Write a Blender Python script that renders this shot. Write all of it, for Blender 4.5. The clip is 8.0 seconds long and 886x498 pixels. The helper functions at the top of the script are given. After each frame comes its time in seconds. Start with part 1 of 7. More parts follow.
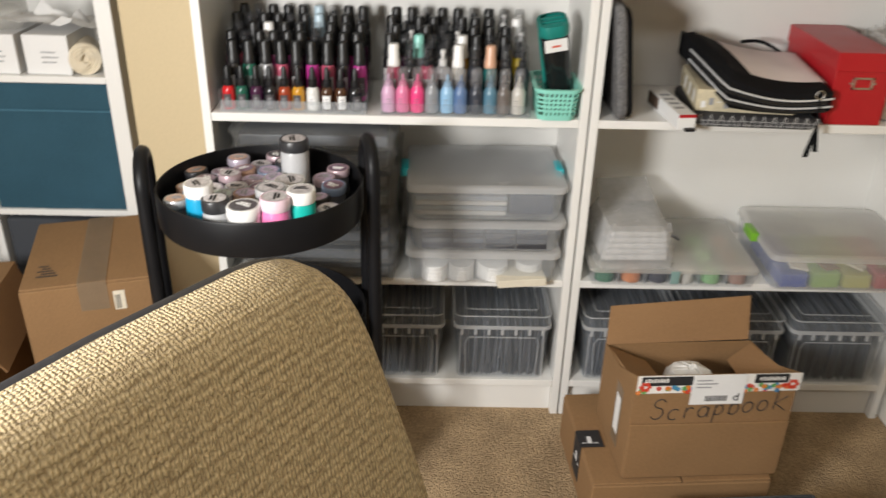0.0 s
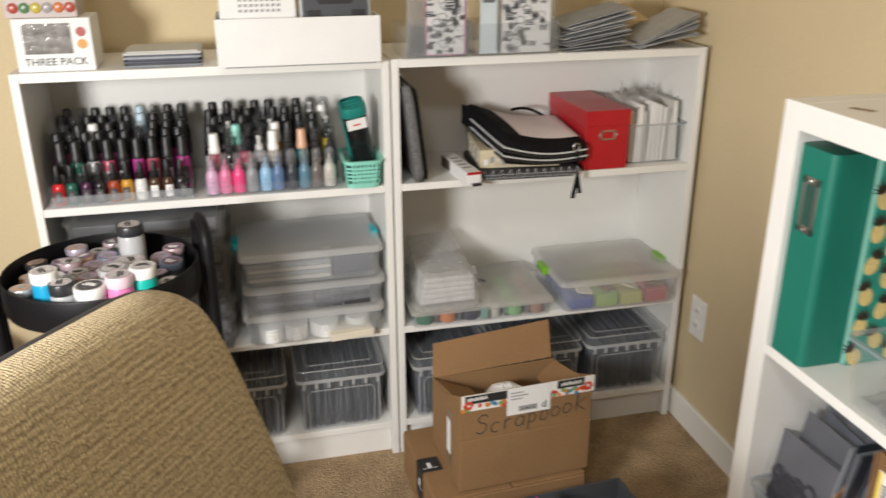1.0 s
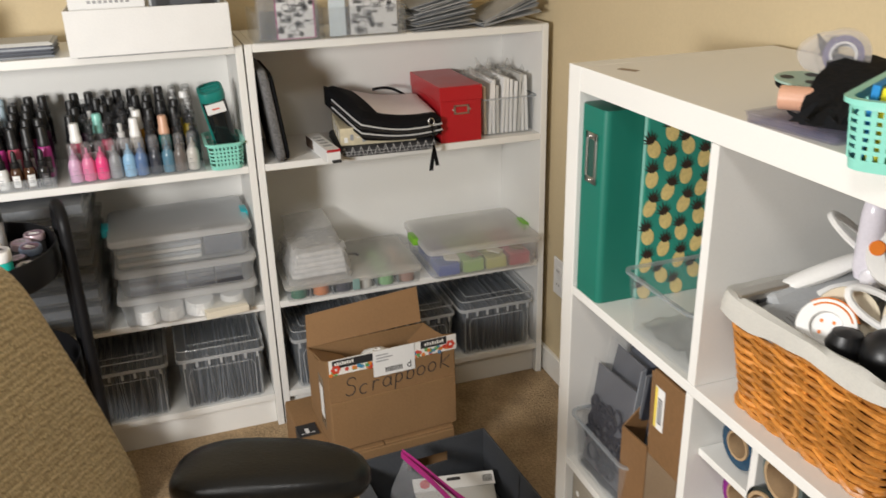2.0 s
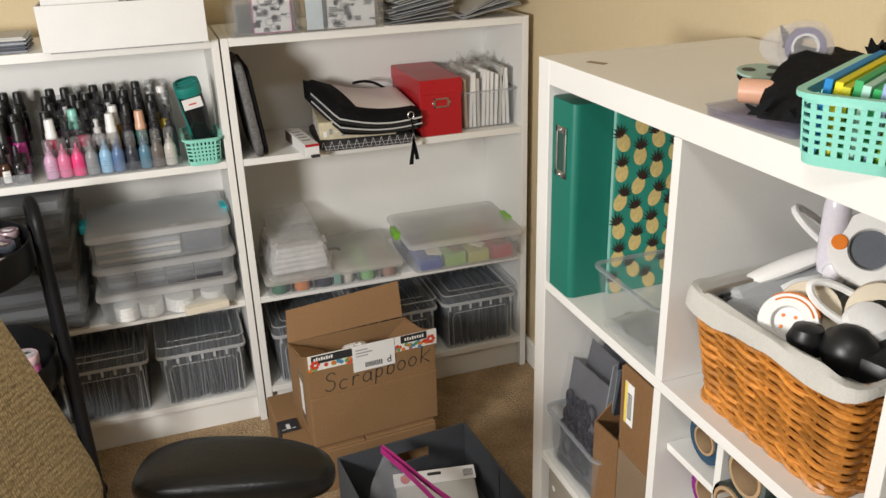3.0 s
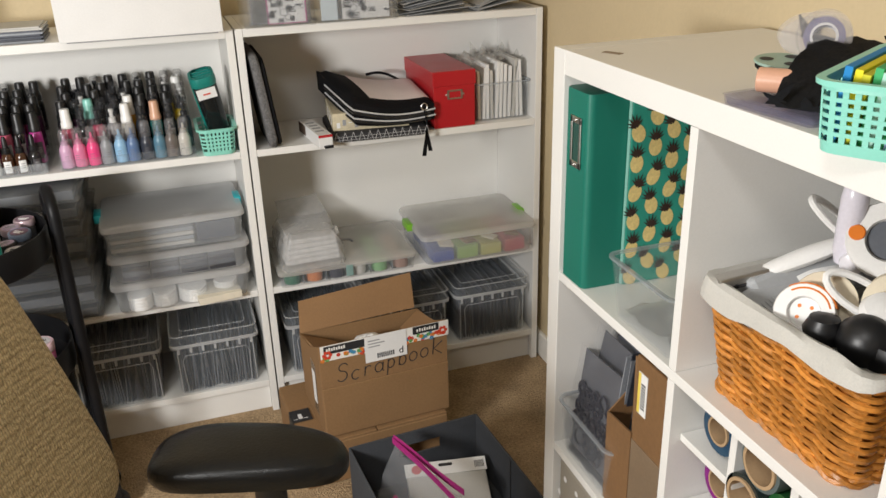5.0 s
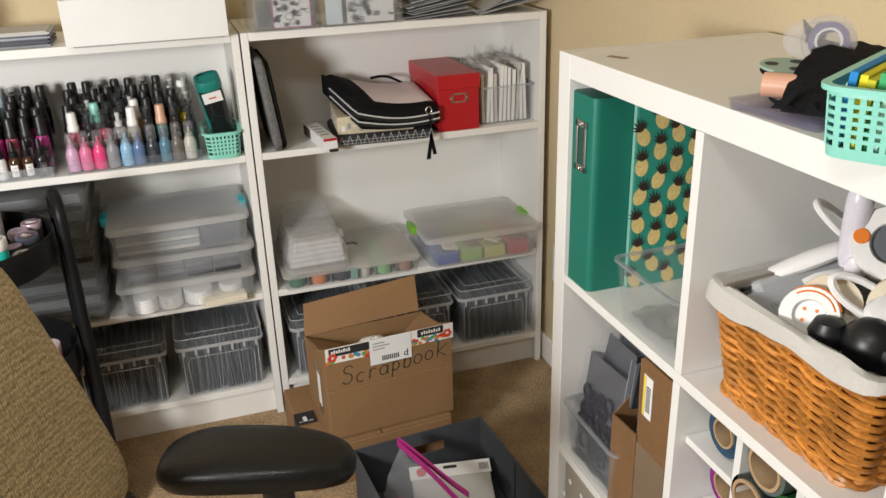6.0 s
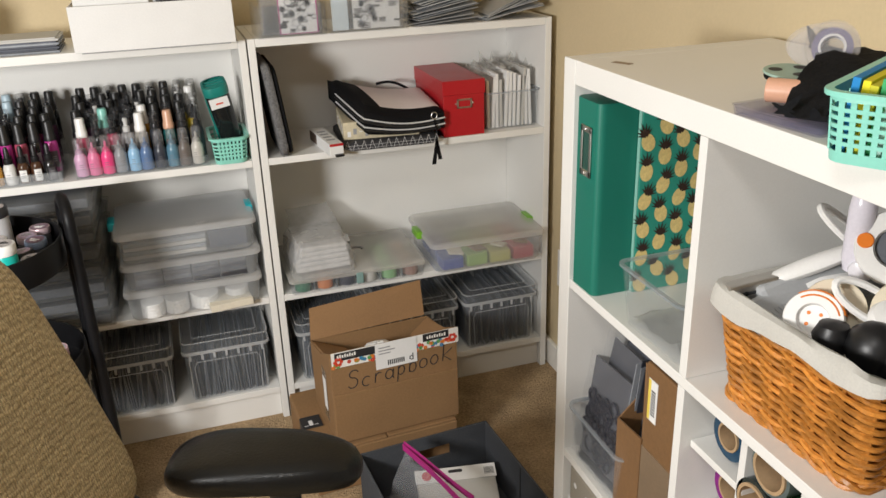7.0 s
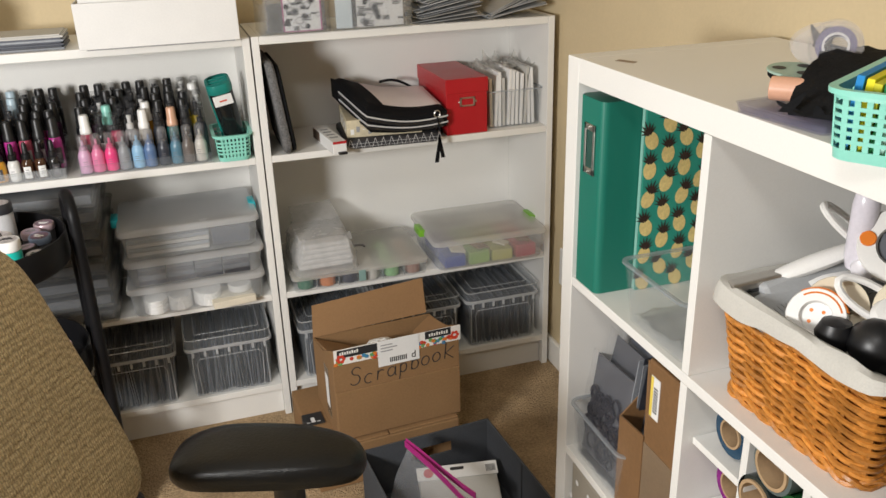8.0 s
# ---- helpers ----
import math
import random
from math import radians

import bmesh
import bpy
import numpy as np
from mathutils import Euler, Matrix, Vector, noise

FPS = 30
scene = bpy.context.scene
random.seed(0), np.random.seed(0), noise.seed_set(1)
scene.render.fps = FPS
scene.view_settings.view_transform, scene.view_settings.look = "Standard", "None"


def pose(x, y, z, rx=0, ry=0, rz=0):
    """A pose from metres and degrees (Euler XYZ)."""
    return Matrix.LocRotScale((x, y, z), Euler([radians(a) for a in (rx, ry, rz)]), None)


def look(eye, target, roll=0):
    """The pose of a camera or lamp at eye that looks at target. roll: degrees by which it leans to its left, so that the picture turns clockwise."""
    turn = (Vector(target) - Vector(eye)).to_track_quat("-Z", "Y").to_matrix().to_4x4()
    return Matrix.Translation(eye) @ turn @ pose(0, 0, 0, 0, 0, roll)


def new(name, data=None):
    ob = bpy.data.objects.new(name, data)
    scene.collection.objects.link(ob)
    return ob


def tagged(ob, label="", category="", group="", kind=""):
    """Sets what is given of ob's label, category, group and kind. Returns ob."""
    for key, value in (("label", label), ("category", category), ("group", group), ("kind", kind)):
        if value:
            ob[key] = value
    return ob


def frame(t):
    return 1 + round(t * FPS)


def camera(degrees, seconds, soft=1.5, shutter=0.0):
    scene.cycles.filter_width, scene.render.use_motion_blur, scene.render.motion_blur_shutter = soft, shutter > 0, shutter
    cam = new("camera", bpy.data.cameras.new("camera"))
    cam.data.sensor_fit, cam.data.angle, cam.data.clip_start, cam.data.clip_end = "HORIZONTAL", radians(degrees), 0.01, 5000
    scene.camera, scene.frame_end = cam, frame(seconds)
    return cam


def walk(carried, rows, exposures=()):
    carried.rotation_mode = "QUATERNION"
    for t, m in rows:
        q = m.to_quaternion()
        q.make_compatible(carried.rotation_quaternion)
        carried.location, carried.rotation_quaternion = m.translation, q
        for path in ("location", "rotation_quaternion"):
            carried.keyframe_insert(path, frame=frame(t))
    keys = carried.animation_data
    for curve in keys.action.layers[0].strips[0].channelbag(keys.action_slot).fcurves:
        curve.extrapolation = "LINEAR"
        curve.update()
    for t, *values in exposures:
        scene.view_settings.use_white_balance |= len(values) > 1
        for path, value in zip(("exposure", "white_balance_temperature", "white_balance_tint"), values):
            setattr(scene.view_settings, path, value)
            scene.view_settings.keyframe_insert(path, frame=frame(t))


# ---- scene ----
cam = camera(56.2, 8.0, shutter=0.5)
PATH = [
    (0, (-0.325, -1.652, 1.316), (-0.295, 0.123, 0.395), 1.5),
    (0.5, (-0.34, -1.771, 1.333), (-0.113, 0.036, 0.508), 0.4),
    (1, (-0.331, -1.892, 1.353), (0.103, -0.082, 0.622), -0.2),
    (1.5, (-0.263, -1.982, 1.365), (0.279, -0.198, 0.64), -1.0),
    (2, (-0.202, -2.056, 1.35), (0.387, -0.301, 0.593), -1.5),
    (2.2, (-0.177, -2.051, 1.346), (0.411, -0.302, 0.575), -1.6),
    (3.3, (-0.158, -2.068, 1.351), (0.44, -0.325, 0.574), -2.0),
    (3.5, (-0.161, -2.072, 1.35), (0.436, -0.333, 0.564), -2.2),
    (4, (-0.166, -2.074, 1.352), (0.426, -0.331, 0.568), -2.1),
    (4.5, (-0.163, -2.067, 1.345), (0.416, -0.326, 0.55), -1.9),
    (4.7, (-0.163, -2.063, 1.343), (0.407, -0.316, 0.555), -1.8),
    (5.8, (-0.175, -2.063, 1.348), (0.391, -0.312, 0.565), -1.7),
    (6, (-0.173, -2.067, 1.348), (0.391, -0.314, 0.568), -1.8),
    (6.5, (-0.177, -2.072, 1.35), (0.384, -0.315, 0.577), -1.9),
    (7, (-0.177, -2.074, 1.35), (0.378, -0.313, 0.582), -1.9),
    (7.5, (-0.18, -2.071, 1.347), (0.374, -0.312, 0.573), -1.8),
    (8, (-0.183, -2.078, 1.349), (0.37, -0.317, 0.579), -1.7),
]
walk(cam, [(t, look(eye, target, roll)) for t, eye, target, roll in PATH], exposures=[(0, 0.16), (1, 0.10), (2, 0.0), (8, 0.0)])

# ---- light and exposure ----
world = bpy.data.worlds.new("room_world")
scene.world = world
world.use_nodes = True
world.node_tree.nodes["Background"].inputs["Color"].default_value = (0.9, 0.85, 0.75, 1)
world.node_tree.nodes["Background"].inputs["Strength"].default_value = 0.02


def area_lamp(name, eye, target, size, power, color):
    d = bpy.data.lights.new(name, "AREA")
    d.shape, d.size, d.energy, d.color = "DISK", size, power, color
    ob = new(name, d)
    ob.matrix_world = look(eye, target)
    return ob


area_lamp("standing_lamp_light", (-1.36, -1.86, 1.27), (0.25, 0.2, 0.50), 0.42, 47, (1.0, 0.985, 0.96))
# weak fill added overhead to lift chair and shelf tops; no fixture stands there
area_lamp("added_overhead_fill", (-0.75, -2.3, 2.38), (-0.7, -2.0, 0.0), 0.50, 12, (1.0, 0.985, 0.96))


# ---- materials ----
def mat(name, rgb, rough=0.5, metal=0.0, var=0.08, scale=12.0, bump=0.05, bscale=250.0, clear=0.0, spec=0.5, per_object=0.0, coat=0.0):
    """A surface with colour variation at two scales, fine relief and, for clear plastic, a share of light let through."""
    m = bpy.data.materials.new(name)
    m.use_nodes = True
    nt = m.node_tree
    n, l = nt.nodes, nt.links
    b = n["Principled BSDF"]
    b.inputs["Roughness"].default_value, b.inputs["Metallic"].default_value = rough, metal
    b.inputs["Specular IOR Level"].default_value = spec
    b.inputs["Coat Weight"].default_value = coat
    tc = n.new("ShaderNodeTexCoord")
    big, small = n.new("ShaderNodeTexNoise"), n.new("ShaderNodeTexNoise")
    big.inputs["Scale"].default_value, big.inputs["Detail"].default_value = scale, 5
    small.inputs["Scale"].default_value, small.inputs["Detail"].default_value = bscale, 3
    l.new(tc.outputs["Object"], big.inputs["Vector"])
    l.new(tc.outputs["Object"], small.inputs["Vector"])
    add = n.new("ShaderNodeMath")
    add.operation = "ADD"
    l.new(big.outputs["Fac"], add.inputs[0])
    l.new(small.outputs["Fac"], add.inputs[1])
    rng = n.new("ShaderNodeMapRange")
    rng.inputs["From Min"].default_value, rng.inputs["From Max"].default_value = 0.6, 1.4
    rng.inputs["To Min"].default_value, rng.inputs["To Max"].default_value = 1 - var, 1 + var
    l.new(add.outputs[0], rng.inputs["Value"])
    value = rng.outputs[0]
    if per_object:
        info, r2, mul = n.new("ShaderNodeObjectInfo"), n.new("ShaderNodeMapRange"), n.new("ShaderNodeMath")
        r2.inputs["To Min"].default_value, r2.inputs["To Max"].default_value = 1 - per_object, 1 + per_object
        mul.operation = "MULTIPLY"
        l.new(info.outputs["Random"], r2.inputs["Value"])
        l.new(value, mul.inputs[0])
        l.new(r2.outputs[0], mul.inputs[1])
        value = mul.outputs[0]
    mix = n.new("ShaderNodeVectorMath")
    mix.operation = "SCALE"
    mix.inputs[0].default_value = rgb
    l.new(value, mix.inputs["Scale"])
    l.new(mix.outputs[0], b.inputs["Base Color"])
    rr = n.new("ShaderNodeMapRange")
    rr.inputs["To Min"].default_value, rr.inputs["To Max"].default_value = max(0.02, rough - 0.08), min(1, rough + 0.08)
    l.new(big.outputs["Fac"], rr.inputs["Value"])
    l.new(rr.outputs[0], b.inputs["Roughness"])
    if bump:
        bp = n.new("ShaderNodeBump")
        bp.inputs["Strength"].default_value, bp.inputs["Distance"].default_value = min(1, bump), 0.002
        l.new(small.outputs["Fac"], bp.inputs["Height"])
        l.new(bp.outputs[0], b.inputs["Normal"])
    if clear:
        tr, ms = n.new("ShaderNodeBsdfTransparent"), n.new("ShaderNodeMixShader")
        ms.inputs[0].default_value = clear
        tl, half = n.new("ShaderNodeBsdfTranslucent"), n.new("ShaderNodeMixShader")
        tl.inputs["Color"].default_value = (*[min(0.95, q * 1.15) for q in rgb], 1)
        half.inputs[0].default_value = 0.5
        l.new(b.outputs[0], half.inputs[1])
        l.new(tl.outputs[0], half.inputs[2])
        l.new(half.outputs[0], ms.inputs[1])
        l.new(tr.outputs[0], ms.inputs[2])
        l.new(ms.outputs[0], n["Material Output"].inputs["Surface"])
    return m


def weave_mat(name, rgb, dark, pitch, rough=0.9, depth=0.6):
    """Woven cloth: close upright stitches with slubs and wear."""
    m = mat(name, rgb, rough, var=0.12, scale=9, bump=0)
    nt = m.node_tree
    n, l = nt.nodes, nt.links
    b, tc = n["Principled BSDF"], n["Texture Coordinate"]
    nz, off, sc = n.new("ShaderNodeTexNoise"), n.new("ShaderNodeVectorMath"), n.new("ShaderNodeMapping")
    vo, vo2, both = n.new("ShaderNodeTexVoronoi"), n.new("ShaderNodeTexVoronoi"), n.new("ShaderNodeMath")
    nz.inputs["Scale"].default_value, nz.inputs["Detail"].default_value = 60, 2
    l.new(tc.outputs["Object"], nz.inputs["Vector"])
    off.operation = "MULTIPLY_ADD"
    off.inputs[1].default_value = (0.003, 0.003, 0.003)
    l.new(nz.outputs["Color"], off.inputs[0])
    l.new(tc.outputs["Object"], off.inputs[2])
    l.new(off.outputs[0], sc.inputs["Vector"])
    sc.inputs["Scale"].default_value = (1.0, 1.0, 0.5)
    vo.inputs["Scale"].default_value, vo.inputs["Randomness"].default_value = 1 / pitch, 0.35
    vo2.inputs["Scale"].default_value, vo2.inputs["Randomness"].default_value = 2.3 / pitch, 1.0
    l.new(sc.outputs[0], vo.inputs["Vector"])
    l.new(sc.outputs[0], vo2.inputs["Vector"])
    both.operation = "MULTIPLY_ADD"
    both.inputs[1].default_value = 0.35
    l.new(vo2.outputs["Distance"], both.inputs[0])
    l.new(vo.outputs["Distance"], both.inputs[2])
    mul = n.new("ShaderNodeMapRange")
    mul.inputs["From Min"].default_value, mul.inputs["From Max"].default_value = 0.25, 1.0
    mul.inputs["To Min"].default_value, mul.inputs["To Max"].default_value = 1.0, 0.0
    l.new(both.outputs[0], mul.inputs["Value"])
    old = b.inputs["Base Color"].links[0].from_socket
    mx = n.new("ShaderNodeMix")
    mx.data_type = "RGBA"
    rng = n.new("ShaderNodeMapRange")
    rng.inputs["From Max"].default_value, rng.inputs["To Min"].default_value = 0.8, 0.15
    l.new(mul.outputs[0], rng.inputs["Value"])
    l.new(rng.outputs[0], mx.inputs["Factor"])
    mx.inputs["A"].default_value = (*dark, 1)
    l.new(old, mx.inputs["B"])
    l.new(mx.outputs["Result"], b.inputs["Base Color"])
    bp = n.new("ShaderNodeBump")
    bp.inputs["Strength"].default_value, bp.inputs["Distance"].default_value = depth, 0.003
    l.new(mul.outputs[0], bp.inputs["Height"])
    l.new(bp.outputs[0], b.inputs["Normal"])
    b.inputs["Sheen Weight"].default_value = 0.15
    return m


def carpet_mat():
    m = mat("carpet_pile", (0.47, 0.335, 0.20), 1.0, var=0.5, scale=9, bump=0.0, bscale=140, spec=0.1)
    nt = m.node_tree
    n, l = nt.nodes, nt.links
    b, tc = n["Principled BSDF"], n["Texture Coordinate"]
    v, ns, add = n.new("ShaderNodeTexVoronoi"), n.new("ShaderNodeTexNoise"), n.new("ShaderNodeMath")
    v.inputs["Scale"].default_value = 270
    ns.inputs["Scale"].default_value, ns.inputs["Detail"].default_value = 150, 5
    add.operation = "SUBTRACT"
    l.new(tc.outputs["Object"], v.inputs["Vector"])
    l.new(tc.outputs["Object"], ns.inputs["Vector"])
    l.new(ns.outputs["Fac"], add.inputs[0])
    l.new(v.outputs["Distance"], add.inputs[1])
    bp = n.new("ShaderNodeBump")
    bp.inputs["Strength"].default_value, bp.inputs["Distance"].default_value = 1.0, 0.006
    l.new(add.outputs[0], bp.inputs["Height"])
    l.new(bp.outputs[0], b.inputs["Normal"])
    return m


WALL = mat("beige_wall_paint", (0.60, 0.49, 0.31), 0.75, var=0.04, scale=3, bump=0.25, bscale=140, spec=0.3)
CEIL = mat("ceiling_paint", (0.8, 0.78, 0.72), 0.9, bump=0.3, bscale=90)
TRIM = mat("white_trim_paint", (0.8, 0.78, 0.73), 0.4, var=0.03)
CARPET = carpet_mat()
WHITE = mat("white_furniture_foil", (0.78, 0.77, 0.74), 0.42, var=0.03, scale=4, bump=0.03, bscale=400)
BACK = mat("white_back_board", (0.78, 0.77, 0.74), 0.5, var=0.03, scale=4, bump=0.03)
CARD = mat("brown_cardboard", (0.255, 0.148, 0.070), 0.85, var=0.12, scale=6, bump=0.12, bscale=180, spec=0.2)
CARDIN = mat("cardboard_inside", (0.27, 0.155, 0.075), 0.9, var=0.1, scale=8, bump=0.1, spec=0.2)
TAPE = mat("clear_packing_tape", (0.46, 0.36, 0.25), 0.18, var=0.15, scale=20, clear=0.45)
BLACKMETAL = mat("black_powder_coat", (0.007, 0.007, 0.008), 0.45, var=0.2, bump=0.06, bscale=500, spec=0.2)
BLACKPLASTIC = mat("black_plastic", (0.009, 0.009, 0.010), 0.42, var=0.2, bump=0.05)
BLACKVINYL = mat("black_vinyl", (0.006, 0.006, 0.006), 0.33, var=0.25, scale=8, bump=0.22, bscale=260, spec=0.35)
SHELL = mat("dark_chair_shell", (0.03, 0.03, 0.034), 0.55, var=0.2)
FABRIC = weave_mat("tan_woven_upholstery", (0.64, 0.50, 0.285), (0.20, 0.14, 0.065), 0.0033, 0.9, 0.8)
FELT = mat("grey_felt_board", (0.062, 0.066, 0.074), 0.95, var=0.12, scale=30, bump=0.3, bscale=300, spec=0.2)
TEALCLOTH = mat("teal_blue_cloth", (0.066, 0.165, 0.232), 0.95, var=0.15, scale=6, bump=0.3, bscale=420, spec=0.2)
CLEAR = mat("clear_plastic", (0.60, 0.64, 0.68), 0.10, var=0.04, clear=0.90, bump=0.0)
CLEAREDGE = mat("clear_plastic_edge", (0.60, 0.65, 0.70), 0.12, var=0.05, clear=0.62, bump=0.0)
FROST = mat("frosted_plastic", (0.78, 0.81, 0.84), 0.22, var=0.06, clear=0.76, bump=0.02)
FROSTLID = mat("frosted_lid", (0.86, 0.87, 0.88), 0.25, var=0.06, clear=0.46, bump=0.02)
BINCLEAR = mat("clear_bin_plastic", (0.62, 0.67, 0.72), 0.12, var=0.10, scale=9, clear=0.86, bump=0.0)
BINEDGE = mat("clear_bin_edge", (0.86, 0.88, 0.90), 0.08, var=0.06, clear=0.52, bump=0.0)
RED = mat("red_paper_board", (0.42, 0.012, 0.018), 0.35, var=0.08, scale=10, bump=0.1, bscale=300)
GREEN = mat("green_binder_cloth", (0.008, 0.16, 0.115), 0.45, var=0.06, scale=10, bump=0.08, bscale=500)
STEEL = mat("brushed_steel", (0.6, 0.58, 0.55), 0.3, metal=1.0, var=0.05)
MINT = mat("mint_plastic", (0.26, 0.66, 0.55), 0.38, var=0.05, scale=15)
PAPER = mat("white_paper", (0.75, 0.745, 0.735), 0.8, var=0.04, scale=14, bump=0.05)
PAPERWARM = mat("cream_paper", (0.70, 0.64, 0.52), 0.85, var=0.08, scale=14, bump=0.05)
GREYPAPER = mat("grey_sleeves", (0.22, 0.235, 0.26), 0.5, var=0.25, scale=25, bump=0.05, per_object=0.35)
DARKPAPER = mat("dark_sleeves", (0.05, 0.056, 0.075), 0.45, var=0.3, scale=25, bump=0.05, per_object=0.5)
BINSLEEVE = mat("slate_sleeves", (0.075, 0.078, 0.092), 0.4, var=0.3, scale=25, bump=0.05, per_object=0.4)
BINGREY = mat("pale_slate_sleeves", (0.12, 0.13, 0.15), 0.35, var=0.3, scale=25, bump=0.05, per_object=0.4)
INK = mat("black_ink", (0.02, 0.02, 0.022), 0.6, var=0.2)
GREYINK = mat("grey_print", (0.30, 0.30, 0.31), 0.7, var=0.2)
WHITEPLASTIC = mat("white_plastic", (0.80, 0.79, 0.77), 0.3, var=0.04)
BLACKCLOTH = mat("black_nylon", (0.006, 0.006, 0.007), 0.8, var=0.3, scale=20, bump=0.3, bscale=500, spec=0.15)


# ---- building helpers ----
def box(bm, lo, hi, bevel=0.0, seg=2, m=None):
    """A box from corner lo to corner hi, its edges rounded by bevel."""
    c = bmesh.ops.create_cube(bm, size=1)["verts"]
    lo, hi = Vector(lo), Vector(hi)
    for v in c:
        v.co = Vector(((lo[k] + hi[k]) / 2 + v.co[k] * (hi[k] - lo[k]) for k in range(3)))
    if bevel:
        r = bmesh.ops.bevel(bm, geom=list({e for v in c for e in v.link_edges}), offset=bevel, segments=seg, profile=0.5, affect="EDGES")
        c = list({v for f in r["faces"] for v in f.verts} | {v for v in c if v.is_valid})
    if m is not None:
        bmesh.ops.transform(bm, matrix=m, verts=c)
    return c


def ring_loft(bm, rings, closed=True, cap0=True, cap1=True):
    """Skins rows of points one after another."""
    vs = [[bm.verts.new(p) for p in r] for r in rings]
    k = len(vs[0])
    for a, b in zip(vs, vs[1:]):
        for i in range(k if closed else k - 1):
            j = (i + 1) % k
            bm.faces.new((a[i], a[j], b[j], b[i]))
    if cap0:
        bm.faces.new(vs[0][::-1])
    if cap1:
        bm.faces.new(vs[-1])
    return [v for r in vs for v in r]


def lathe(bm, profile, seg=16, m=None, cap0=True, cap1=True):
    """Turns (radius, height) pairs about z."""
    rings = [[(r * math.cos(2 * math.pi * i / seg), r * math.sin(2 * math.pi * i / seg), z) for i in range(seg)] for r, z in profile]
    vs = ring_loft(bm, rings, True, cap0, cap1)
    if m is not None:
        bmesh.ops.transform(bm, matrix=m, verts=vs)
    return vs


def tube(bm, pts, r, seg=8, closed=False, flat=1.0):
    """A rod of radius r along a line of points."""
    pts = [Vector(p) for p in pts]
    n = len(pts)
    rings, up = [], None
    for i, p in enumerate(pts):
        a = pts[(i - 1) % n] if (closed or i) else p
        b = pts[(i + 1) % n] if (closed or i < n - 1) else p
        d = (b - a).normalized()
        if up is None:
            up = Vector((0, 0, 1)) if abs(d.z) < 0.9 else Vector((1, 0, 0))
        s = d.cross(up).normalized()
        up = s.cross(d).normalized()
        rings.append([p + r * (math.cos(2 * math.pi * k / seg) * s + flat * math.sin(2 * math.pi * k / seg) * up) for k in range(seg)])
    if closed:
        rings.append(rings[0])
        vs = [[bm.verts.new(p) for p in q] for q in rings[:-1]]
        vs.append(vs[0])
        for a, b in zip(vs, vs[1:]):
            for k in range(seg):
                bm.faces.new((a[k], a[(k + 1) % seg], b[(k + 1) % seg], b[k]))
    else:
        ring_loft(bm, rings)


def rounded(w, d, r, seg=5):
    """Points of a rectangle w by d with rounded corners, about the origin."""
    out = []
    for cx, cy, a0 in ((w / 2 - r, d / 2 - r, 0), (-w / 2 + r, d / 2 - r, 90), (-w / 2 + r, -d / 2 + r, 180), (w / 2 - r, -d / 2 + r, 270)):
        for i in range(seg):
            a = radians(a0 + 90 * i / (seg - 1))
            out.append((cx + r * math.cos(a), cy + r * math.sin(a)))
    return out


def tub(bm, rows, wall=0.002, floor=0.002):
    """An open tub with rounded corners. rows: (width, depth, radius, height) from the foot to the rim."""
    outer = [[(x, y, z) for x, y in rounded(w, d, r)] for w, d, r, z in rows]
    inner = [[(x, y, max(z, rows[0][3] + floor)) for x, y in rounded(w - 2 * wall, d - 2 * wall, max(0.001, r - wall))] for w, d, r, z in rows]
    ring_loft(bm, outer + inner[::-1])


def part(name, bm, material, parent=None, label="", smooth=False, m=None):
    """Links a bmesh as one mesh object under a thing or a part."""
    bmesh.ops.recalc_face_normals(bm, faces=bm.faces)
    me = bpy.data.meshes.new(name)
    bm.to_mesh(me)
    bm.free()
    me.materials.append(material)
    if smooth:
        me.polygons.foreach_set("use_smooth", [True] * len(me.polygons))
        me.set_sharp_from_angle(angle=radians(40))
    ob = new(name, me)
    if parent:
        ob.parent = parent
    if m is not None:
        ob.matrix_basis = m
    return tagged(ob, label)


def again(ob, parent, m, name=None):
    """Another object on the same mesh."""
    o = new(name or ob.name.split(".")[0], ob.data)
    o.parent, o.matrix_basis = parent, m
    return o


def thing(name, m, label, category, group="", kind=""):
    ob = new(name)
    ob.empty_display_size = 0.05
    ob.matrix_basis = m
    return tagged(ob, label, category, group, kind)


def box_part(name, lo, hi, material, parent=None, bevel=0.0015, label="", m=None):
    bm = bmesh.new()
    box(bm, lo, hi, bevel)
    return part(name, bm, material, parent, label, m=m)


def setting(name, lo, hi, material, label, category, bevel=0.0):
    bm = bmesh.new()
    box(bm, lo, hi, bevel)
    return tagged(part(name, bm, material), label, category, kind="structure")


def text_part(name, body, size, material, parent, m, shear=0.0, depth=0.0004, label="", thin=0.0):
    """Letters as a thin mesh, in the local x-y plane, centred."""
    cu = bpy.data.curves.new(name, "FONT")
    cu.body, cu.size, cu.shear, cu.extrude, cu.offset = body, size, shear, depth, -thin
    cu.align_x, cu.align_y, cu.resolution_u = "CENTER", "CENTER", 3
    tmp = new(name + "_line", cu)
    me = bpy.data.meshes.new_from_object(tmp.evaluated_get(bpy.context.evaluated_depsgraph_get()))
    bpy.data.objects.remove(tmp)
    bpy.data.curves.remove(cu)
    me.materials.clear()
    me.materials.append(material)
    ob = new(name, me)
    ob.parent, ob.matrix_basis = parent, m
    return tagged(ob, label)


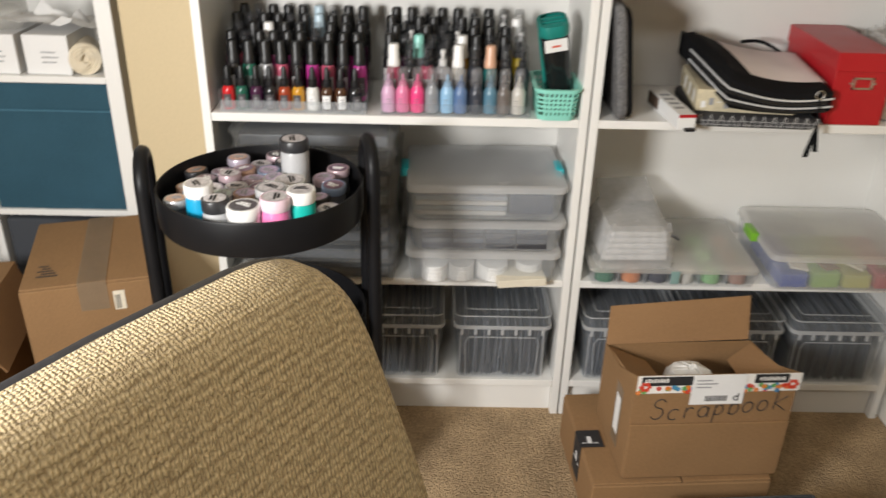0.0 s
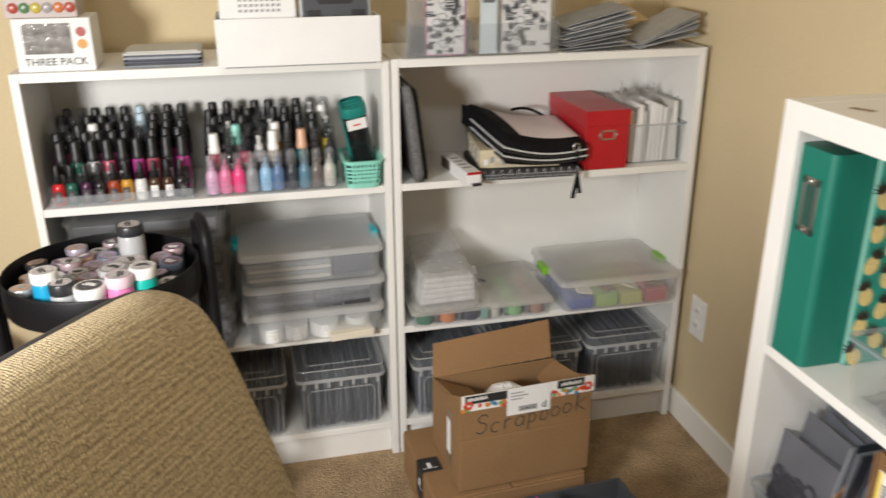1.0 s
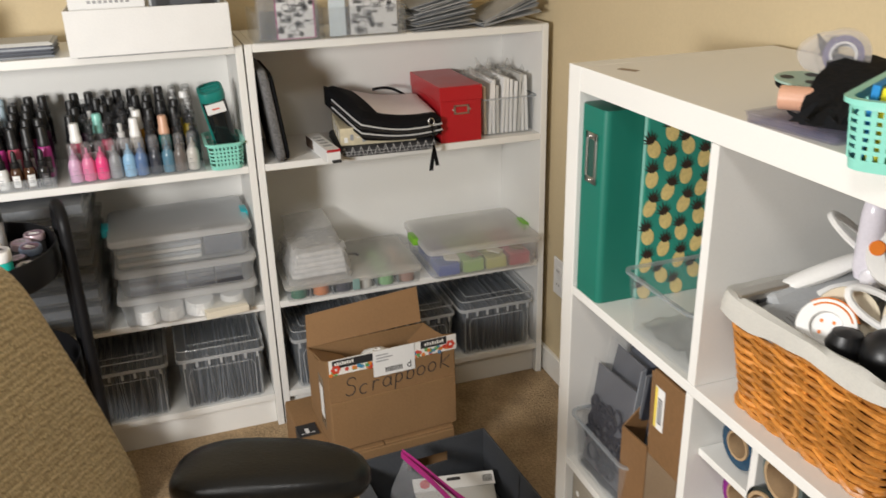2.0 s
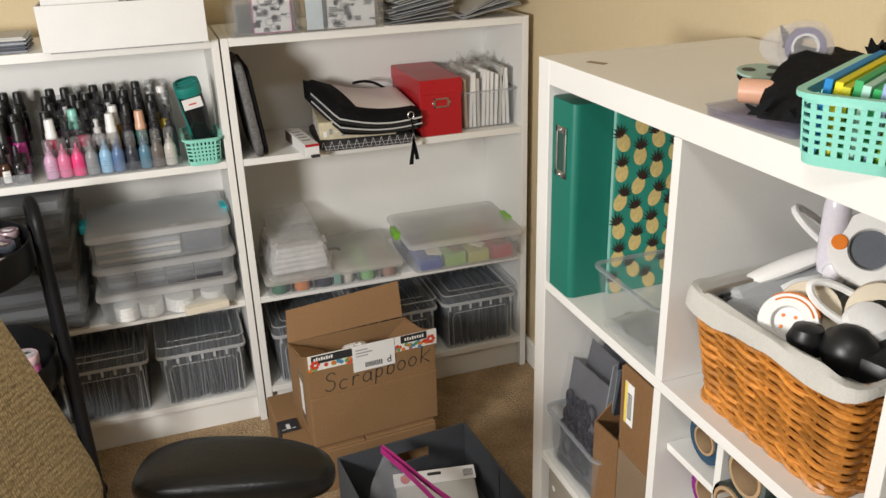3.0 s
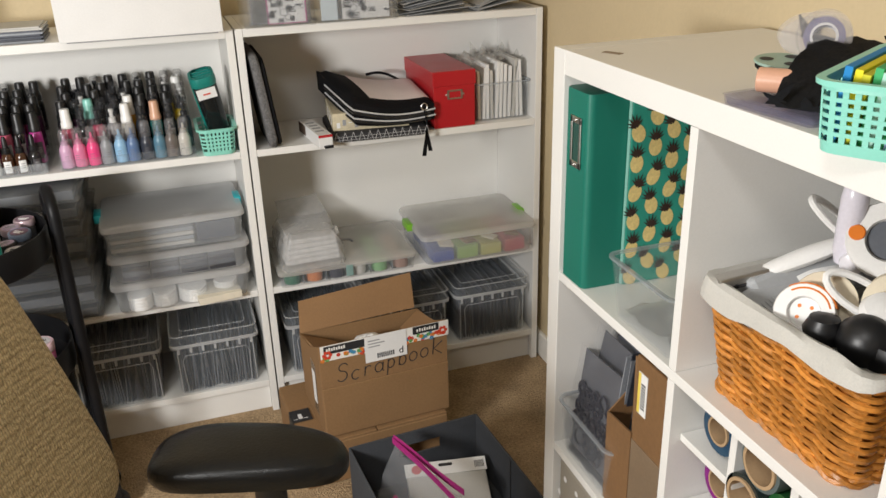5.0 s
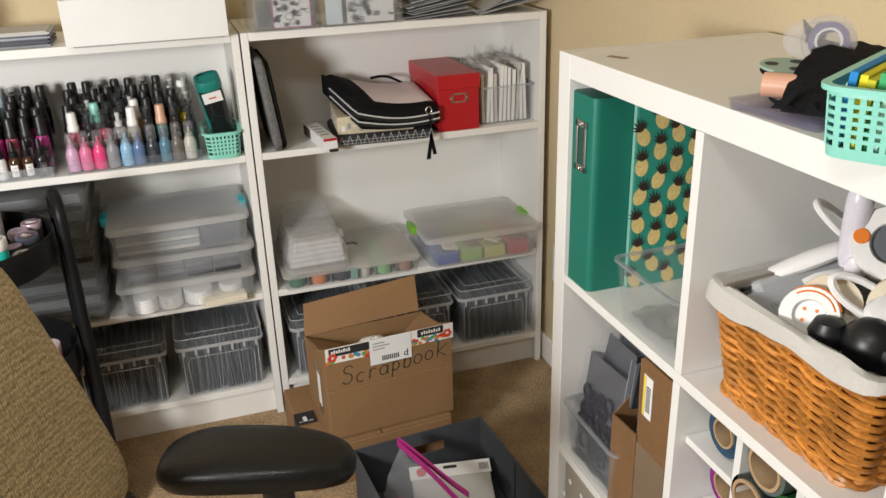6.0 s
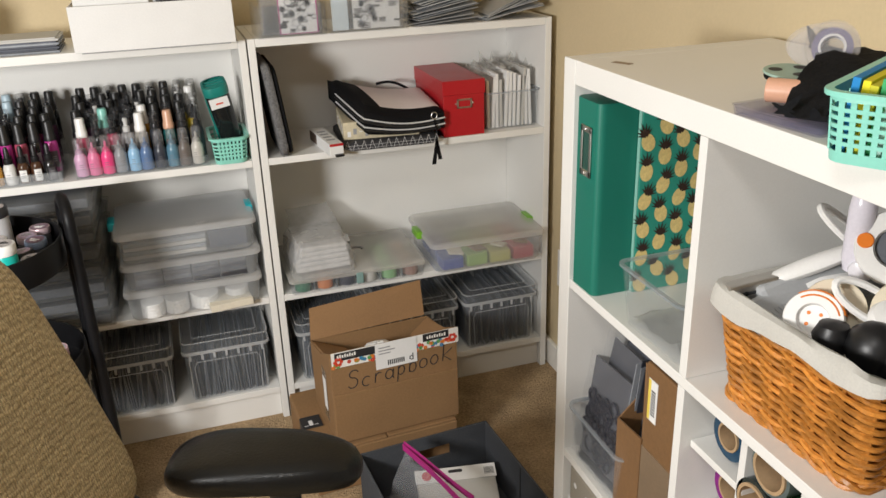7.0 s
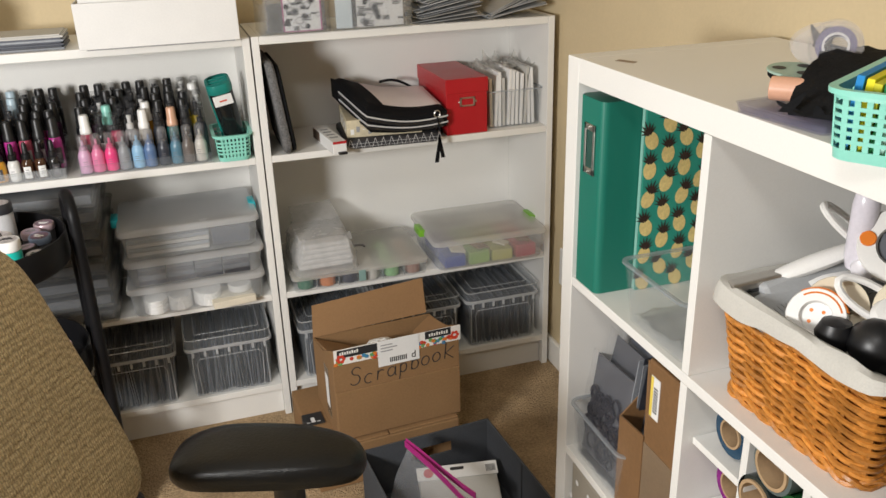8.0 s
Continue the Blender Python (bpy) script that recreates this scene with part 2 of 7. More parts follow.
# ---- the room ----
WX0, WX1, WY0, WY1, WZ = -3.4, 0.826, -3.9, 0.292, 2.44
CLOSET = -1.05
setting("floor", (WX0 - 0.1, WY0 - 0.1, -0.1), (WX1 + 0.1, 1.1, 0.0), CARPET, "tan cut-pile carpet covering the floor", "floor")
setting("ceiling", (WX0 - 0.1, WY0 - 0.1, WZ), (WX1 + 0.1, 1.1, WZ + 0.1), CEIL, "plain off-white ceiling above the room", "ceiling")
setting("wall_north", (CLOSET, WY1, 0), (WX1, WY1 + 0.12, WZ), WALL, "beige painted wall behind the white bookcases", "wall")
setting("wall_east", (WX1, WY0, 0), (WX1 + 0.12, WY1 + 0.12, WZ), WALL, "beige painted wall beside the cube shelf", "wall")
setting("wall_west", (WX0 - 0.12, WY0, 0), (WX0, 1.0, WZ), WALL, "beige painted wall closing the room", "wall")
setting("wall_south", (WX0 - 0.12, WY0 - 0.12, 0), (WX1 + 0.12, WY0, WZ), WALL, "beige painted wall behind the chair", "wall")
setting("wall_closet_back", (WX0, 0.98, 0), (CLOSET, 1.1, WZ), WALL, "beige painted back wall of the closet", "wall")
setting("wall_closet_side", (CLOSET, WY1 + 0.12, 0), (CLOSET + 0.12, 1.1, WZ), WALL, "beige painted side wall of the closet", "wall")


def baseboard(name, lo, hi, label):
    setting(name, lo, hi, TRIM, label, "baseboard", 0.003)


baseboard("baseboard", (WX1 - 0.013, WY0, 0.0), (WX1, WY1 - 0.02, 0.082), "white painted baseboard along the beige wall")
baseboard("baseboard_north", (CLOSET, WY1 - 0.013, 0.0), (WX1 - 0.014, WY1, 0.082), "white painted baseboard behind the bookcases")


# ---- bookcases ----
SH1, SH2, BASE, TOPZ = 0.766, 0.382, 0.102, 1.064


def bookcase(x0, label):
    """White bookcase 80 cm wide, 28 deep and 106 high with two shelves and a plinth."""
    t = thing("bookcase", pose(x0, 0, 0), label, "bookcase", "white bookcases along the wall")
    W, D, H, P = 0.80, 0.28, TOPZ, 0.018
    box_part("side_panel", (0, 0, 0), (P, D, H), WHITE, t, 0.0012)
    box_part("side_panel", (W - P, 0, 0), (W, D, H), WHITE, t, 0.0012)
    box_part("top_panel", (P + .0005, 0.001, H - 0.02), (W - P - .0005, D - 0.004, H), WHITE, t, 0.001)
    for z in (SH1, SH2):
        box_part("shelf", (P + .0005, 0.001, z - 0.018), (W - P - .0005, D - 0.008, z), WHITE, t, 0.001)
    box_part("bottom_shelf", (P + .0005, 0.001, BASE - 0.018), (W - P - .0005, D - 0.008, BASE), WHITE, t, 0.001)
    box_part("plinth", (P + .0005, 0.022, 0), (W - P - .0005, 0.036, BASE - 0.019), WHITE, t, 0.001)
    box_part("back_board", (P + .0005, D - 0.004, 0.02), (W - P - .0005, D, H), BACK, t, 0.0)
    return t


bookcase(-0.802, "white laminate bookcase filled with craft bottles and bins")
bookcase(0.002, "white laminate bookcase with boxes, against the beige wall")


# ---- cube shelves ----
def cube_shelf(m, cols, rows, label):
    """Cube shelf along local x, opening towards -y, its front at y = 0."""
    t = thing("cube_shelf", m, label, "cube shelf")
    O, I, C, D = 0.038, 0.016, 0.335, 0.39
    W, H = 2 * O + cols * C + (cols - 1) * I, 2 * O + rows * C + (rows - 1) * I + 0.007
    for x in (0, W - O):
        box_part("side_panel", (x, 0, 0), (x + O, D, H), WHITE, t, 0.0012)
    for z in (0, H - O):
        box_part("top_panel" if z else "bottom_panel", (O + .0006, 0.0005, z), (W - O - .0006, D, z + O), WHITE, t, 0.001)
    z0 = H - O
    for r in range(1, rows):
        z = z0 - r * C - (r - 1) * I
        box_part("shelf", (O + .0006, 0.001, z - I), (W - O - .0006, D - 0.002, z), WHITE, t, 0.0008)
    for c in range(1, cols):
        x = O + c * C + (c - 1) * I
        for r in range(rows):
            zt = z0 - r * (C + I)
            box_part("divider", (x, 0.0012, max(O, zt - C) + .0006), (x + I, D - 0.002, zt - .0006), WHITE, t, 0.0006)
    box_part("back_board", (O + .0006, D - 0.004, O + .0006), (W - O - .0006, D, H - O - .0006), BACK, t, 0.0)
    return t


KX, KY = 0.418, -0.863          # front face and far end of the cube shelf by the wall
right_shelf = cube_shelf(pose(KX, KY, 0, 0, 0, -90), 4, 3, "white cube shelf with baskets, binders and vinyl rolls")
left_shelf = cube_shelf(pose(-1.065 - 1.471, 0.30, 0), 4, 4, "white cube shelf in the closet with boxes and cloth bin")


# ---- office chair ----
def office_chair():
    t = thing("office_chair", pose(-0.245, -1.414, 0, 0, 0, -34.3), "office chair in tan woven fabric with black armrests", "office chair")

    def outline(k, grow=1.0):
        """Point k of 40 round the backrest: narrower at the top, with round corners."""
        a = 2 * math.pi * k / 40
        c, s = math.cos(a), math.sin(a)
        y = math.copysign(abs(c) ** 0.27, c)
        z = math.copysign(abs(s) ** 0.27, s)
        half = 0.212 - 0.027 * z
        return y * half * grow, 0.831 + z * 0.193 * grow

    def lean(z):
        return -0.232 - 0.095 * max(0, (z - 0.611) / 0.415) ** 1.3

    def rings(steps):
        out = []
        for g, dx in steps:
            row = []
            for k in range(40):
                y, z = outline(k, g)
                row.append((lean(z) + dx + 0.25 * y * y, y, z))
            out.append(row)
        return out

    bm = bmesh.new()
    ring_loft(bm, rings([(0.97, -0.030), (1.0, -0.020), (1.0, -0.004), (0.985, 0.010), (0.95, 0.019), (0.86, 0.026), (0.7, 0.030), (0.45, 0.030), (0.2, 0.029), (0.02, 0.029)]))
    part("backrest", bm, FABRIC, t, "tan woven upholstered back cushion", True)
    bm = bmesh.new()
    ring_loft(bm, rings([(0.3, -0.050), (0.7, -0.047), (0.94, -0.038), (0.99, -0.031), (0.996, -0.026), (0.99, -0.0225), (0.9, -0.024)]))
    part("back_shell", bm, SHELL, t, "dark plastic shell behind the cushion", True)
    bm = bmesh.new()
    rows = []
    for g, z in ((0.9, 0.425), (0.99, 0.435), (1.0, 0.455), (0.98, 0.475), (0.9, 0.487), (0.5, 0.49), (0.05, 0.488)):
        rows.append([(0.03 + x * g, y * g, z) for x, y in rounded(0.46, 0.48, 0.12, 8)])
    ring_loft(bm, rows)
    part("seat", bm, FABRIC, t, "tan woven seat cushion", True)
    bm = bmesh.new()
    tube(bm, [(-0.10, 0, 0.41), (-0.22, 0, 0.42), (-0.285, 0, 0.47), (-0.285, 0, 0.64), (-0.30, 0, 0.72)], 0.022, 10, flat=0.5)
    part("back_support", bm, BLACKMETAL, t, smooth=True)
    for side in (1, -1):
        bm = bmesh.new()
        rows = []
        for g, z in ((0.80, 0.664), (0.95, 0.667), (1.0, 0.676), (1.0, 0.686), (0.965, 0.695), (0.86, 0.700), (0.6, 0.703), (0.2, 0.704), (0.02, 0.704)):
            row = []
            for k in range(36):
                a = 2 * math.pi * k / 36
                c, s = math.cos(a), math.sin(a)
                x = math.copysign(abs(c) ** 0.72, c) * 0.129
                y = math.copysign(abs(s) ** 0.72, s) * (0.056 - 0.010 * c)
                row.append((x * (1 - 0.06 * (1 - g)) * (0.12 + 0.88 * g), y * g, z - 0.010 * (c * g) ** 2))
            rows.append(row)
        ring_loft(bm, rows)
        part("armrest", bm, BLACKVINYL, t, "padded black vinyl armrest", True, m=pose(-0.065, side * 0.284, 0.002, 0, 0, 14.3 * side))
        bm = bmesh.new()
        tube(bm, [(-0.05, side * 0.20, 0.42), (-0.05, side * 0.28, 0.43), (-0.045, side * 0.295, 0.47), (-0.045, side * 0.292, 0.672)], 0.024, 10, flat=0.6)
        part("arm_post", bm, BLACKPLASTIC, t, smooth=True)
    bm = bmesh.new()
    lathe(bm, [(0.05, 0.10), (0.028, 0.12), (0.028, 0.26), (0.018, 0.262), (0.018, 0.425)], 16)
    part("gas_column", bm, BLACKMETAL, t, smooth=True)
    for k in range(5):
        a = radians(72 * k + 15)
        c, s = math.cos(a), math.sin(a)
        bm = bmesh.new()
        tube(bm, [(0.03 * c, 0.03 * s, 0.11), (0.16 * c, 0.16 * s, 0.095), (0.29 * c, 0.29 * s, 0.07)], 0.018, 8, flat=0.7)
        part("base_arm", bm, BLACKPLASTIC, t, smooth=True)
        bm = bmesh.new()
        lathe(bm, [(0.010, -0.02), (0.026, -0.018), (0.027, 0), (0.026, 0.018), (0.010, 0.02)], 14, pose(0.29 * c, 0.29 * s, 0.0275, 90, 0, math.degrees(a) + 90))
        part("caster", bm, BLACKPLASTIC, t, smooth=True)


office_chair()


# ---- round rolling cart ----
CX, CY, CR = -0.629, -0.285, 0.181


def rolling_cart():
    t = thing("rolling_cart", pose(CX, CY, 0, 0, 0, 13), "black metal three-tier round cart holding paint jars", "utility cart")
    for z in (0.672, 0.41, 0.14):
        bm = bmesh.new()
        R, h = CR, 0.066
        lathe(bm, [(R - 0.012, z), (R - 0.002, z + 0.004), (R, z + 0.012), (R, z + h - 0.003), (R - 0.0015, z + h), (R - 0.004, z + h), (R - 0.005, z + h - 0.004), (R - 0.005, z + 0.010), (R - 0.014, z + 0.004)], 56)
        part("tray", bm, BLACKMETAL, t, smooth=True)
    for side in (1, -1):
        bm = bmesh.new()
        x, w = side * (CR + 0.013), 0.052
        pts = [(x, -w, 0.075), (x, -w, 0.40), (x, -w, 0.752)]
        pts += [(x, -w * math.cos(a), 0.752 + 0.048 * math.sin(a)) for a in [radians(180 * k / 12) for k in range(1, 12)]]
        pts += [(x, w, 0.752), (x, w, 0.40), (x, w, 0.075)]
        tube(bm, pts, 0.0125, 12)
        part("handle", bm, BLACKMETAL, t, "bent black tube handle and legs", True)
        for y in (-w, w):
            bm = bmesh.new()
            lathe(bm, [(0.008, -0.011), (0.026, -0.010), (0.028, 0), (0.026, 0.010), (0.008, 0.011)], 14, pose(x, y, 0.0285, 90, 0, 0))
            box(bm, (x - 0.012, y - 0.014, 0.03), (x + 0.012, y + 0.014, 0.075), 0.004)
            part("caster", bm, BLACKPLASTIC, t, smooth=True)


rolling_cart()


def plain(name, rgb, rough=0.35, **kw):
    return mat(name, rgb, rough, **kw)


LIDS = [plain("lid_" + n, c, r, metal=k, var=0.15, scale=60) for n, c, r, k in (
    ("silver", (0.60, 0.60, 0.61), 0.25, 0.4), ("pearl", (0.55, 0.53, 0.50), 0.35, 0.2), ("lilac", (0.42, 0.37, 0.44), 0.3, 0.3),
    ("grey_blue", (0.24, 0.30, 0.42), 0.4, 0.2), ("champagne", (0.46, 0.38, 0.26), 0.35, 0.4), ("rose", (0.48, 0.36, 0.39), 0.3, 0.3),
    ("charcoal", (0.03, 0.03, 0.033), 0.35, 0.0), ("copper", (0.45, 0.28, 0.20), 0.35, 0.3))]
JARGLASS = mat("jar_clear", (0.24, 0.24, 0.25), 0.12, var=0.1, clear=0.35, bump=0)
JARPAINT = {n: plain("paint_" + n, c, 0.3) for n, c in {"blue": (0.01, 0.30, 0.52), "pink": (0.75, 0.20, 0.42), "teal": (0.01, 0.42, 0.36), "white": (0.75, 0.74, 0.72), "grey": (0.45, 0.45, 0.46), "dark": (0.05, 0.045, 0.05), "green": (0.10, 0.30, 0.22)}.items()}
LIDPRINT = [mat("lid_print_" + n, c, 0.3, var=0.55, scale=90) for n, c in (("dark", (0.10, 0.09, 0.10)), ("light", (0.52, 0.49, 0.50)), ("lilac", (0.46, 0.36, 0.48)), ("sage", (0.36, 0.42, 0.38)), ("plum", (0.20, 0.12, 0.17)), ("peach", (0.48, 0.30, 0.22)))]


def jar(x, y, z, r, h, lid, body, label, tilt=0.0, print_k=0):
    t = thing("paint_jar", pose(x, y, z, tilt, tilt * 0.6, random.uniform(0, 360)), label, "paint jar", "jars in the round cart")
    bm = bmesh.new()
    c = h - (0.021 if h > 0.07 else 0.014)
    lathe(bm, [(r * 0.85, 0), (r * 0.96, 0.003), (r * 0.96, c - 0.006), (r * 0.86, c + 0.001)], 18)
    part("jar_body", bm, body, t, smooth=True)
    bm = bmesh.new()
    lathe(bm, [(r * 0.97, c), (r, c + 0.002), (r, h - 0.002), (r * 0.95, h), (r * 0.86, h), (r * 0.85, h - 0.001)], 18)
    part("lid", bm, lid, t, smooth=True)
    bm = bmesh.new()
    bmesh.ops.create_circle(bm, cap_ends=True, radius=r * 0.80, segments=18, matrix=Matrix.Translation((0, 0, h + 0.0004)))
    d = part("lid_label", bm, LIDPRINT[print_k], t)
    for k in range(2):
        bm = bmesh.new()
        w = r * (0.5 - 0.14 * k)
        box(bm, (-w, -0.002 - 0.006 * k, h + 0.0006), (w, 0.002 - 0.006 * k, h + 0.0010))
        part("print_bar", bm, PAPER if print_k in (0, 4) else INK if print_k == 1 else GREYINK, d)
    return t


FLOOR1 = 0.6765
front = [(-0.709, -0.392, 0.024, 0.100, WHITEPLASTIC, "blue", "bright blue paint jar with a white lid"), (-0.677, -0.416, 0.023, 0.084, LIDS[6], "grey", "clear paste jar with a black lid"),
         (-0.629, -0.428, 0.028, 0.078, WHITEPLASTIC, "white", "white paste jar with a printed lid"), (-0.579, -0.418, 0.025, 0.090, plain("lid_pink_white", (0.72, 0.55, 0.62)), "pink", "pink paint jar with a pale lid"),
         (-0.540, -0.395, 0.024, 0.094, WHITEPLASTIC, "teal", "teal paint jar with a white lid"), (-0.595, -0.366, 0.027, 0.084, LIDS[0], "green", "green paste jar with a silver lid"),
         (-0.580, -0.205, 0.027, 0.112, LIDS[6], "grey", "tall clear jar with a black rimmed lid"), (-0.572, -0.312, 0.028, 0.076, LIDS[1], "grey", "tall clear glass jar with a pearl lid")]
placed = []
for x, y, r, h, lid, body, lab in front:
    jar(x, y, FLOOR1, r, h, lid, JARPAINT[body], lab + " in the cart", print_k=0 if body == "white" else 1)
    placed.append((x, y, r))
rj = random.Random(5)
tints = ["silver", "pearl", "lilac", "grey-blue", "champagne", "rose", "charcoal", "copper"]
for row in range(-5, 6):
    for col in range(-5, 6):
        x = CX + 0.0435 * (col + 0.5 * (row % 2)) + rj.uniform(-0.002, 0.002)
        y = CY + 0.0385 * row + rj.uniform(-0.002, 0.002)
        r = rj.uniform(0.0200, 0.0222)
        if math.hypot(x - CX, y - CY) > CR - 0.026 or any(math.hypot(x - u, y - v) < r + s - 0.004 for u, v, s in placed if s > 0.0225):
            continue
        i = rj.choice([0, 1, 2, 2, 3, 3, 4, 5, 6, 6, 7])
        jar(x, y, FLOOR1, r, rj.uniform(0.046, 0.058), LIDS[i], JARGLASS, f"small craft jar with a {tints[i]} lid in the cart", rj.uniform(-5, 5), rj.choice((0, 1, 1, 2, 2, 3, 4, 5)))
jar(-0.509, -0.312, 0.415, 0.029, 0.075, plain("lid_pink_print", (0.72, 0.50, 0.55)), JARPAINT["pink"], "bright pink paint jar on the cart's middle tray", print_k=1)
jar(-0.562, -0.35, 0.415, 0.028, 0.06, LIDS[5], JARPAINT["white"], "rose-lidded jar on the cart's middle tray", print_k=1)


# ---- cardboard boxes ----
def panel(bm, pts, t):
    """A flat sheet of thickness t from its outline."""
    vs = [bm.verts.new(p) for p in pts]
    f = bm.faces.new(vs)
    f.normal_update()
    n = f.normal.copy()
    r = bmesh.ops.extrude_face_region(bm, geom=[f])
    for v in r["geom"]:
        if isinstance(v, bmesh.types.BMVert):
            v.co += n * t


def bars(parent, lo, hi, rows, material, plane_m, rnd):
    """Rows of unreadable print as thin bars inside a rectangle, in the plane of plane_m."""
    h = (hi[1] - lo[1]) / rows
    for k in range(rows):
        w = (hi[0] - lo[0]) * rnd.uniform(0.5, 1)
        bm = bmesh.new()
        box(bm, (lo[0], lo[1] + k * h + h * 0.25, 0), (lo[0] + w, lo[1] + k * h + h * 0.7, 0.0004))
        part("print_bar", bm, material, parent, m=plane_m)


def scrapbook_box():
    t = thing("cardboard_box", pose(0.073, -0.360, 0.1265, 0, 0, 3.6), "open brown cardboard box with handwritten word and patterned tape", "cardboard box", "cardboard boxes on the carpet")
    W, D, H, HF, T = 0.325, 0.215, 0.185, 0.252, 0.004
    bm = bmesh.new()
    box(bm, (0, 0.004, 0), (W, D, T))
    part("bottom", bm, CARD, t)
    bm = bmesh.new()
    box(bm, (0, 0, 0), (W, T, HF), 0.001)
    part("front_panel", bm, CARD, t)
    bm = bmesh.new()
    box(bm, (0.001, -0.0055, 0.002), (W - 0.001, -0.0012, 0.138), 0.0015)
    part("front_flap", bm, CARD, t, "glued lower front panel with a sharp upper edge")
    bm = bmesh.new()
    box(bm, (0, D - T, T), (W, D, H), 0.001)
    part("back_panel", bm, CARD, t)
    for x in (0, W - T):
        bm = bmesh.new()
        panel(bm, [(x, T, T), (x, D - T, T), (x, D - T, H), (x, D * 0.45, H + 0.02), (x, T, HF)], T)
        part("side_panel", bm, CARD, t)
    bm = bmesh.new()
    panel(bm, [(0.0, D - T, H), (W * 0.97, D - T, H + 0.006), (W * 0.99, D + 0.038, H + 0.092), (0.012, D + 0.036, H + 0.072)], T)
    part("back_flap", bm, CARDIN, t, "upright open rear flap")
    bm = bmesh.new()
    panel(bm, [(T, 0.02, H + 0.045), (T, D - 0.01, H), (0.085, D - 0.03, H - 0.028), (0.088, 0.05, H + 0.0)], T)
    part("side_flap", bm, CARDIN, t, "side flap folded down inwards")
    bm = bmesh.new()
    panel(bm, [(W - T, 0.02, H + 0.045), (W - 0.07, 0.05, H - 0.01), (W - 0.06, D - 0.03, H - 0.03), (W - T, D - 0.01, H)], T)
    part("side_flap", bm, CARDIN, t)
    rnd = random.Random(3)
    bm = bmesh.new()
    lathe(bm, [(0.005, 0), (0.045, 0.01), (0.055, 0.035), (0.04, 0.06), (0.01, 0.068)], 14)
    for v in bm.verts:
        v.co *= 1 + 0.16 * (rnd.random() - 0.5)
    part("packing_paper", bm, PAPER, t, "crumpled white packing paper inside", m=pose(0.16, 0.12, 0.115))
    fm = Matrix.Translation((0, -0.0008, 0)) @ pose(0, 0, 0, 90, 0, 0)
    # patterned tape along the top edge
    white = mat("tape_white_ground", (0.80, 0.78, 0.74), 0.25, var=0.05)
    tape = box_part("patterned_tape", (0.004, -0.0012, HF - 0.040), (W + 0.004, 0.0, HF + 0.001), white, t, 0.0, "white packing tape printed with bright flowers")
    dark = box_part("tape_band", (0.012, -0.0018, HF - 0.022), (0.118, -0.0013, HF - 0.001), INK, tape, 0.0)
    box_part("tape_band", (0.235, -0.0018, HF - 0.020), (W - 0.022, -0.0013, HF + 0.0005), INK, tape, 0.0)
    cols = [mat("tape_" + n, c, 0.3) for n, c in (("red", (0.62, 0.06, 0.03)), ("orange", (0.75, 0.22, 0.04)), ("blue", (0.06, 0.25, 0.45)), ("leaf", (0.12, 0.35, 0.10)))]
    for k in range(64):
        x, z = rnd.uniform(0.006, W - 0.004), HF - rnd.uniform(0.024, 0.038)
        bm = bmesh.new()
        for q in range(5):
            a = 2 * math.pi * q / 5
            bmesh.ops.create_circle(bm, cap_ends=True, radius=0.0026, segments=6, matrix=Matrix.Translation((x + 0.003 * math.cos(a), -0.0016 - k * 1e-5, z + 0.003 * math.sin(a))) @ pose(0, 0, 0, 90))
        part("flower_print", bm, cols[k % 4], tape)
    for x in (0.02, W - 0.012):
        bm = bmesh.new()
        for q in range(6):
            a = 2 * math.pi * q / 6
            bmesh.ops.create_circle(bm, cap_ends=True, radius=0.0045, segments=8, matrix=Matrix.Translation((x + 0.008 * math.cos(a), -0.0021 - q * 1e-5, HF - 0.024 + 0.008 * math.sin(a))) @ pose(0, 0, 0, 90))
        part("flower_print", bm, cols[0], tape)
    for k in range(16):
        x = 0.018 + 0.006 * k if k < 8 else 0.245 + 0.0065 * (k - 8)
        bm = bmesh.new()
        box(bm, (x, -0.0022, HF - 0.014), (x + 0.004, -0.0019, HF - 0.007 + 0.002 * (k % 2)))
        part("print_bar", bm, white, tape)
    # address label, its writing as bars
    lab = box_part("paper_label", (0.112, -0.0030, HF - 0.068), (0.218, -0.0024, HF + 0.002), PAPER, t, 0.0, "white paper shipping label")
    for k in range(9):
        box_part("print_bar", (0.142 + 0.005 * k, -0.0034, HF - 0.060), (0.142 + 0.005 * k + 0.003, -0.0031, HF - 0.047), INK, lab, 0.0)
    for k in range(3):
        box_part("print_bar", (0.120, -0.0034, HF - 0.012 - 0.008 * k), (0.15 + 0.012 * (k % 2), -0.0031, HF - 0.009 - 0.008 * k), GREYINK, lab, 0.0)
    text_part("printed_letter", "d", 0.026, INK, lab, pose(0.203, -0.0033, HF - 0.052, 90))
    # marker writing, stroke by stroke
    def arc(cx, cz, rx, rz, a0, a1, n=12):
        return [(cx + rx * math.cos(radians(a0 + (a1 - a0) * k / n)), cz + rz * math.sin(radians(a0 + (a1 - a0) * k / n))) for k in range(n + 1)]

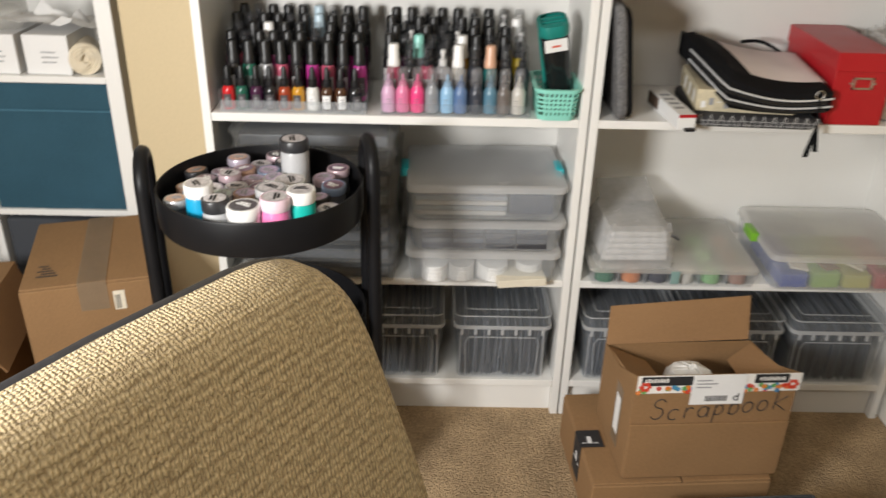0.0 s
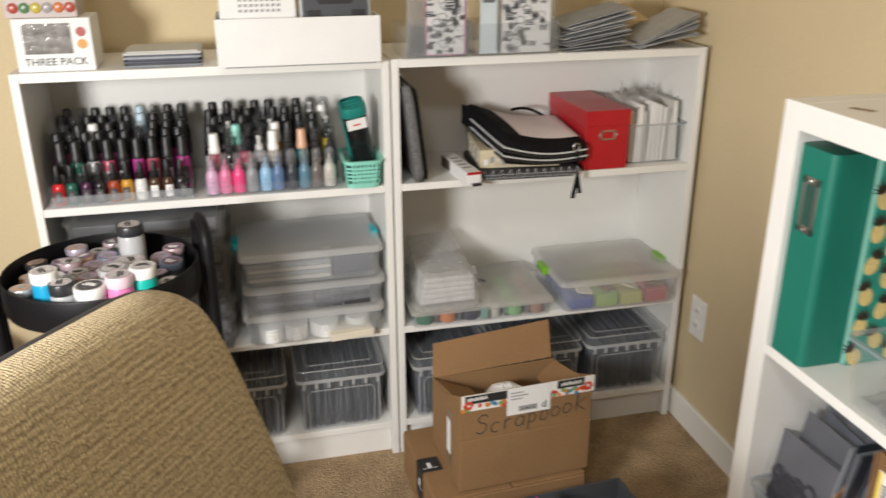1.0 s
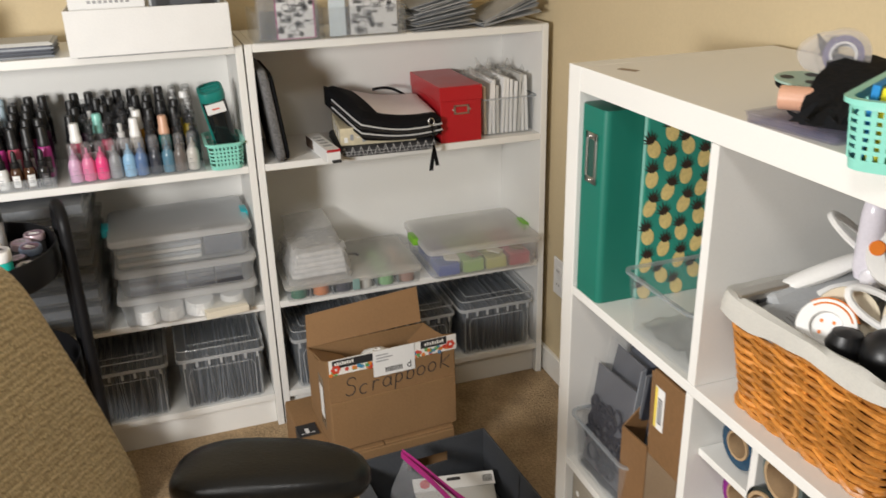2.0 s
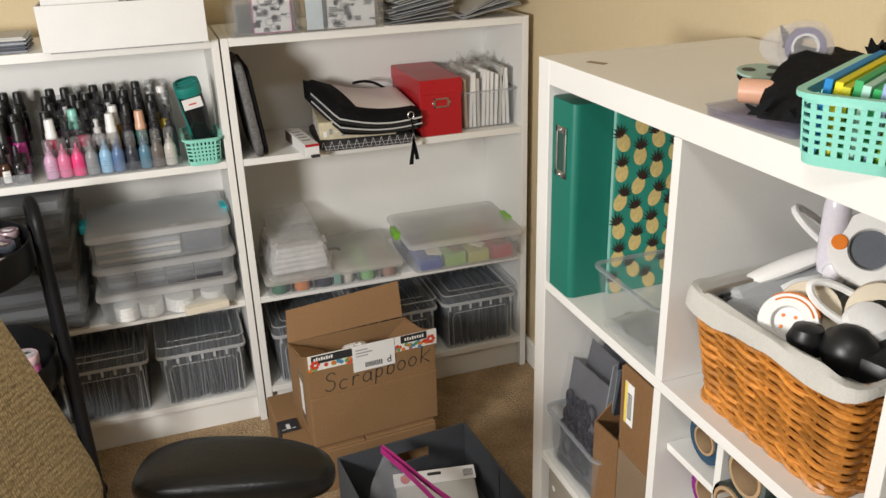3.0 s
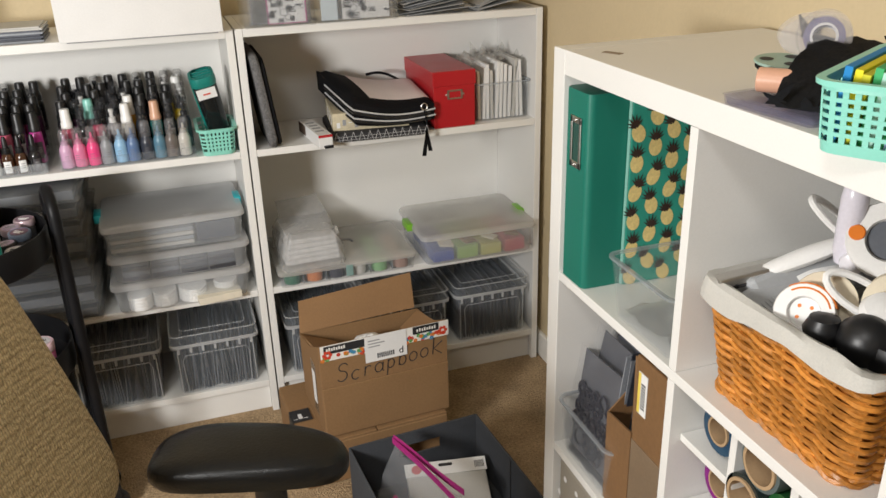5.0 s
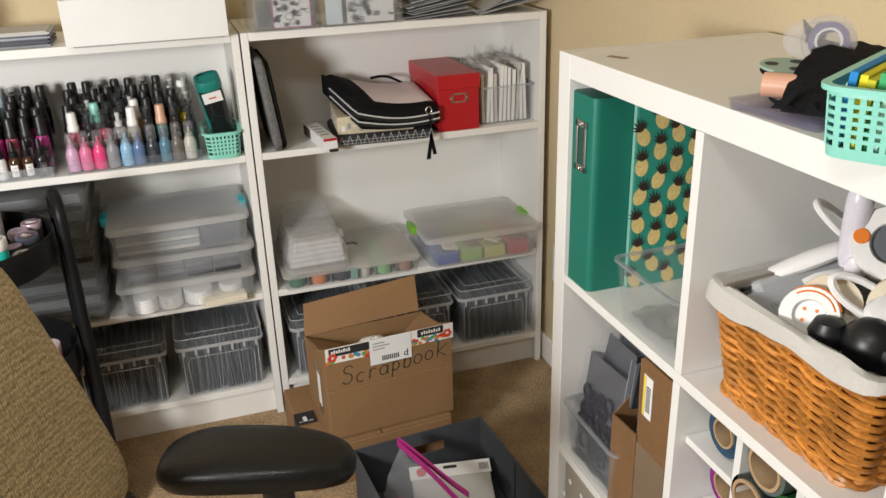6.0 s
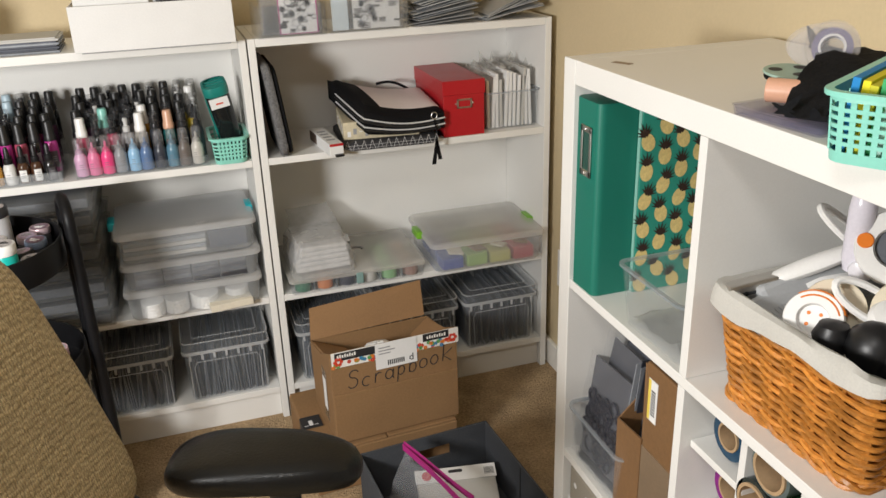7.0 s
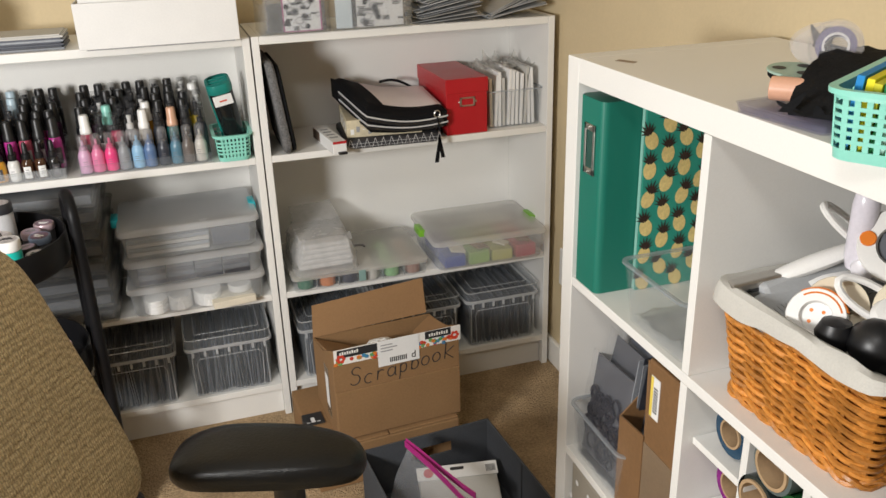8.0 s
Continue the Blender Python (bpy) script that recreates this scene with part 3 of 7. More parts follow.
    strokes = {"S": [arc(0.45, 0.98, 0.30, 0.24, 20, 250) + arc(0.42, 0.42, 0.34, 0.32, 80, -150)], "c": [arc(0.4, 0.3, 0.3, 0.3, 50, 310)], "r": [[(0.2, 0.6), (0.22, 0.0)], arc(0.45, 0.3, 0.24, 0.3, 160, 50)],
               "a": [arc(0.38, 0.3, 0.27, 0.3, 50, 400), [(0.64, 0.6), (0.66, 0.1), (0.76, 0.0)]], "p": [[(0.2, 0.6), (0.24, -0.5)], arc(0.42, 0.32, 0.24, 0.28, 150, -160)],
               "b": [[(0.2, 1.15), (0.22, 0.0)], arc(0.44, 0.28, 0.25, 0.3, 150, -150)], "o": [arc(0.4, 0.3, 0.28, 0.3, 100, 480)], "k": [[(0.2, 1.2), (0.24, 0.0)], [(0.85, 0.75), (0.25, 0.35), (0.9, -0.05)]]}
    pen = 0.034
    for ch, z in zip("Scrapbook", (0.150, 0.152, 0.155, 0.157, 0.160, 0.163, 0.166, 0.169, 0.172)):
        bm = bmesh.new()
        for line in strokes[ch]:
            tube(bm, [(pen + 0.036 * u + 0.006 * v, -0.0008, z - 0.006 + 0.043 * v) for u, v in line], 0.0014, 5, flat=1.0)
        for v in bm.verts:
            v.co.y = -0.0008 + (v.co.y + 0.0008) * 0.3
        part("marker_letter", bm, INK, t, smooth=True)
        pen += 0.036 if ch == "S" else 0.0295

    # tape remnants on the left side
    box_part("side_tape", (-0.0012, 0.055, 0.03), (-0.0004, 0.098, 0.175), TAPE, t, 0.0, "torn clear packing tape")
    box_part("side_label", (-0.0018, 0.062, 0.06), (-0.0013, 0.09, 0.15), PAPER, t, 0.0)


scrapbook_box()


def closed_box(w, d, h, m, label, seam=0.5):
    t = thing("cardboard_box", m, label, "cardboard box", "cardboard boxes on the carpet")
    bm = bmesh.new()
    box(bm, (0, 0, 0), (w, d, h - 0.008), 0.003)
    part("body", bm, CARD, t)
    k = w * seam
    box_part("top_flap", (0.002, 0.002, h - 0.0075), (k - 0.0015, d - 0.002, h - 0.002), CARD, t, 0.0015)
    box_part("top_flap", (k + 0.0015, 0.002, h - 0.0075), (w - 0.002, d - 0.002, h - 0.001), CARD, t, 0.0015)
    return t


low = closed_box(0.375, 0.30, 0.126, pose(0.013, -0.381, 0, 0, 0, 3.6), "closed brown cardboard box under the open one", 0.5)
box_part("dark_tape", (-0.0012, 0.11, 0.03), (-0.0004, 0.165, 0.125), INK, low, 0.0, "black patterned tape wrapped over the corner")
box_part("dark_tape", (-0.001, 0.11, 0.1264), (0.05, 0.165, 0.1269), INK, low, 0.0)
tp = mat("tape_line_white", (0.7, 0.7, 0.7), 0.4)
for k in range(3):
    box_part("print_line", (-0.0018, 0.116 + 0.016 * k, 0.07), (-0.0013, 0.126 + 0.016 * k, 0.072 + 0.02 * (k % 2)), tp, low, 0.0)
    box_part("print_line", (0.004 + 0.013 * k, 0.122, 0.1270), (0.014 + 0.013 * k, 0.124 + 0.02 * (k % 2), 0.1274), tp, low, 0.0)

cb = closed_box(0.272, 0.34, 0.40, pose(-1.207, -0.115, 0, 0, 0, 16), "taped brown cardboard box with a small barcode label", 0.56)
box_part("packing_tape", (0.118, 0.0, 0.4004), (0.178, 0.338, 0.4010), TAPE, cb, 0.0, "wide clear packing tape")
box_part("packing_tape", (0.118, -0.0010, 0.33), (0.178, -0.0004, 0.40), TAPE, cb, 0.0)
lb = box_part("barcode_label", (0.188, -0.0012, 0.325), (0.212, -0.0005, 0.372), PAPERWARM, cb, 0.0, "small cream and green barcode label")
for k in range(7):
    box_part("print_bar", (0.191, -0.0016, 0.329 + 0.005 * k), (0.203, -0.0013, 0.3315 + 0.005 * k), INK, lb, 0.0)
for k in range(5):
    box_part("print_bar", (0.03 + 0.008 * (k % 2), 0.05 + 0.012 * k, 0.3985), (0.075 - 0.006 * k % 3, 0.055 + 0.012 * k, 0.3990), INK, cb, 0.0)
cb2 = closed_box(0.30, 0.34, 0.335, pose(-1.585, -0.24, 0, 0, 0, 8), "brown cardboard box with creased tape, beside another", 0.5)
box_part("packing_tape", (0.13, -0.001, 0.20), (0.19, -0.0004, 0.333), TAPE, cb2, 0.0)
bm = bmesh.new()
panel(bm, [(0.298, 0.0, 0.333), (0.298, 0.33, 0.333), (0.345, 0.31, 0.23), (0.35, 0.03, 0.22)], 0.004)
part("open_flap", bm, CARDIN, cb2, "side flap hanging open")


# ---- grey bin on the floor ----
def grey_bin():
    t = thing("storage_bin", pose(0.109, -0.446, 0, 0, 0, 4), "open grey felt bin with a handle slot on the carpet", "storage bin")
    W, D, H, T = 0.334, 0.375, 0.147, 0.005
    bm = bmesh.new()
    box(bm, (0, -D, 0), (W, 0, T))
    part("bottom", bm, FELT, t)
    for name, a, b in (("side_panel", (0, -D), (T, 0)), ("side_panel", (W - T, -D), (W, 0)), ("front_panel", (T, -D), (W - T, -D + T))):
        box_part(name, (*a, T), (*b, H), FELT, t, 0.0015)
    bm = bmesh.new()
    x0, x1, z0, z1 = 0.125, 0.232, 0.082, 0.112
    for lo, hi in (((T, -T, T), (x0, 0, H)), ((x1, -T, T), (W - T, 0, H)), ((x0, -T, T), (x1, 0, z0)), ((x0, -T, z1), (x1, 0, H))):
        box(bm, lo, hi)
    part("back_panel", bm, FELT, t, "rear panel with a cut handle slot")
    box_part("seam", (W - T - 0.0015, -0.20, 0.01), (W - T - 0.0003, -0.196, H - 0.004), INK, t, 0.0)


grey_bin()
GB = pose(0.109, -0.446, 0, 0, 0, 4)
GREYSHEET = mat("pale_grey_card", (0.50, 0.49, 0.46), 0.7, var=0.05)
c = thing("card_pack", GB @ pose(0.195, -0.155, 0.030, 24, 0, -14), "pale grey card pack with a white hang header", "paper pack")
box_part("card_block", (-0.095, -0.12, 0), (0.095, 0.085, 0.016), GREYSHEET, c, 0.003, "pale grey cards in clear wrap")
hd = box_part("header", (-0.098, 0.070, 0.0165), (0.098, 0.105, 0.0185), PAPER, c, 0.0, "white hang-tag header")
bm = bmesh.new()
ring_loft(bm, [[(x, y + 0.094, 0.0188 + 0.0003 * k) for x, y in rounded(0.034, 0.008, 0.0035)] for k in range(2)])
part("hang_hole", bm, INK, hd)
for k in range(8):
    box_part("print_bar", (0.070 + 0.003 * k, 0.078, 0.0188), (0.0715 + 0.003 * k, 0.096, 0.0191), INK, hd, 0.0)
bm = bmesh.new()
bmesh.ops.create_circle(bm, cap_ends=True, radius=0.012, segments=18, matrix=Matrix.Translation((-0.070, 0.088, 0.0189)))
part("round_print", bm, mat("red_print", (0.55, 0.05, 0.06), 0.5), hd)

MAGENTA = mat("magenta_zip", (0.42, 0.03, 0.20), 0.35, var=0.15)
ZIP = mat("clear_bag_film", (0.60, 0.62, 0.66), 0.10, var=0.25, scale=25, clear=0.80, bump=0.8, bscale=35)
bagm = GB @ pose(0.078, -0.190, 0.02, 0, 0, -66)
zb = thing("zip_bag", bagm, "clear zip bag of coloured beads with magenta closure", "plastic bag")
bm = bmesh.new()
rows = []
for k in range(9):
    f = k / 8
    thick = 0.055 * (1 - f) ** 0.8 + 0.004
    rows.append([((i / 9 - 0.5) * (0.21 - 0.02 * math.sin(3 * f)), (0.01 * math.sin(i * 1.3 + k) + 0.06 * f * f) + thick * s * (1 - (2 * i / 9 - 1) ** 4), 0.004 + 0.135 * f + 0.03 * f * (i / 9 - .5) * -1.6) for s, idx in ((1, range(10)), (-1, range(9, -1, -1))) for i in idx])
ring_loft(bm, rows, cap1=False)
part("film", bm, ZIP, zb, smooth=True)
for s in (1, -1):
    bm = bmesh.new()
    ring_loft(bm, [[(x, 0.058 + s * (0.002 + 0.013 * f) + dy, z + 0.003 * math.sin(5 * f + s) + dz) for dy, dz in ((-0.001, -0.008), (0.001, -0.008), (0.001, 0.008), (-0.001, 0.008))] for f, x, z in [(k / 9, (k / 9 - 0.5) * 0.205, 0.148 - 0.05 * (k / 9 - 0.5)) for k in range(10)]])
    part("zip_strip", bm, MAGENTA, zb, smooth=True)
bead_cols = [mat("bead_" + n, c, 0.3) for n, c in (("yellow", (0.75, 0.5, 0.02)), ("pink", (0.7, 0.05, 0.25)), ("blue", (0.03, 0.12, 0.5)), ("green", (0.05, 0.4, 0.12)), ("red", (0.6, 0.03, 0.03)))]
for k in range(34):
    bm = bmesh.new()
    bmesh.ops.create_icosphere(bm, subdivisions=1, radius=rj.uniform(0.006, 0.009))
    part("bead", bm, bead_cols[k % 5], zb, smooth=True, m=pose(rj.uniform(-0.07, 0.08), rj.uniform(-0.025, 0.03), rj.uniform(0.012, 0.055)))
box_part("paper_wad", (-0.06, -0.05, 0.004), (0.05, 0.0, 0.05), PAPER, None, 0.012).matrix_basis = GB @ pose(0.06, -0.17, 0.006, 20, 10, 30)
tagged(bpy.data.objects["paper_wad"], "crumpled white paper packet in the grey bin", "paper packet")


# ---- things in the right cube shelf ----
def lever_binder():
    t = thing("binder", pose(0.4210, -0.9805, 0.7475), "dark green lever binder with a steel label holder", "binder")
    bm = bmesh.new()
    rows = []
    D, Wd, H = 0.285, 0.077, 0.318
    for z in (0, H):
        rows.append([(D, 0.0, z), (0.012, 0.0, z)] + [(0.012 - 0.012 * math.sin(a), 0.010 - 0.010 * math.cos(a), z) for a in [radians(15 * k) for k in range(1, 7)]] + [(0, Wd - 0.008, z), (0.008, Wd, z), (D, Wd, z)])
    ring_loft(bm, rows)
    part("cover", bm, GREEN, t)
    bm = bmesh.new()
    lo, hi, w = (0.020, 0.197), (0.054, 0.278), 0.006
    for a, b in (((lo[0], lo[1]), (hi[0], lo[1] + w + .004)), ((lo[0], hi[1] - w - .004), (hi[0], hi[1])), ((lo[0], lo[1]), (lo[0] + w, hi[1])), ((hi[0] - w, lo[1]), (hi[0], hi[1]))):
        box(bm, (-0.003, a[0], a[1]), (-0.0005, b[0], b[1]), 0.0006, 1)
    h = part("label_holder", bm, STEEL, t, "steel label frame")
    box_part("label_slot", (-0.0012, 0.028, 0.207), (-0.0006, 0.046, 0.268), mat("dark_label", (0.02, 0.07, 0.055), 0.6), h, 0.0)
    for z in (0.202, 0.273):
        bm = bmesh.new()
        bmesh.ops.create_uvsphere(bm, u_segments=10, v_segments=6, radius=0.003, matrix=Matrix.Translation((-0.003, 0.037, z)))
        part("rivet", bm, STEEL, h, smooth=True)


lever_binder()

PINE = mat("pineapple_yellow", (0.72, 0.55, 0.22), 0.55, var=0.2, scale=80)
CROWN = mat("pineapple_crown", (0.035, 0.018, 0.012), 0.6)


def pineapple_box():
    t = thing("document_box", pose(0.4890, -0.9905, 0.7475), "teal cardboard file box printed with yellow pineapples", "file box")
    box_part("body", (0, 0, 0), (0.24, 0.009, 0.312), mat("teal_print_board", (0.025, 0.27, 0.20), 0.5, var=0.06), t, 0.002)
    box_part("spine_edge", (-0.0015, 0.001, 0.002), (-0.0003, 0.008, 0.31), mat("pale_teal_edge", (0.22, 0.45, 0.38), 0.5), t, 0.0)
    body_bm = bmesh.new()
    bmesh.ops.create_circle(body_bm, cap_ends=True, radius=0.0116, segments=16)
    for v in body_bm.verts:
        v.co.y *= 1.3
        v.co = Vector((v.co.x, -0.0006, v.co.y))
    crown_bm = bmesh.new()
    for k in range(7):
        a = radians(-66 + 22 * k)
        d = Vector((math.sin(a), 0, math.cos(a)))
        s = Vector((d.z, 0, -d.x)) * 0.0031
        p = Vector((0, -0.0008 - k * 2e-5, 0.012))
        ln = 0.0235 - 0.007 * abs(k - 3) / 3
        vs = [crown_bm.verts.new(q) for q in (p - s, p + s, p + d * ln + s * 0.1)]
        crown_bm.faces.new(vs)
    fruit0 = crown0 = None
    for c in range(8):
        for r in range(8):
            x, z = 0.012 + 0.031 * c, 0.014 + 0.048 * r + (0.024 if c % 2 else 0)
            if z > 0.288 or x > 0.23:
                continue
            m = pose(x, 0, z) @ pose(0, 0, 0, 0, ((r * 37 + c * 61) % 60) - 30, 0)
            if fruit0 is None:
                fruit0 = part("pineapple", body_bm, PINE, t, m=m)
                crown0 = part("crown", crown_bm, CROWN, fruit0)
            else:
                f = again(fruit0, t, m)
                again(crown0, f, Matrix.Identity(4))


pineapple_box()


def tub_thing(name, m, rows, wall, material, label, category, group="", rim=0.0, part_name="body"):
    t = thing(name, m, label, category, group)
    bm = bmesh.new()
    tub(bm, rows, wall)
    part(part_name, bm, material, t, smooth=True)
    if rim:
        w, d, r, z = rows[-1]
        bm = bmesh.new()
        ring_loft(bm, [[(x, y, zz) for x, y in rounded(w + 2 * g, d + 2 * g, r + g)] for g, zz in ((-wall, z - 0.004), (rim, z - 0.004), (rim, z), (-wall, z))] + [], cap0=False, cap1=False)
        part("rim", bm, CLEAREDGE, t, "clear thicker rim", True)
    return t


tub_thing("clear_bin", pose(0.5860, -1.1480, 0.7475), [(0.315, 0.150, 0.012, 0), (0.335, 0.172, 0.014, 0.098)], 0.0025, CLEAR, "shallow clear plastic bin holding crumpled film", "plastic bin", rim=0.004)
FILM = mat("crumpled_clear_film", (0.75, 0.74, 0.70), 0.15, var=0.3, scale=30, clear=0.72, bump=0.8, bscale=60)


def crumple(bm, w, d, h, seed, n=11):
    """A crumpled sheet heap."""
    grid = [[bm.verts.new(((i / n - 0.5) * w, (j / n - 0.5) * d, h * (0.25 + 0.75 * noise.noise((i * 0.55 + seed, j * 0.55, seed)) ** 2 * 2 + 0.35 * abs(noise.noise((i * 1.3, j * 1.3, seed)))) * (1 - 0.55 * max(abs(2 * i / n - 1), abs(2 * j / n - 1)) ** 3))) for j in range(n + 1)] for i in range(n + 1)]
    for i in range(n):
        for j in range(n):
            bm.faces.new((grid[i][j], grid[i + 1][j], grid[i + 1][j + 1], grid[i][j + 1]))


bm = bmesh.new()
crumple(bm, 0.27, 0.13, 0.05, 2.3)
tagged(part("plastic_film", bm, FILM, m=pose(0.5710, -1.1480, 0.751)), "crumpled clear film lying in the clear bin", "plastic film")


def wicker_basket():
    t = thing("wicker_basket", pose(0.5860, -1.4050, 0.7475, 0, 0, 91), "honey brown wicker basket with a white cloth liner", "basket")
    W0, D0, W1, D1, H = 0.222, 0.270, 0.262, 0.302, 0.150
    WICKER = mat("honey_wicker", (0.47, 0.185, 0.032), 0.40, var=0.40, scale=22, bump=0.4, bscale=160, per_object=0.28)
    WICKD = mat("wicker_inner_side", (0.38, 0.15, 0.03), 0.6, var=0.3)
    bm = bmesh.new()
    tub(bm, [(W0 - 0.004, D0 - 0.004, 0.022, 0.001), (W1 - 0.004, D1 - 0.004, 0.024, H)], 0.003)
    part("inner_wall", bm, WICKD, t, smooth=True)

    def perimeter(f, off, n):
        w, d = W0 + (W1 - W0) * f + 2 * off, D0 + (D1 - D0) * f + 2 * off
        pts = rounded(w, d, 0.022, 6)
        seg, tot, out = [], 0, []
        for a, b in zip(pts, pts[1:] + pts[:1]):
            L = math.dist(a, b)
            seg.append((tot, L, a, b))
            tot += L
        for k in range(n):
            s = tot * k / n
            for st, L, a, b in seg:
                if st <= s <= st + L:
                    u = (s - st) / L if L else 0
                    out.append((a[0] + (b[0] - a[0]) * u, a[1] + (b[1] - a[1]) * u))
                    break
        return out

    N, S = 336, 28
    rows = 23
    for r in range(rows):
        f = (r + 0.5) / rows
        mid = perimeter(f, 0, N)
        out = []
        for k, (x, y) in enumerate(mid):
            L = math.hypot(x, y)
            ph = math.pi * (k / (N / S)) + (math.pi if r % 2 else 0)
            wv = 0.0030 * math.cos(ph)
            sway = 0.0016 * noise.noise((k * 0.09, r * 3.7, 1.0)) - 0.0022 * math.sin(ph)
            nx, ny = (1 if abs(x) / W1 > abs(y) / D1 else 0.0), (0.0 if abs(x) / W1 > abs(y) / D1 else 1)
            out.append((x + math.copysign(nx, x) * wv, y + math.copysign(ny, y) * wv, 0.006 + (H - 0.012) * f + sway))
        bm = bmesh.new()
        tube(bm, out, 0.0031 + 0.0003 * (r % 3), 6, closed=True, flat=1.25)
        part("strand", bm, WICKER, t, smooth=True)
    for k in range(S):
        lo, hi = perimeter(0, 0.0, S)[k], perimeter(1, 0.0, S)[k]
        bm = bmesh.new()
        tube(bm, [(lo[0], lo[1], 0.002), (hi[0], hi[1], H)], 0.003, 6)
        part("stake", bm, WICKER, t, smooth=True)
    for z, f, rr in ((0.006, 0.0, 0.005),):
        for ph in (0, 1):
            pts = perimeter(f, 0.003, 120)
            bm = bmesh.new()
            tube(bm, [(x * (1 + 0.010 * math.sin(k * 0.8 + ph * math.pi)), y * (1 + 0.010 * math.sin(k * 0.8 + ph * math.pi)), z + 0.005 * math.cos(k * 0.8 + ph * math.pi)) for k, (x, y) in enumerate(pts)], rr * 0.8, 6, closed=True)
            part("braid", bm, WICKER, t, smooth=True)
    LINER = mat("white_cotton_liner", (0.52, 0.505, 0.465), 0.95, var=0.08, scale=18, bump=0.4, bscale=400)
    bm = bmesh.new()
    rings = []
    n = 96
    for off, z, wob, fold in ((-0.014, 0.03, 0, 0), (-0.012, H - 0.02, 0.001, 0), (-0.008, H + 0.001, 0.002, 0), (-0.001, H + 0.005, 0.003, 0), (0.006, H + 0.003, 0.003, 0), (0.009, H, 0.003, 0.3), (0.010, H, 0.003, 0.65), (0.0105, H, 0.004, 1)):
        pts = perimeter(1.0 if off > -0.012 or z > 0.05 else 0.2, off, n)
        rings.append([(x * (1 + wob * 3.6 * noise.noise((k * 0.35, off * 90, 2.0))), y * (1 + wob * 3.6 * noise.noise((k * 0.35, off * 90, 5.0))), z - fold * (0.010 + 0.016 * (x / W1 + 0.5) + 0.006 * noise.noise((k * 0.12, 3.0, 1.0))) + 2.0 * wob * noise.noise((k * 0.22, 7.0, off * 60))) for k, (x, y) in enumerate(pts)])
    ring_loft(bm, rings, cap0=True, cap1=False)
    part("liner", bm, LINER, t, "white cloth liner folded over the rim", True)


wicker_basket()


def cyl(bm, r, h, seg=16, m=None, bev=0.001):
    return lathe(bm, [(r - bev, 0), (r, bev), (r, h - bev), (r - bev, h)], seg, m)


# hand punches, tapes and tools in the wicker basket
def white_ring(m, label, r=0.036, w=0.024, orange=False):
    t = thing("craft_punch", m, label, "craft punch", "tools in the wicker basket")
    bm = bmesh.new()
    lathe(bm, [(r * 0.55, 0), (r * 0.96, 0), (r, 0.003), (r, w - 0.003), (r * 0.96, w), (r * 0.55, w), (r * 0.50, w - 0.004), (r * 0.50, 0.004)], 26, cap0=False, cap1=False)
    part("body", bm, WHITEPLASTIC, t, smooth=True)
    bm = bmesh.new()
    lathe(bm, [(0.001, 0.004), (r * 0.52, 0.004), (r * 0.52, w * 0.7), (r * 0.3, w * 0.72), (0.001, w * 0.72)], 20)
    part("hub", bm, WHITEPLASTIC if orange else mat("punch_grey", (0.12, 0.13, 0.15), 0.3), t, smooth=True)
    if orange:
        bm = bmesh.new()
        a = [radians(20 + 10 * k) for k in range(12)]
        ring_loft(bm, [[(q * math.cos(x), q * math.sin(x), z) for q, z in ((r * 1.02, w * 0.2), (r * 1.06, w * 0.5), (r * 1.02, w * 0.9), (r * 0.8, w * 1.04), (r * 0.8, w * 0.2))] for x in a])
        part("button", bm, ORANGE, t, "orange plastic button", True)
        for k in range(4):
            bm = bmesh.new()
            q = radians(45 + 90 * k)
            bmesh.ops.create_circle(bm, cap_ends=True, radius=0.0022, segments=10, matrix=Matrix.Translation((r * 0.28 * math.cos(q), r * 0.28 * math.sin(q), w * 0.72 + 0.0005)))
            part("dot", bm, ORANGE, t)
    else:
        bm = bmesh.new()
        cyl(bm, 0.009, 0.003, 16, pose(-r * 0.74, 0.004, w - 0.001))
        part("button", bm, ORANGE, t, "round orange button", True)
    return t


ORANGE = mat("orange_plastic", (0.75, 0.20, 0.02), 0.35, var=0.05)
GREYPL = mat("grey_plastic", (0.36, 0.37, 0.38), 0.35, var=0.06)
TAPEROLL = mat("masking_tape_cream", (0.66, 0.58, 0.44), 0.6, var=0.05)


def hand_tool(m, label, L=0.17, body=None):
    """A long-handled white hand punch: two rounded levers with a steel head."""
    t = thing("hand_punch", m, label, "hand punch", "tools in the wicker basket")
    for s in (1, -1):
        bm = bmesh.new()
        rings = []
        for k in range(12):
            f = k / 11
            w = 0.010 + 0.007 * math.sin(math.pi * f) ** 0.7
            rings.append([(L * f, w * math.cos(a) * 0.9, s * (0.004 + 0.016 * f) + w * 0.62 * math.sin(a)) for a in [2 * math.pi * q / 12 for q in range(12)]])
        ring_loft(bm, rings)
        part("lever", bm, body or WHITEPLASTIC, t, smooth=True)
    box_part("head", (-0.05, -0.011, -0.012), (0.012, 0.011, 0.012), STEEL, t, 0.003, "steel punch head")
    box_part("slot", (-0.045, -0.0125, -0.002), (-0.005, -0.0113, 0.002), INK, t, 0.0)
    for x in (-0.03, 0.0):
        bm = bmesh.new()
        cyl(bm, 0.003, 0.026, 10, pose(x, 0.013, 0, 90))
        part("pin", bm, BLACKMETAL, t, smooth=True)
    return t


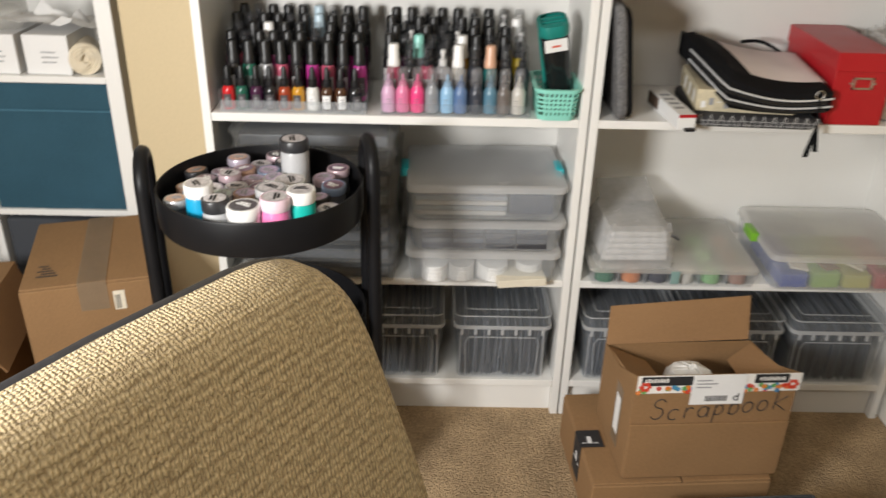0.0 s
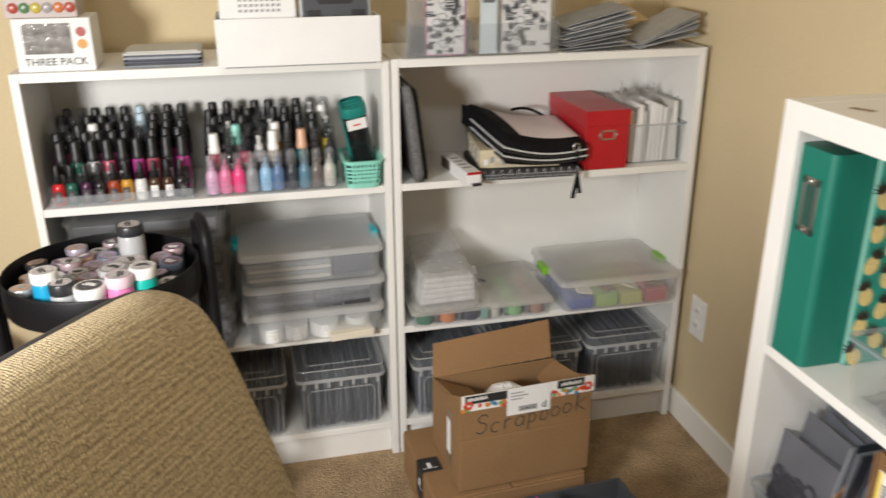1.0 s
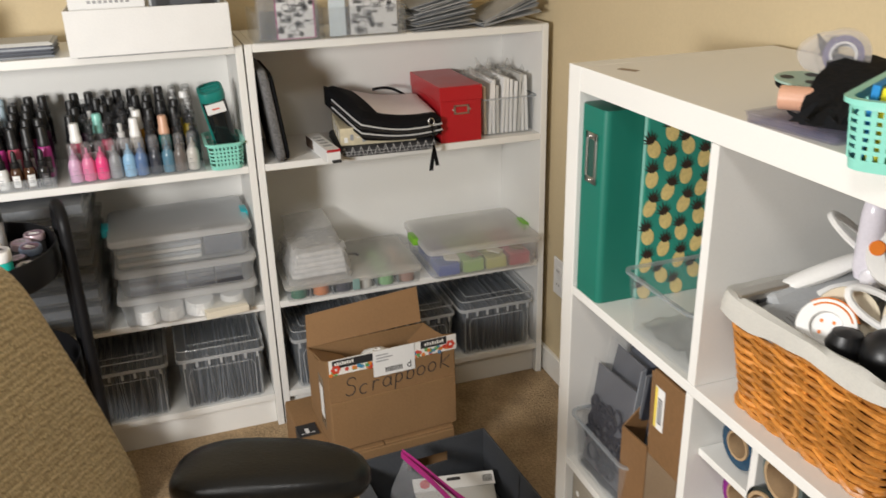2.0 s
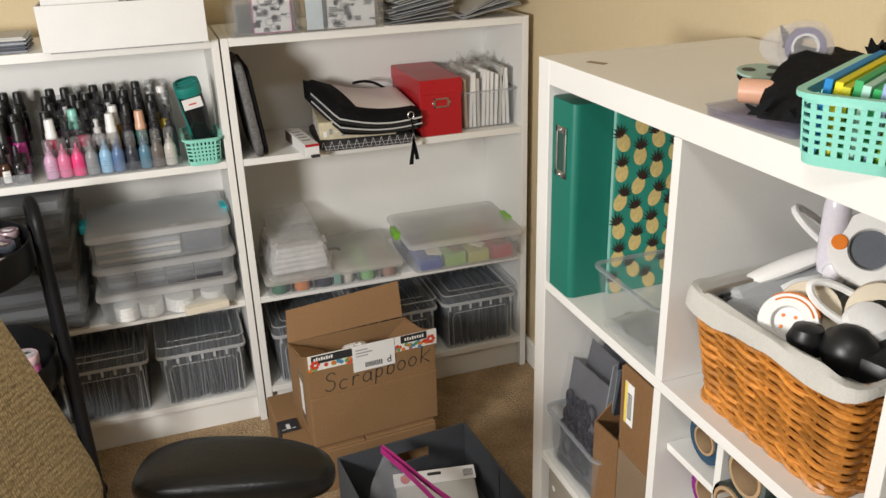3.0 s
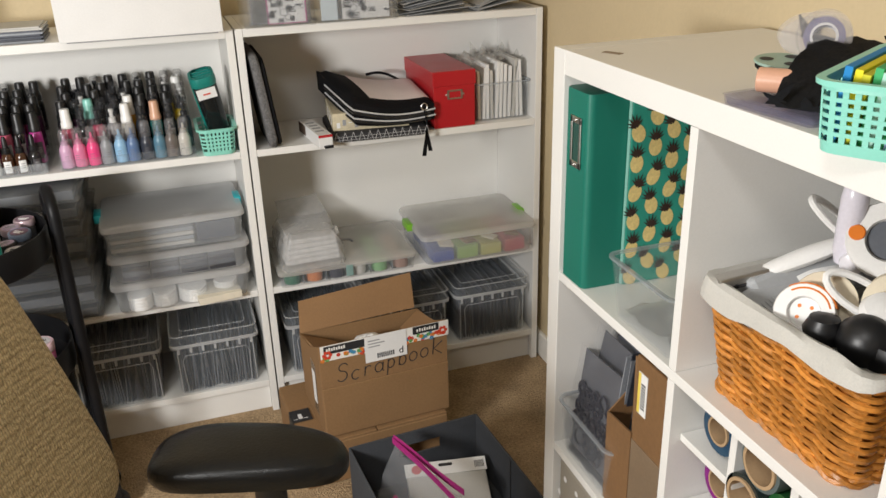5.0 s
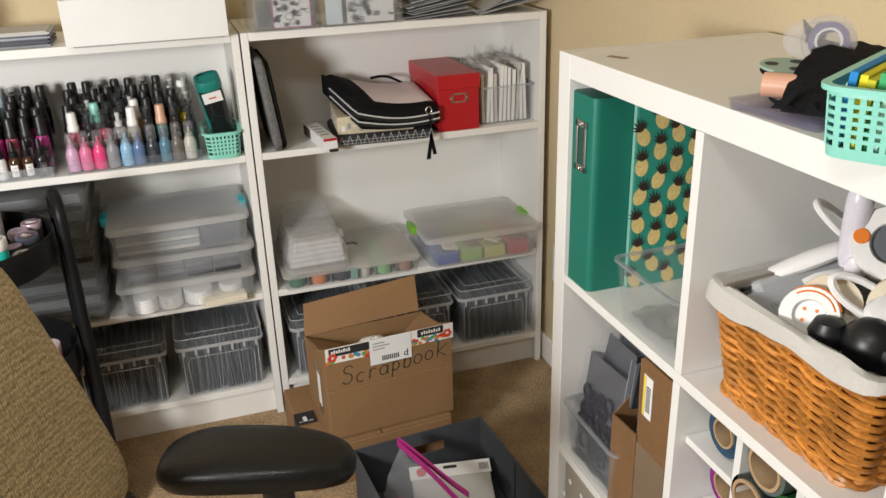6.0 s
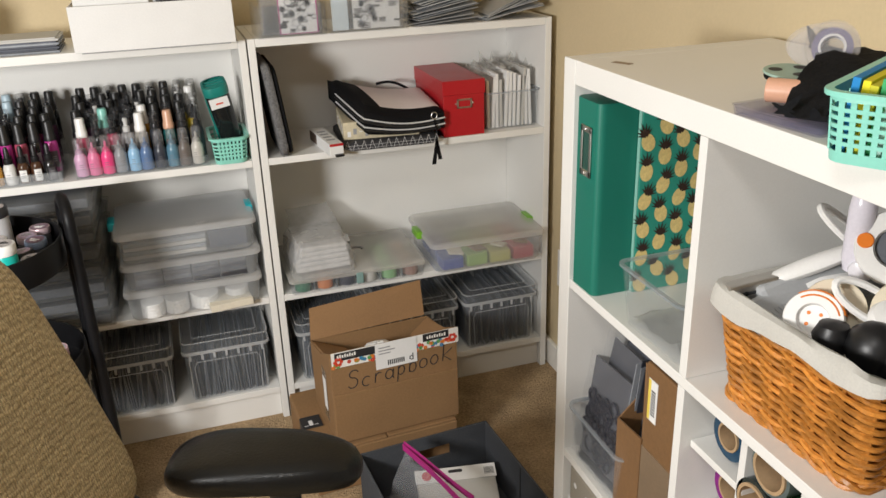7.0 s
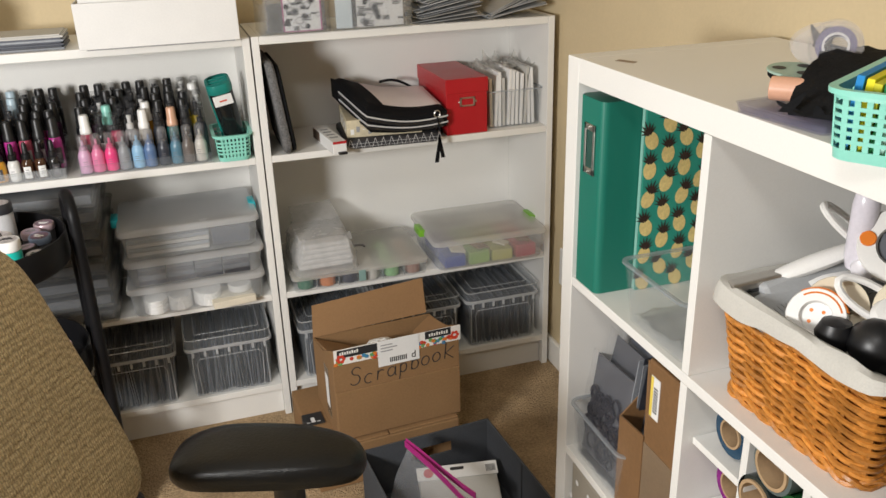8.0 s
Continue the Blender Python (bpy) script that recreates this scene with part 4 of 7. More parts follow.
def leaf_handle(m, label):
    t = thing("craft_scissors", m, label, "scissors", "tools in the wicker basket")
    bm = bmesh.new()
    n = 20
    out = [(0.042 * math.cos(2 * math.pi * k / n), 0.017 * math.sin(2 * math.pi * k / n), 0) for k in range(n)]
    tube(bm, out, 0.0045, 8, closed=True)
    part("loop", bm, WHITEPLASTIC, t, "white plastic finger loop", True)
    box_part("blade", (0.03, -0.006, -0.003), (0.085, 0.006, 0.003), STEEL, t, 0.001)
    return t


hand_tool(pose(0.4810, -1.3140, 0.905, 0, -14, -19), "white long-handled hand punch with a steel head", 0.115)
hand_tool(pose(0.5760, -1.3360, 0.905, 0, -10, 20), "white and grey hand punch lying across the basket", 0.16, GREYPL)
bm = bmesh.new()
box(bm, (-0.10, -0.032, -0.014), (0.10, 0.032, 0.014), 0.008)
tagged(part("paper_trimmer", bm, GREYPL, m=pose(0.5610, -1.3360, 0.905, 62, -16, -4)), "grey plastic paper trimmer standing in the basket", "paper trimmer")
bm = bmesh.new()
box(bm, (-0.055, -0.035, -0.012), (0.055, 0.035, 0.012), 0.010)
for k in range(7):
    box(bm, (-0.03 + 0.006 * k, -0.02, 0.0115), (-0.027 + 0.006 * k, 0.005, 0.0135))
tagged(part("corner_punch", bm, GREYPL, m=pose(0.4880, -1.3480, 0.884, 20, -12, 10)), "ribbed grey plastic corner punch in the basket", "craft punch")
white_ring(pose(0.4810, -1.3980, 0.895, 60, 0, -52), "round white punch with an orange button and dots", 0.033, 0.022, True)
bm = bmesh.new()
lathe(bm, [(0.017, 0), (0.034, 0), (0.0345, 0.001), (0.0345, 0.023), (0.034, 0.024), (0.017, 0.024)], 28, cap0=False, cap1=False)
tagged(part("tape_roll", bm, TAPEROLL, smooth=True, m=pose(0.5110, -1.3910, 0.902, 66, 0, -42)), "roll of cream masking tape standing in the basket", "tape roll", "tape rolls in the wicker basket")
bm = bmesh.new()
lathe(bm, [(0.018, 0), (0.036, 0), (0.0365, 0.001), (0.0365, 0.019), (0.036, 0.02), (0.018, 0.02)], 28, cap0=False, cap1=False)
tagged(part("tape_roll", bm, TAPEROLL, smooth=True, m=pose(0.5610, -1.4460, 0.915, 75, 0, -50)), "cream tape roll beside the white punches", "tape roll", "tape rolls in the wicker basket")
white_ring(pose(0.5810, -1.3980, 0.968, 66, 0, -46), "large white punch with a round orange button", 0.044, 0.024)
leaf_handle(pose(0.5660, -1.3360, 0.972, 20, 40, -30), "craft scissors with a white finger loop, pointing up")
leaf_handle(pose(0.5210, -1.4310, 0.925, 50, 28, -40), "craft scissors with a white loop beside a tape roll")
bm = bmesh.new()
lathe(bm, [(0.004, 0), (0.012, 0.004), (0.015, 0.02), (0.015, 0.085), (0.013, 0.10), (0.005, 0.108)], 18)
tagged(part("glue_tube", bm, mat("lilac_white_plastic", (0.68, 0.65, 0.72), 0.25), smooth=True, m=pose(0.5540, -1.3680, 0.932, 4, -4, 0)), "pale lilac-white rounded tube standing upright", "glue tube")
bm = bmesh.new()
lathe(bm, [(0.004, 0), (0.013, 0.004), (0.017, 0.02), (0.017, 0.10), (0.013, 0.118), (0.004, 0.122)], 18)
tagged(part("glue_tube", bm, mat("lilac_white_plastic_b", (0.70, 0.68, 0.72), 0.25), smooth=True, m=pose(0.5410, -1.3910, 0.940, 82, 0, 128)), "pale white rounded tube lying across the tools", "glue tube")
t = thing("black_punch", pose(0.4960, -1.4710, 0.893, 0, 0, 15), "glossy black plastic punch with a rounded knob", "craft punch", "tools in the wicker basket")
bm = bmesh.new()
lathe(bm, [(0.004, -0.022), (0.024, -0.018), (0.031, 0), (0.026, 0.018), (0.014, 0.028), (0.003, 0.031)], 22)
part("knob", bm, BLACKPLASTIC, t, smooth=True)
bm = bmesh.new()
box(bm, (-0.02, -0.055, -0.022), (0.05, 0.0, 0.012), 0.011)
part("body", bm, BLACKPLASTIC, t, smooth=True)
bm = bmesh.new()
lathe(bm, [(0.003, -0.02), (0.018, -0.015), (0.022, 0), (0.016, 0.014), (0.003, 0.018)], 18, pose(-0.012, 0.042, 0.002))
part("button", bm, BLACKPLASTIC, t, smooth=True)
bm = bmesh.new()
lathe(bm, [(0.004, 0), (0.023, 0.002), (0.026, 0.010), (0.021, 0.018), (0.006, 0.021)], 20)
tagged(part("white_cap", bm, WHITEPLASTIC, smooth=True, m=pose(0.5260, -1.4610, 0.912, 20, -20, 0)), "glossy white domed cap among the tools", "craft punch")

# cube insert with vinyl rolls
ins = thing("cube_insert", pose(0.4360, -1.2535, 0.3975), "white insert dividing the cube for vinyl rolls", "shelf insert")
for y in (-0.108, -0.217):
    box_part("divider", (0, y - 0.006, 0), (0.35, y + 0.006, 0.332), WHITE, ins, 0.0008)
box_part("insert_shelf", (0, -0.1015, 0.238), (0.35, -0.0005, 0.249), WHITE, ins, 0.0008)
box_part("insert_shelf", (0, -0.2105, 0.150), (0.35, -0.1145, 0.161), WHITE, ins, 0.0008)
box_part("insert_shelf", (0, -0.333, 0.150), (0.35, -0.2235, 0.161), WHITE, ins, 0.0008)
box_part("insert_shelf", (0, -0.1015, 0.120), (0.35, -0.0005, 0.131), WHITE, ins, 0.0008)
CORE = mat("brown_paper_core", (0.40, 0.27, 0.15), 0.9, var=0.1)
CORESHADE = mat("core_shaded_inside", (0.26, 0.16, 0.08), 0.95)


def vinyl_roll(y, z, r, color, label, x=0.444, core=0.62):
    t = thing("vinyl_roll", pose(x, y, z), label, "vinyl roll", "vinyl rolls in the cube insert")
    bm = bmesh.new()
    lathe(bm, [(r * core, 0), (r, 0), (r * 1.0, 0.30), (r * core, 0.30)], 28, pose(0, 0, 0, 0, 90), cap0=False, cap1=False)
    part("vinyl", bm, color, t, smooth=True)
    bm = bmesh.new()
    c = r * core
    lathe(bm, [(c * 0.84, 0.30), (c * 0.84, -0.003), (c, -0.003), (c, 0.30)], 28, pose(0, 0, 0, 0, 90), cap0=False, cap1=False)
    part("core", bm, CORE, t, "brown paper core", True)
    # disc across the open core, its darker brown stands for shade in the hollow
    bm = bmesh.new()
    bmesh.ops.create_circle(bm, cap_ends=True, radius=c * 0.84, segments=20, matrix=pose(0.05, 0, 0, 0, 90))
    part("core_shade_disc", bm, CORESHADE, t)


VB, VP = mat("blue_vinyl", (0.01, 0.05, 0.10), 0.2), mat("purple_foil", (0.32, 0.02, 0.30), 0.2, metal=0.6, var=0.3, scale=60)
VK = mat("black_vinyl_film", (0.02, 0.03, 0.03), 0.15)
VG, VT = mat("green_vinyl", (0.02, 0.10, 0.03), 0.2), mat("clear_grey_vinyl", (0.22, 0.28, 0.28), 0.12, clear=0.15)
vinyl_roll(-1.313, 0.686, 0.034, VB, "dark blue vinyl roll with a brown core", 0.452, 0.6)
vinyl_roll(-1.338, 0.664, 0.013, VT, "slim clear vinyl roll beside the blue one", 0.46)
vinyl_roll(-1.312, 0.596, 0.034, VP, "purple foil roll with a brown core", 0.464)
vinyl_roll(-1.412, 0.706, 0.034, VT, "clear grey vinyl roll with a wide core", 0.436, 0.84)
vinyl_roll(-1.391, 0.640, 0.034, VK, "black vinyl roll with a wide brown core", 0.436, 0.84)
vinyl_roll(-1.444, 0.652, 0.027, VG, "green vinyl roll stacked in the insert", 0.45, 0.7)
vinyl_roll(-1.414, 0.592, 0.020, VT, "slim grey vinyl roll stacked low", 0.44, 0.8)

# sleeves, bags and file box in the cube below the binder
clr = tub_thing("clear_bin", pose(0.5410, -1.0010, 0.3965), [(0.225, 0.165, 0.014, 0), (0.240, 0.186, 0.016, 0.105)], 0.0025, CLEAR, "clear plastic bin packed with bagged dies", "plastic bin", rim=0.004)
BAGFILM = mat("clear_bag_sheet", (0.62, 0.64, 0.68), 0.08, var=0.25, scale=30, clear=0.86, bump=0.7, bscale=40)


SLEEVEFILM = mat("thin_sleeve_film", (0.66, 0.67, 0.70), 0.05, var=0.25, scale=30, clear=0.90, bump=0.7, bscale=40)


def die_bag(m, w, h, dark, label):
    t = thing("die_bag", m, label, "plastic sleeve", "bagged dies in the clear bin")
    bm = bmesh.new()
    n = 8
    g = [[bm.verts.new(((i / n - 0.5) * w, 0.006 * noise.noise((i * 0.7, j * 0.7, w * 40)), j / n * h)) for j in range(n + 1)] for i in range(n + 1)]
    for i in range(n):
        for j in range(n):
            bm.faces.new((g[i][j], g[i + 1][j], g[i + 1][j + 1], g[i][j + 1]))
    part("sleeve", bm, SLEEVEFILM, t, smooth=True)
    if dark:
        rd = random.Random(int(w * 1e4))
        box_part("backing_card", (-w * 0.45, 0.0125, 0.004), (w * 0.45, 0.0140, h * 0.94), BINSLEEVE, t, 0.0)
        for k in range(44):
            bm = bmesh.new()
            r = rd.uniform(0.006, 0.017)
            c = (rd.uniform(-0.38, 0.38) * w, 0.008, rd.uniform(0.1, 0.62) * h)
            tube(bm, [(c[0] + r * math.cos(a), c[1], c[2] + r * math.sin(a)) for a in [2 * math.pi * q / 12 for q in range(12)]], 0.0026, 5, closed=True)
            part("metal_die", bm, DIE, t, "dark steel die", True)
    else:
        box_part("card", (-w * 0.44, 0.010, 0.004), (w * 0.44, 0.012, h * 0.9), DARKPAPER, t, 0.0)


DIE = mat("dark_steel_die", (0.02, 0.02, 0.035), 0.35, metal=0.3)
for k, (x, tilt, h, dk) in enumerate(((0.450, 10, 0.205, True), (0.462, 12, 0.245, True), (0.474, 14, 0.262, False), (0.486, 15, 0.270, True), (0.500, 16, 0.276, False))):
    die_bag(pose(x - 0.017, -0.986 - 0.006 * k, 0.402, 0, 0, -90) @ pose(0, 0, 0, -tilt, (k % 3 - 1) * 4, 0), 0.160 + 0.003 * k, h, dk, "clear sleeve of dark metal dies leaning in the bin")
cs = thing("card_sleeve", pose(0.4560, -1.0780, 0.41, 0, 0, -78) @ pose(0, 0, 0, -14, 8, 0), "printed white card in a clear sleeve, leaning", "card")
box_part("card", (-0.04, 0, 0.03), (0.04, 0.002, 0.232), PAPER, cs, 0.0)
for k in range(6):
    box_part("print_bar", (-0.03, -0.0008, 0.14 + 0.012 * k), (0.01 + 0.004 * (k % 3), -0.0003, 0.146 + 0.012 * k), [GREYINK, mat("pink_print", (0.6, 0.2, 0.3), 0.6), mat("green_print", (0.1, 0.4, 0.25), 0.6)][k % 3], cs, 0.0)
# glossy cardboard with the shade inside the cube put into its brown
SHADEDBOARD = mat("shaded_glossy_board", (0.20, 0.108, 0.048), 0.42, var=0.15, scale=8, bump=0.1, bscale=120)
fb = thing("magazine_file", pose(0.4290, -1.2330, 0.3968), "brown cardboard magazine file with a barcode label", "magazine file")
box_part("spine_box", (0, 0.004, 0), (0.25, 0.090, 0.318), SHADEDBOARD, fb, 0.003)
bm = bmesh.new()
panel(bm, [(0.0, 0.092, 0), (0.0, 0.165, 0), (0.0, 0.165, 0.170), (0.0, 0.092, 0.176)], 0.003)
part("front_panel", bm, SHADEDBOARD, fb)
bm = bmesh.new()
panel(bm, [(0.003, 0.168, 0), (0.22, 0.168, 0), (0.22, 0.168, 0.31), (0.15, 0.168, 0.31), (0.003, 0.168, 0.168)], 0.003)
part("side_panel", bm, SHADEDBOARD, fb, "side panel with a slanted cut")
bm = bmesh.new()
panel(bm, [(0.004, 0.0915, 0.17), (0.004, 0.0945, 0.31), (0.09, 0.135, 0.23), (0.05, 0.16, 0.175)], 0.003)
part("bent_flap", bm, SHADEDBOARD, fb, "bent cardboard flap")
bl = box_part("barcode_label", (-0.0012, 0.056, 0.225), (-0.0004, 0.080, 0.295), PAPER, fb, 0.0, "white and yellow barcode label")
box_part("label_band", (-0.0016, 0.073, 0.226), (-0.0013, 0.0795, 0.294), mat("yellow_label", (0.75, 0.58, 0.10), 0.6), bl, 0.0)
for k in range(9):
    box_part("print_bar", (-0.0017, 0.060, 0.236 + 0.005 * k), (-0.0013, 0.071, 0.2385 + 0.005 * k), INK, bl, 0.0)
box_part("clear_tape", (-0.0014, 0.01, 0.05), (-0.0006, 0.088, 0.17), TAPE, fb, 0.0)
for k in range(16):
    s = box_part("paper_sleeve", (0, 0, 0), (0.19, 0.0022, 0.255 + 0.02 * rj.random()), DARKPAPER if k % 3 else GREYPAPER, None, 0.0)
    s.matrix_basis = pose(0.460 + 0.004 * (k % 3), -1.136 + 0.0085 * k * (1 if k < 8 else 0.9), 0.402, 10 + rj.uniform(-2, 2), 0, 0) @ pose(0, 0, 0, 0, 0, rj.uniform(-2, 2))
    tagged(s, "grey paper sleeve standing packed with others", "paper sleeve", "sleeves in the magazine file")
for k in range(15):
    s = box_part("paper_sleeve", (-0.085, 0, 0), (0.085, 0.0018, 0.245 + 0.004 * k + 0.012 * rj.random()), (DARKPAPER, GREYPAPER, DARKPAPER, BAGFILM)[k % 4], None, 0.0)
    s.matrix_basis = pose(0.470 + 0.013 * k, -1.000 - 0.005 * (k % 3), 0.402, 0, 0, -90 + rj.uniform(-5, 5)) @ pose(0, 0, 0, -17 + rj.uniform(-3, 3), rj.uniform(-3, 3), 0)
    tagged(s, "dark paper sleeve leaning behind the bagged dies", "paper sleeve", "dark sleeves behind the dies")
db = thing("fabric_bin", pose(0.4290, -1.2335, 0.0455), "taupe fabric bin with white polka dots", "fabric bin")
box_part("body", (0, 0, 0), (0.35, 0.328, 0.318), mat("taupe_cloth", (0.30, 0.27, 0.22), 0.95, var=0.1, bump=0.3, bscale=400), db, 0.008)
bm = bmesh.new()
bmesh.ops.create_circle(bm, cap_ends=True, radius=0.006, segments=12)
dotm = None
for i in range(7):
    for j in range(7):
        m = pose(-0.0008, 0.03 + 0.045 * i + (0.0225 if j % 2 else 0), 0.02 + 0.044 * j, 0, -90)
        if dotm is None:
            dotm = part("dot", bm, PAPER, db, m=m)
        else:
            again(dotm, db, m)

# on top of the right cube shelf
KT = 1.1201


def lattice_basket(m, W, D, H, label, cols, rows, flare=1.12):
    """A plastic basket with square holes: corner posts, ribs and bands between a rim and a foot."""
    t = thing("lattice_basket", m, label, "basket")
    bm = bmesh.new()
    tub(bm, [(W, D, 0.018, 0), (W * (1 + (flare - 1) * 0.22), D * (1 + (flare - 1) * 0.22), 0.018, H * 0.16)], 0.002)
    part("foot", bm, MINT, t, smooth=True)

    def loop(f, off=0.0):
        g = 1 + (flare - 1) * f
        return rounded(W * g + 2 * off, D * g + 2 * off, 0.018 + off)

    bm = bmesh.new()
    ring_loft(bm, [[(x, y, z) for x, y in loop(1, o)] for o, z in ((-0.002, H * 0.86), (0.0, H * 0.86), (0.0, H - 0.006), (0.006, H - 0.005), (0.0065, H), (-0.002, H), (-0.002, H * 0.86))], cap0=False, cap1=False)
    part("rim", bm, MINT, t, smooth=True)
    for r in range(1, rows):
        z = H * (0.16 + 0.70 * r / rows)
        bm = bmesh.new()
        hz = H * 0.70 / rows * 0.24
        ring_loft(bm, [[(x, y, zz) for x, y in loop(zz / H, o)] for o, zz in ((-0.0018, z - hz), (0.0004, z - hz), (0.0004, z + hz), (-0.0018, z + hz), (-0.0018, z - hz))], cap0=False, cap1=False)
        part("band", bm, MINT, t, smooth=True)
    pts0, pts1 = loop(0.14), loop(0.88)

    def rib(a, b, wide):
        bm = bmesh.new()
        a, b = Vector((*a, H * 0.14)), Vector((*b, H * 0.88))
        side = Vector((-a.y, a.x, 0)).normalized() * wide
        ax = Vector((0, 1, 0)) if abs(abs(a.x) - W * 0.5 * 1.03) < 0.012 else Vector((1, 0, 0))
        s, n = ax * wide, Vector((ax.y, ax.x, 0)) * 0.0009
        ring_loft(bm, [[p - s - n, p + s - n, p + s + n, p - s + n] for p in (a, b)])
        part("rib", bm, MINT, t)

    g0, g1 = 1 + (flare - 1) * 0.14, 1 + (flare - 1) * 0.88
    for k in range(cols + 1):
        u = (k / cols - 0.5) * (W - 0.026)
        for s in (1, -1):
            rib((u * g0, s * (D / 2 * g0 - 0.001)), (u * g1, s * (D / 2 * g1 - 0.001)), 0.0026)
    n2 = max(2, round(cols * D / W))
    for k in range(n2 + 1):
        u = (k / n2 - 0.5) * (D - 0.026)
        for s in (1, -1):
            rib((s * (W / 2 * g0 - 0.001), u * g0), (s * (W / 2 * g1 - 0.001), u * g1), 0.0026)
    return t


lattice_basket(pose(0.4910, -1.4640, KT, 0, 0, -60), 0.084, 0.205, 0.067, "mint green plastic basket full of coloured sticky pads", 6, 6, 1.08)
PADS = [(0.01, 0.22, 0.55), (0.80, 0.70, 0.02), (0.62, 0.58, 0.03), (0.05, 0.40, 0.14), (0.45, 0.72, 0.62), (0.04, 0.42, 0.12), (0.35, 0.46, 0.70), (0.35, 0.62, 0.03), (0.30, 0.58, 0.02)]
NAMES = ["blue", "yellow", "dull yellow", "green", "pale mint", "grass green", "pale blue", "lime", "bright lime"]
for k, c in enumerate(PADS):
    w = 0.0072
    p = box_part("sticky_pad", (-w / 2, -0.085, 0), (w / 2, 0.085, 0.074 - 0.003 * (k % 3)), mat("pad_" + NAMES[k].replace(" ", "_"), c, 0.75, var=0.05), None, 0.0006)
    p.matrix_basis = pose(0.4910, -1.4640, KT + 0.002, 0, 0, -60) @ pose(-0.034 + 0.0080 * k, 0.004 * (k % 2) - 0.002, 0, 0, 5, 0)
    tagged(p, f"{NAMES[k]} sticky note pad standing in the mint basket", "sticky pad", "sticky pads in the mint basket")

CLEARBLUE = mat("lilac_clear_plastic", (0.30, 0.29, 0.44), 0.10, var=0.1, clear=0.78, bump=0)
cc = thing("plastic_case", pose(0.4680, -1.3500, KT, 0, 0, -84), "flat lilac-tinted clear plastic case", "plastic case")
bm = bmesh.new()
tub(bm, [(0.125, 0.086, 0.006, 0), (0.130, 0.090, 0.008, 0.010)], 0.0018)
part("tray", bm, CLEARBLUE, cc, smooth=True)
box_part("lid", (-0.064, -0.044, 0.0105), (0.064, 0.044, 0.0125), CLEARBLUE, cc, 0.001)
PEACH = mat("peach_tape", (0.66, 0.36, 0.24), 0.35, var=0.05)
bm = bmesh.new()
cyl(bm, 0.0135, 0.046, 28, pose(0, 0.03, 0, 90, 0, 0))
tagged(part("ribbon_roll", bm, PEACH, smooth=True, m=pose(0.4640, -1.3150, KT + 0.0262, 0, 0, -140)), "roll of glossy peach tape on the plastic case", "tape roll")
bm = bmesh.new()
box(bm, (-0.04, -0.028, 0), (0.04, 0.028, 0.032), 0.006)
tagged(part("acrylic_block", bm, BAGFILM, smooth=True, m=pose(0.5510, -1.2660, KT + 0.0005, 0, 0, 10)), "clear plastic block under the tape rolls", "plastic block")
bm = bmesh.new()
n = 14
rows = []
for k in range(n + 1):
    f = k / n
    half = 0.027 + 0.012 * f + 0.004 * math.sin(9 * f)
    p = Vector((0.442, -1.396, KT + 0.016)).lerp(Vector((0.616, -1.268, KT + 0.052)), f) + Vector((0, 0, 0.020 * math.sin(math.pi * f)))
    s = Vector((0.45, -0.80, 0.06 * math.sin(5 * f)))
    rows.append([p + s * u * half * 1.3 + Vector((0, 0, 0.004 * math.sin(u * 4 + k))) for u in (-1, -0.5, 0, 0.5, 1)] + [p + s * u * half * 1.3 - Vector((0, 0, 0.004)) for u in (1, 0.5, 0, -0.5, -1)])
ring_loft(bm, rows)
CREPE = mat("black_crepe_cloth", (0.008, 0.008, 0.009), 0.9, var=0.4, scale=60, bump=0.9, bscale=180, spec=0.15)
cloth = thing("cloth_strip", Matrix.Identity(4), "frayed black crepe cloth strip draped over supplies", "cloth")
part("cloth", bm, CREPE, cloth, smooth=True)
rf = random.Random(21)
for k in range(26):
    row = rows[-1 - k // 5 if k < 20 else 0]
    p = Vector(row[0 if k % 2 else 4]) if k < 20 else Vector(row[rf.randrange(5)])
    d = Vector((rf.uniform(-0.010, 0.014), rf.uniform(-0.012, 0.012), rf.uniform(0.002, 0.020)))
    bm = bmesh.new()
    w = Vector((0.0035, -0.004, 0))
    ring_loft(bm, [[q - w * f, q + w * f, q + w * f + Vector((0, 0, 0.001)), q - w * f + Vector((0, 0, 0.001))] for q, f in ((p - d * 0.3, 1.2), (p + d * 0.5, 0.9), (p + d * 1.1, 0.2))])
    part("fringe", bm, CREPE, cloth)
sp = thing("spool", pose(0.5020, -1.2820, KT + 0.0290, 4, -3, 20), "flat green-rimmed paper spool wound with black cord", "spool")
bm = bmesh.new()
cyl(bm, 0.032, 0.003, 28, pose(0, 0, 0.008))
part("disc", bm, mat("pale_green_card", (0.32, 0.45, 0.38), 0.5), sp, smooth=True)
bm = bmesh.new()
cyl(bm, 0.030, 0.008, 24, None, 0.003)
part("cord", bm, BLACKCLOTH, sp, smooth=True)
for k in range(3):
    bm = bmesh.new()
    a = radians(120 * k)
    bmesh.ops.create_circle(bm, cap_ends=True, radius=0.008, segments=14, matrix=pose(0.018 * math.cos(a), 0.018 * math.sin(a), 0.0114))
    part("disc_hole", bm, INK, sp)
td = thing("tape_dispenser", pose(0.5700, -1.2680, KT + 0.0560, 74, 0, -46) @ Matrix.Scale(0.80, 4), "clear tape dispenser holding a violet tape roll", "tape dispenser")
bm = bmesh.new()
lathe(bm, [(0.017, 0), (0.028, 0), (0.028, 0.022), (0.017, 0.022)], 30, pose(0, 0, 0.008), cap0=False, cap1=False)
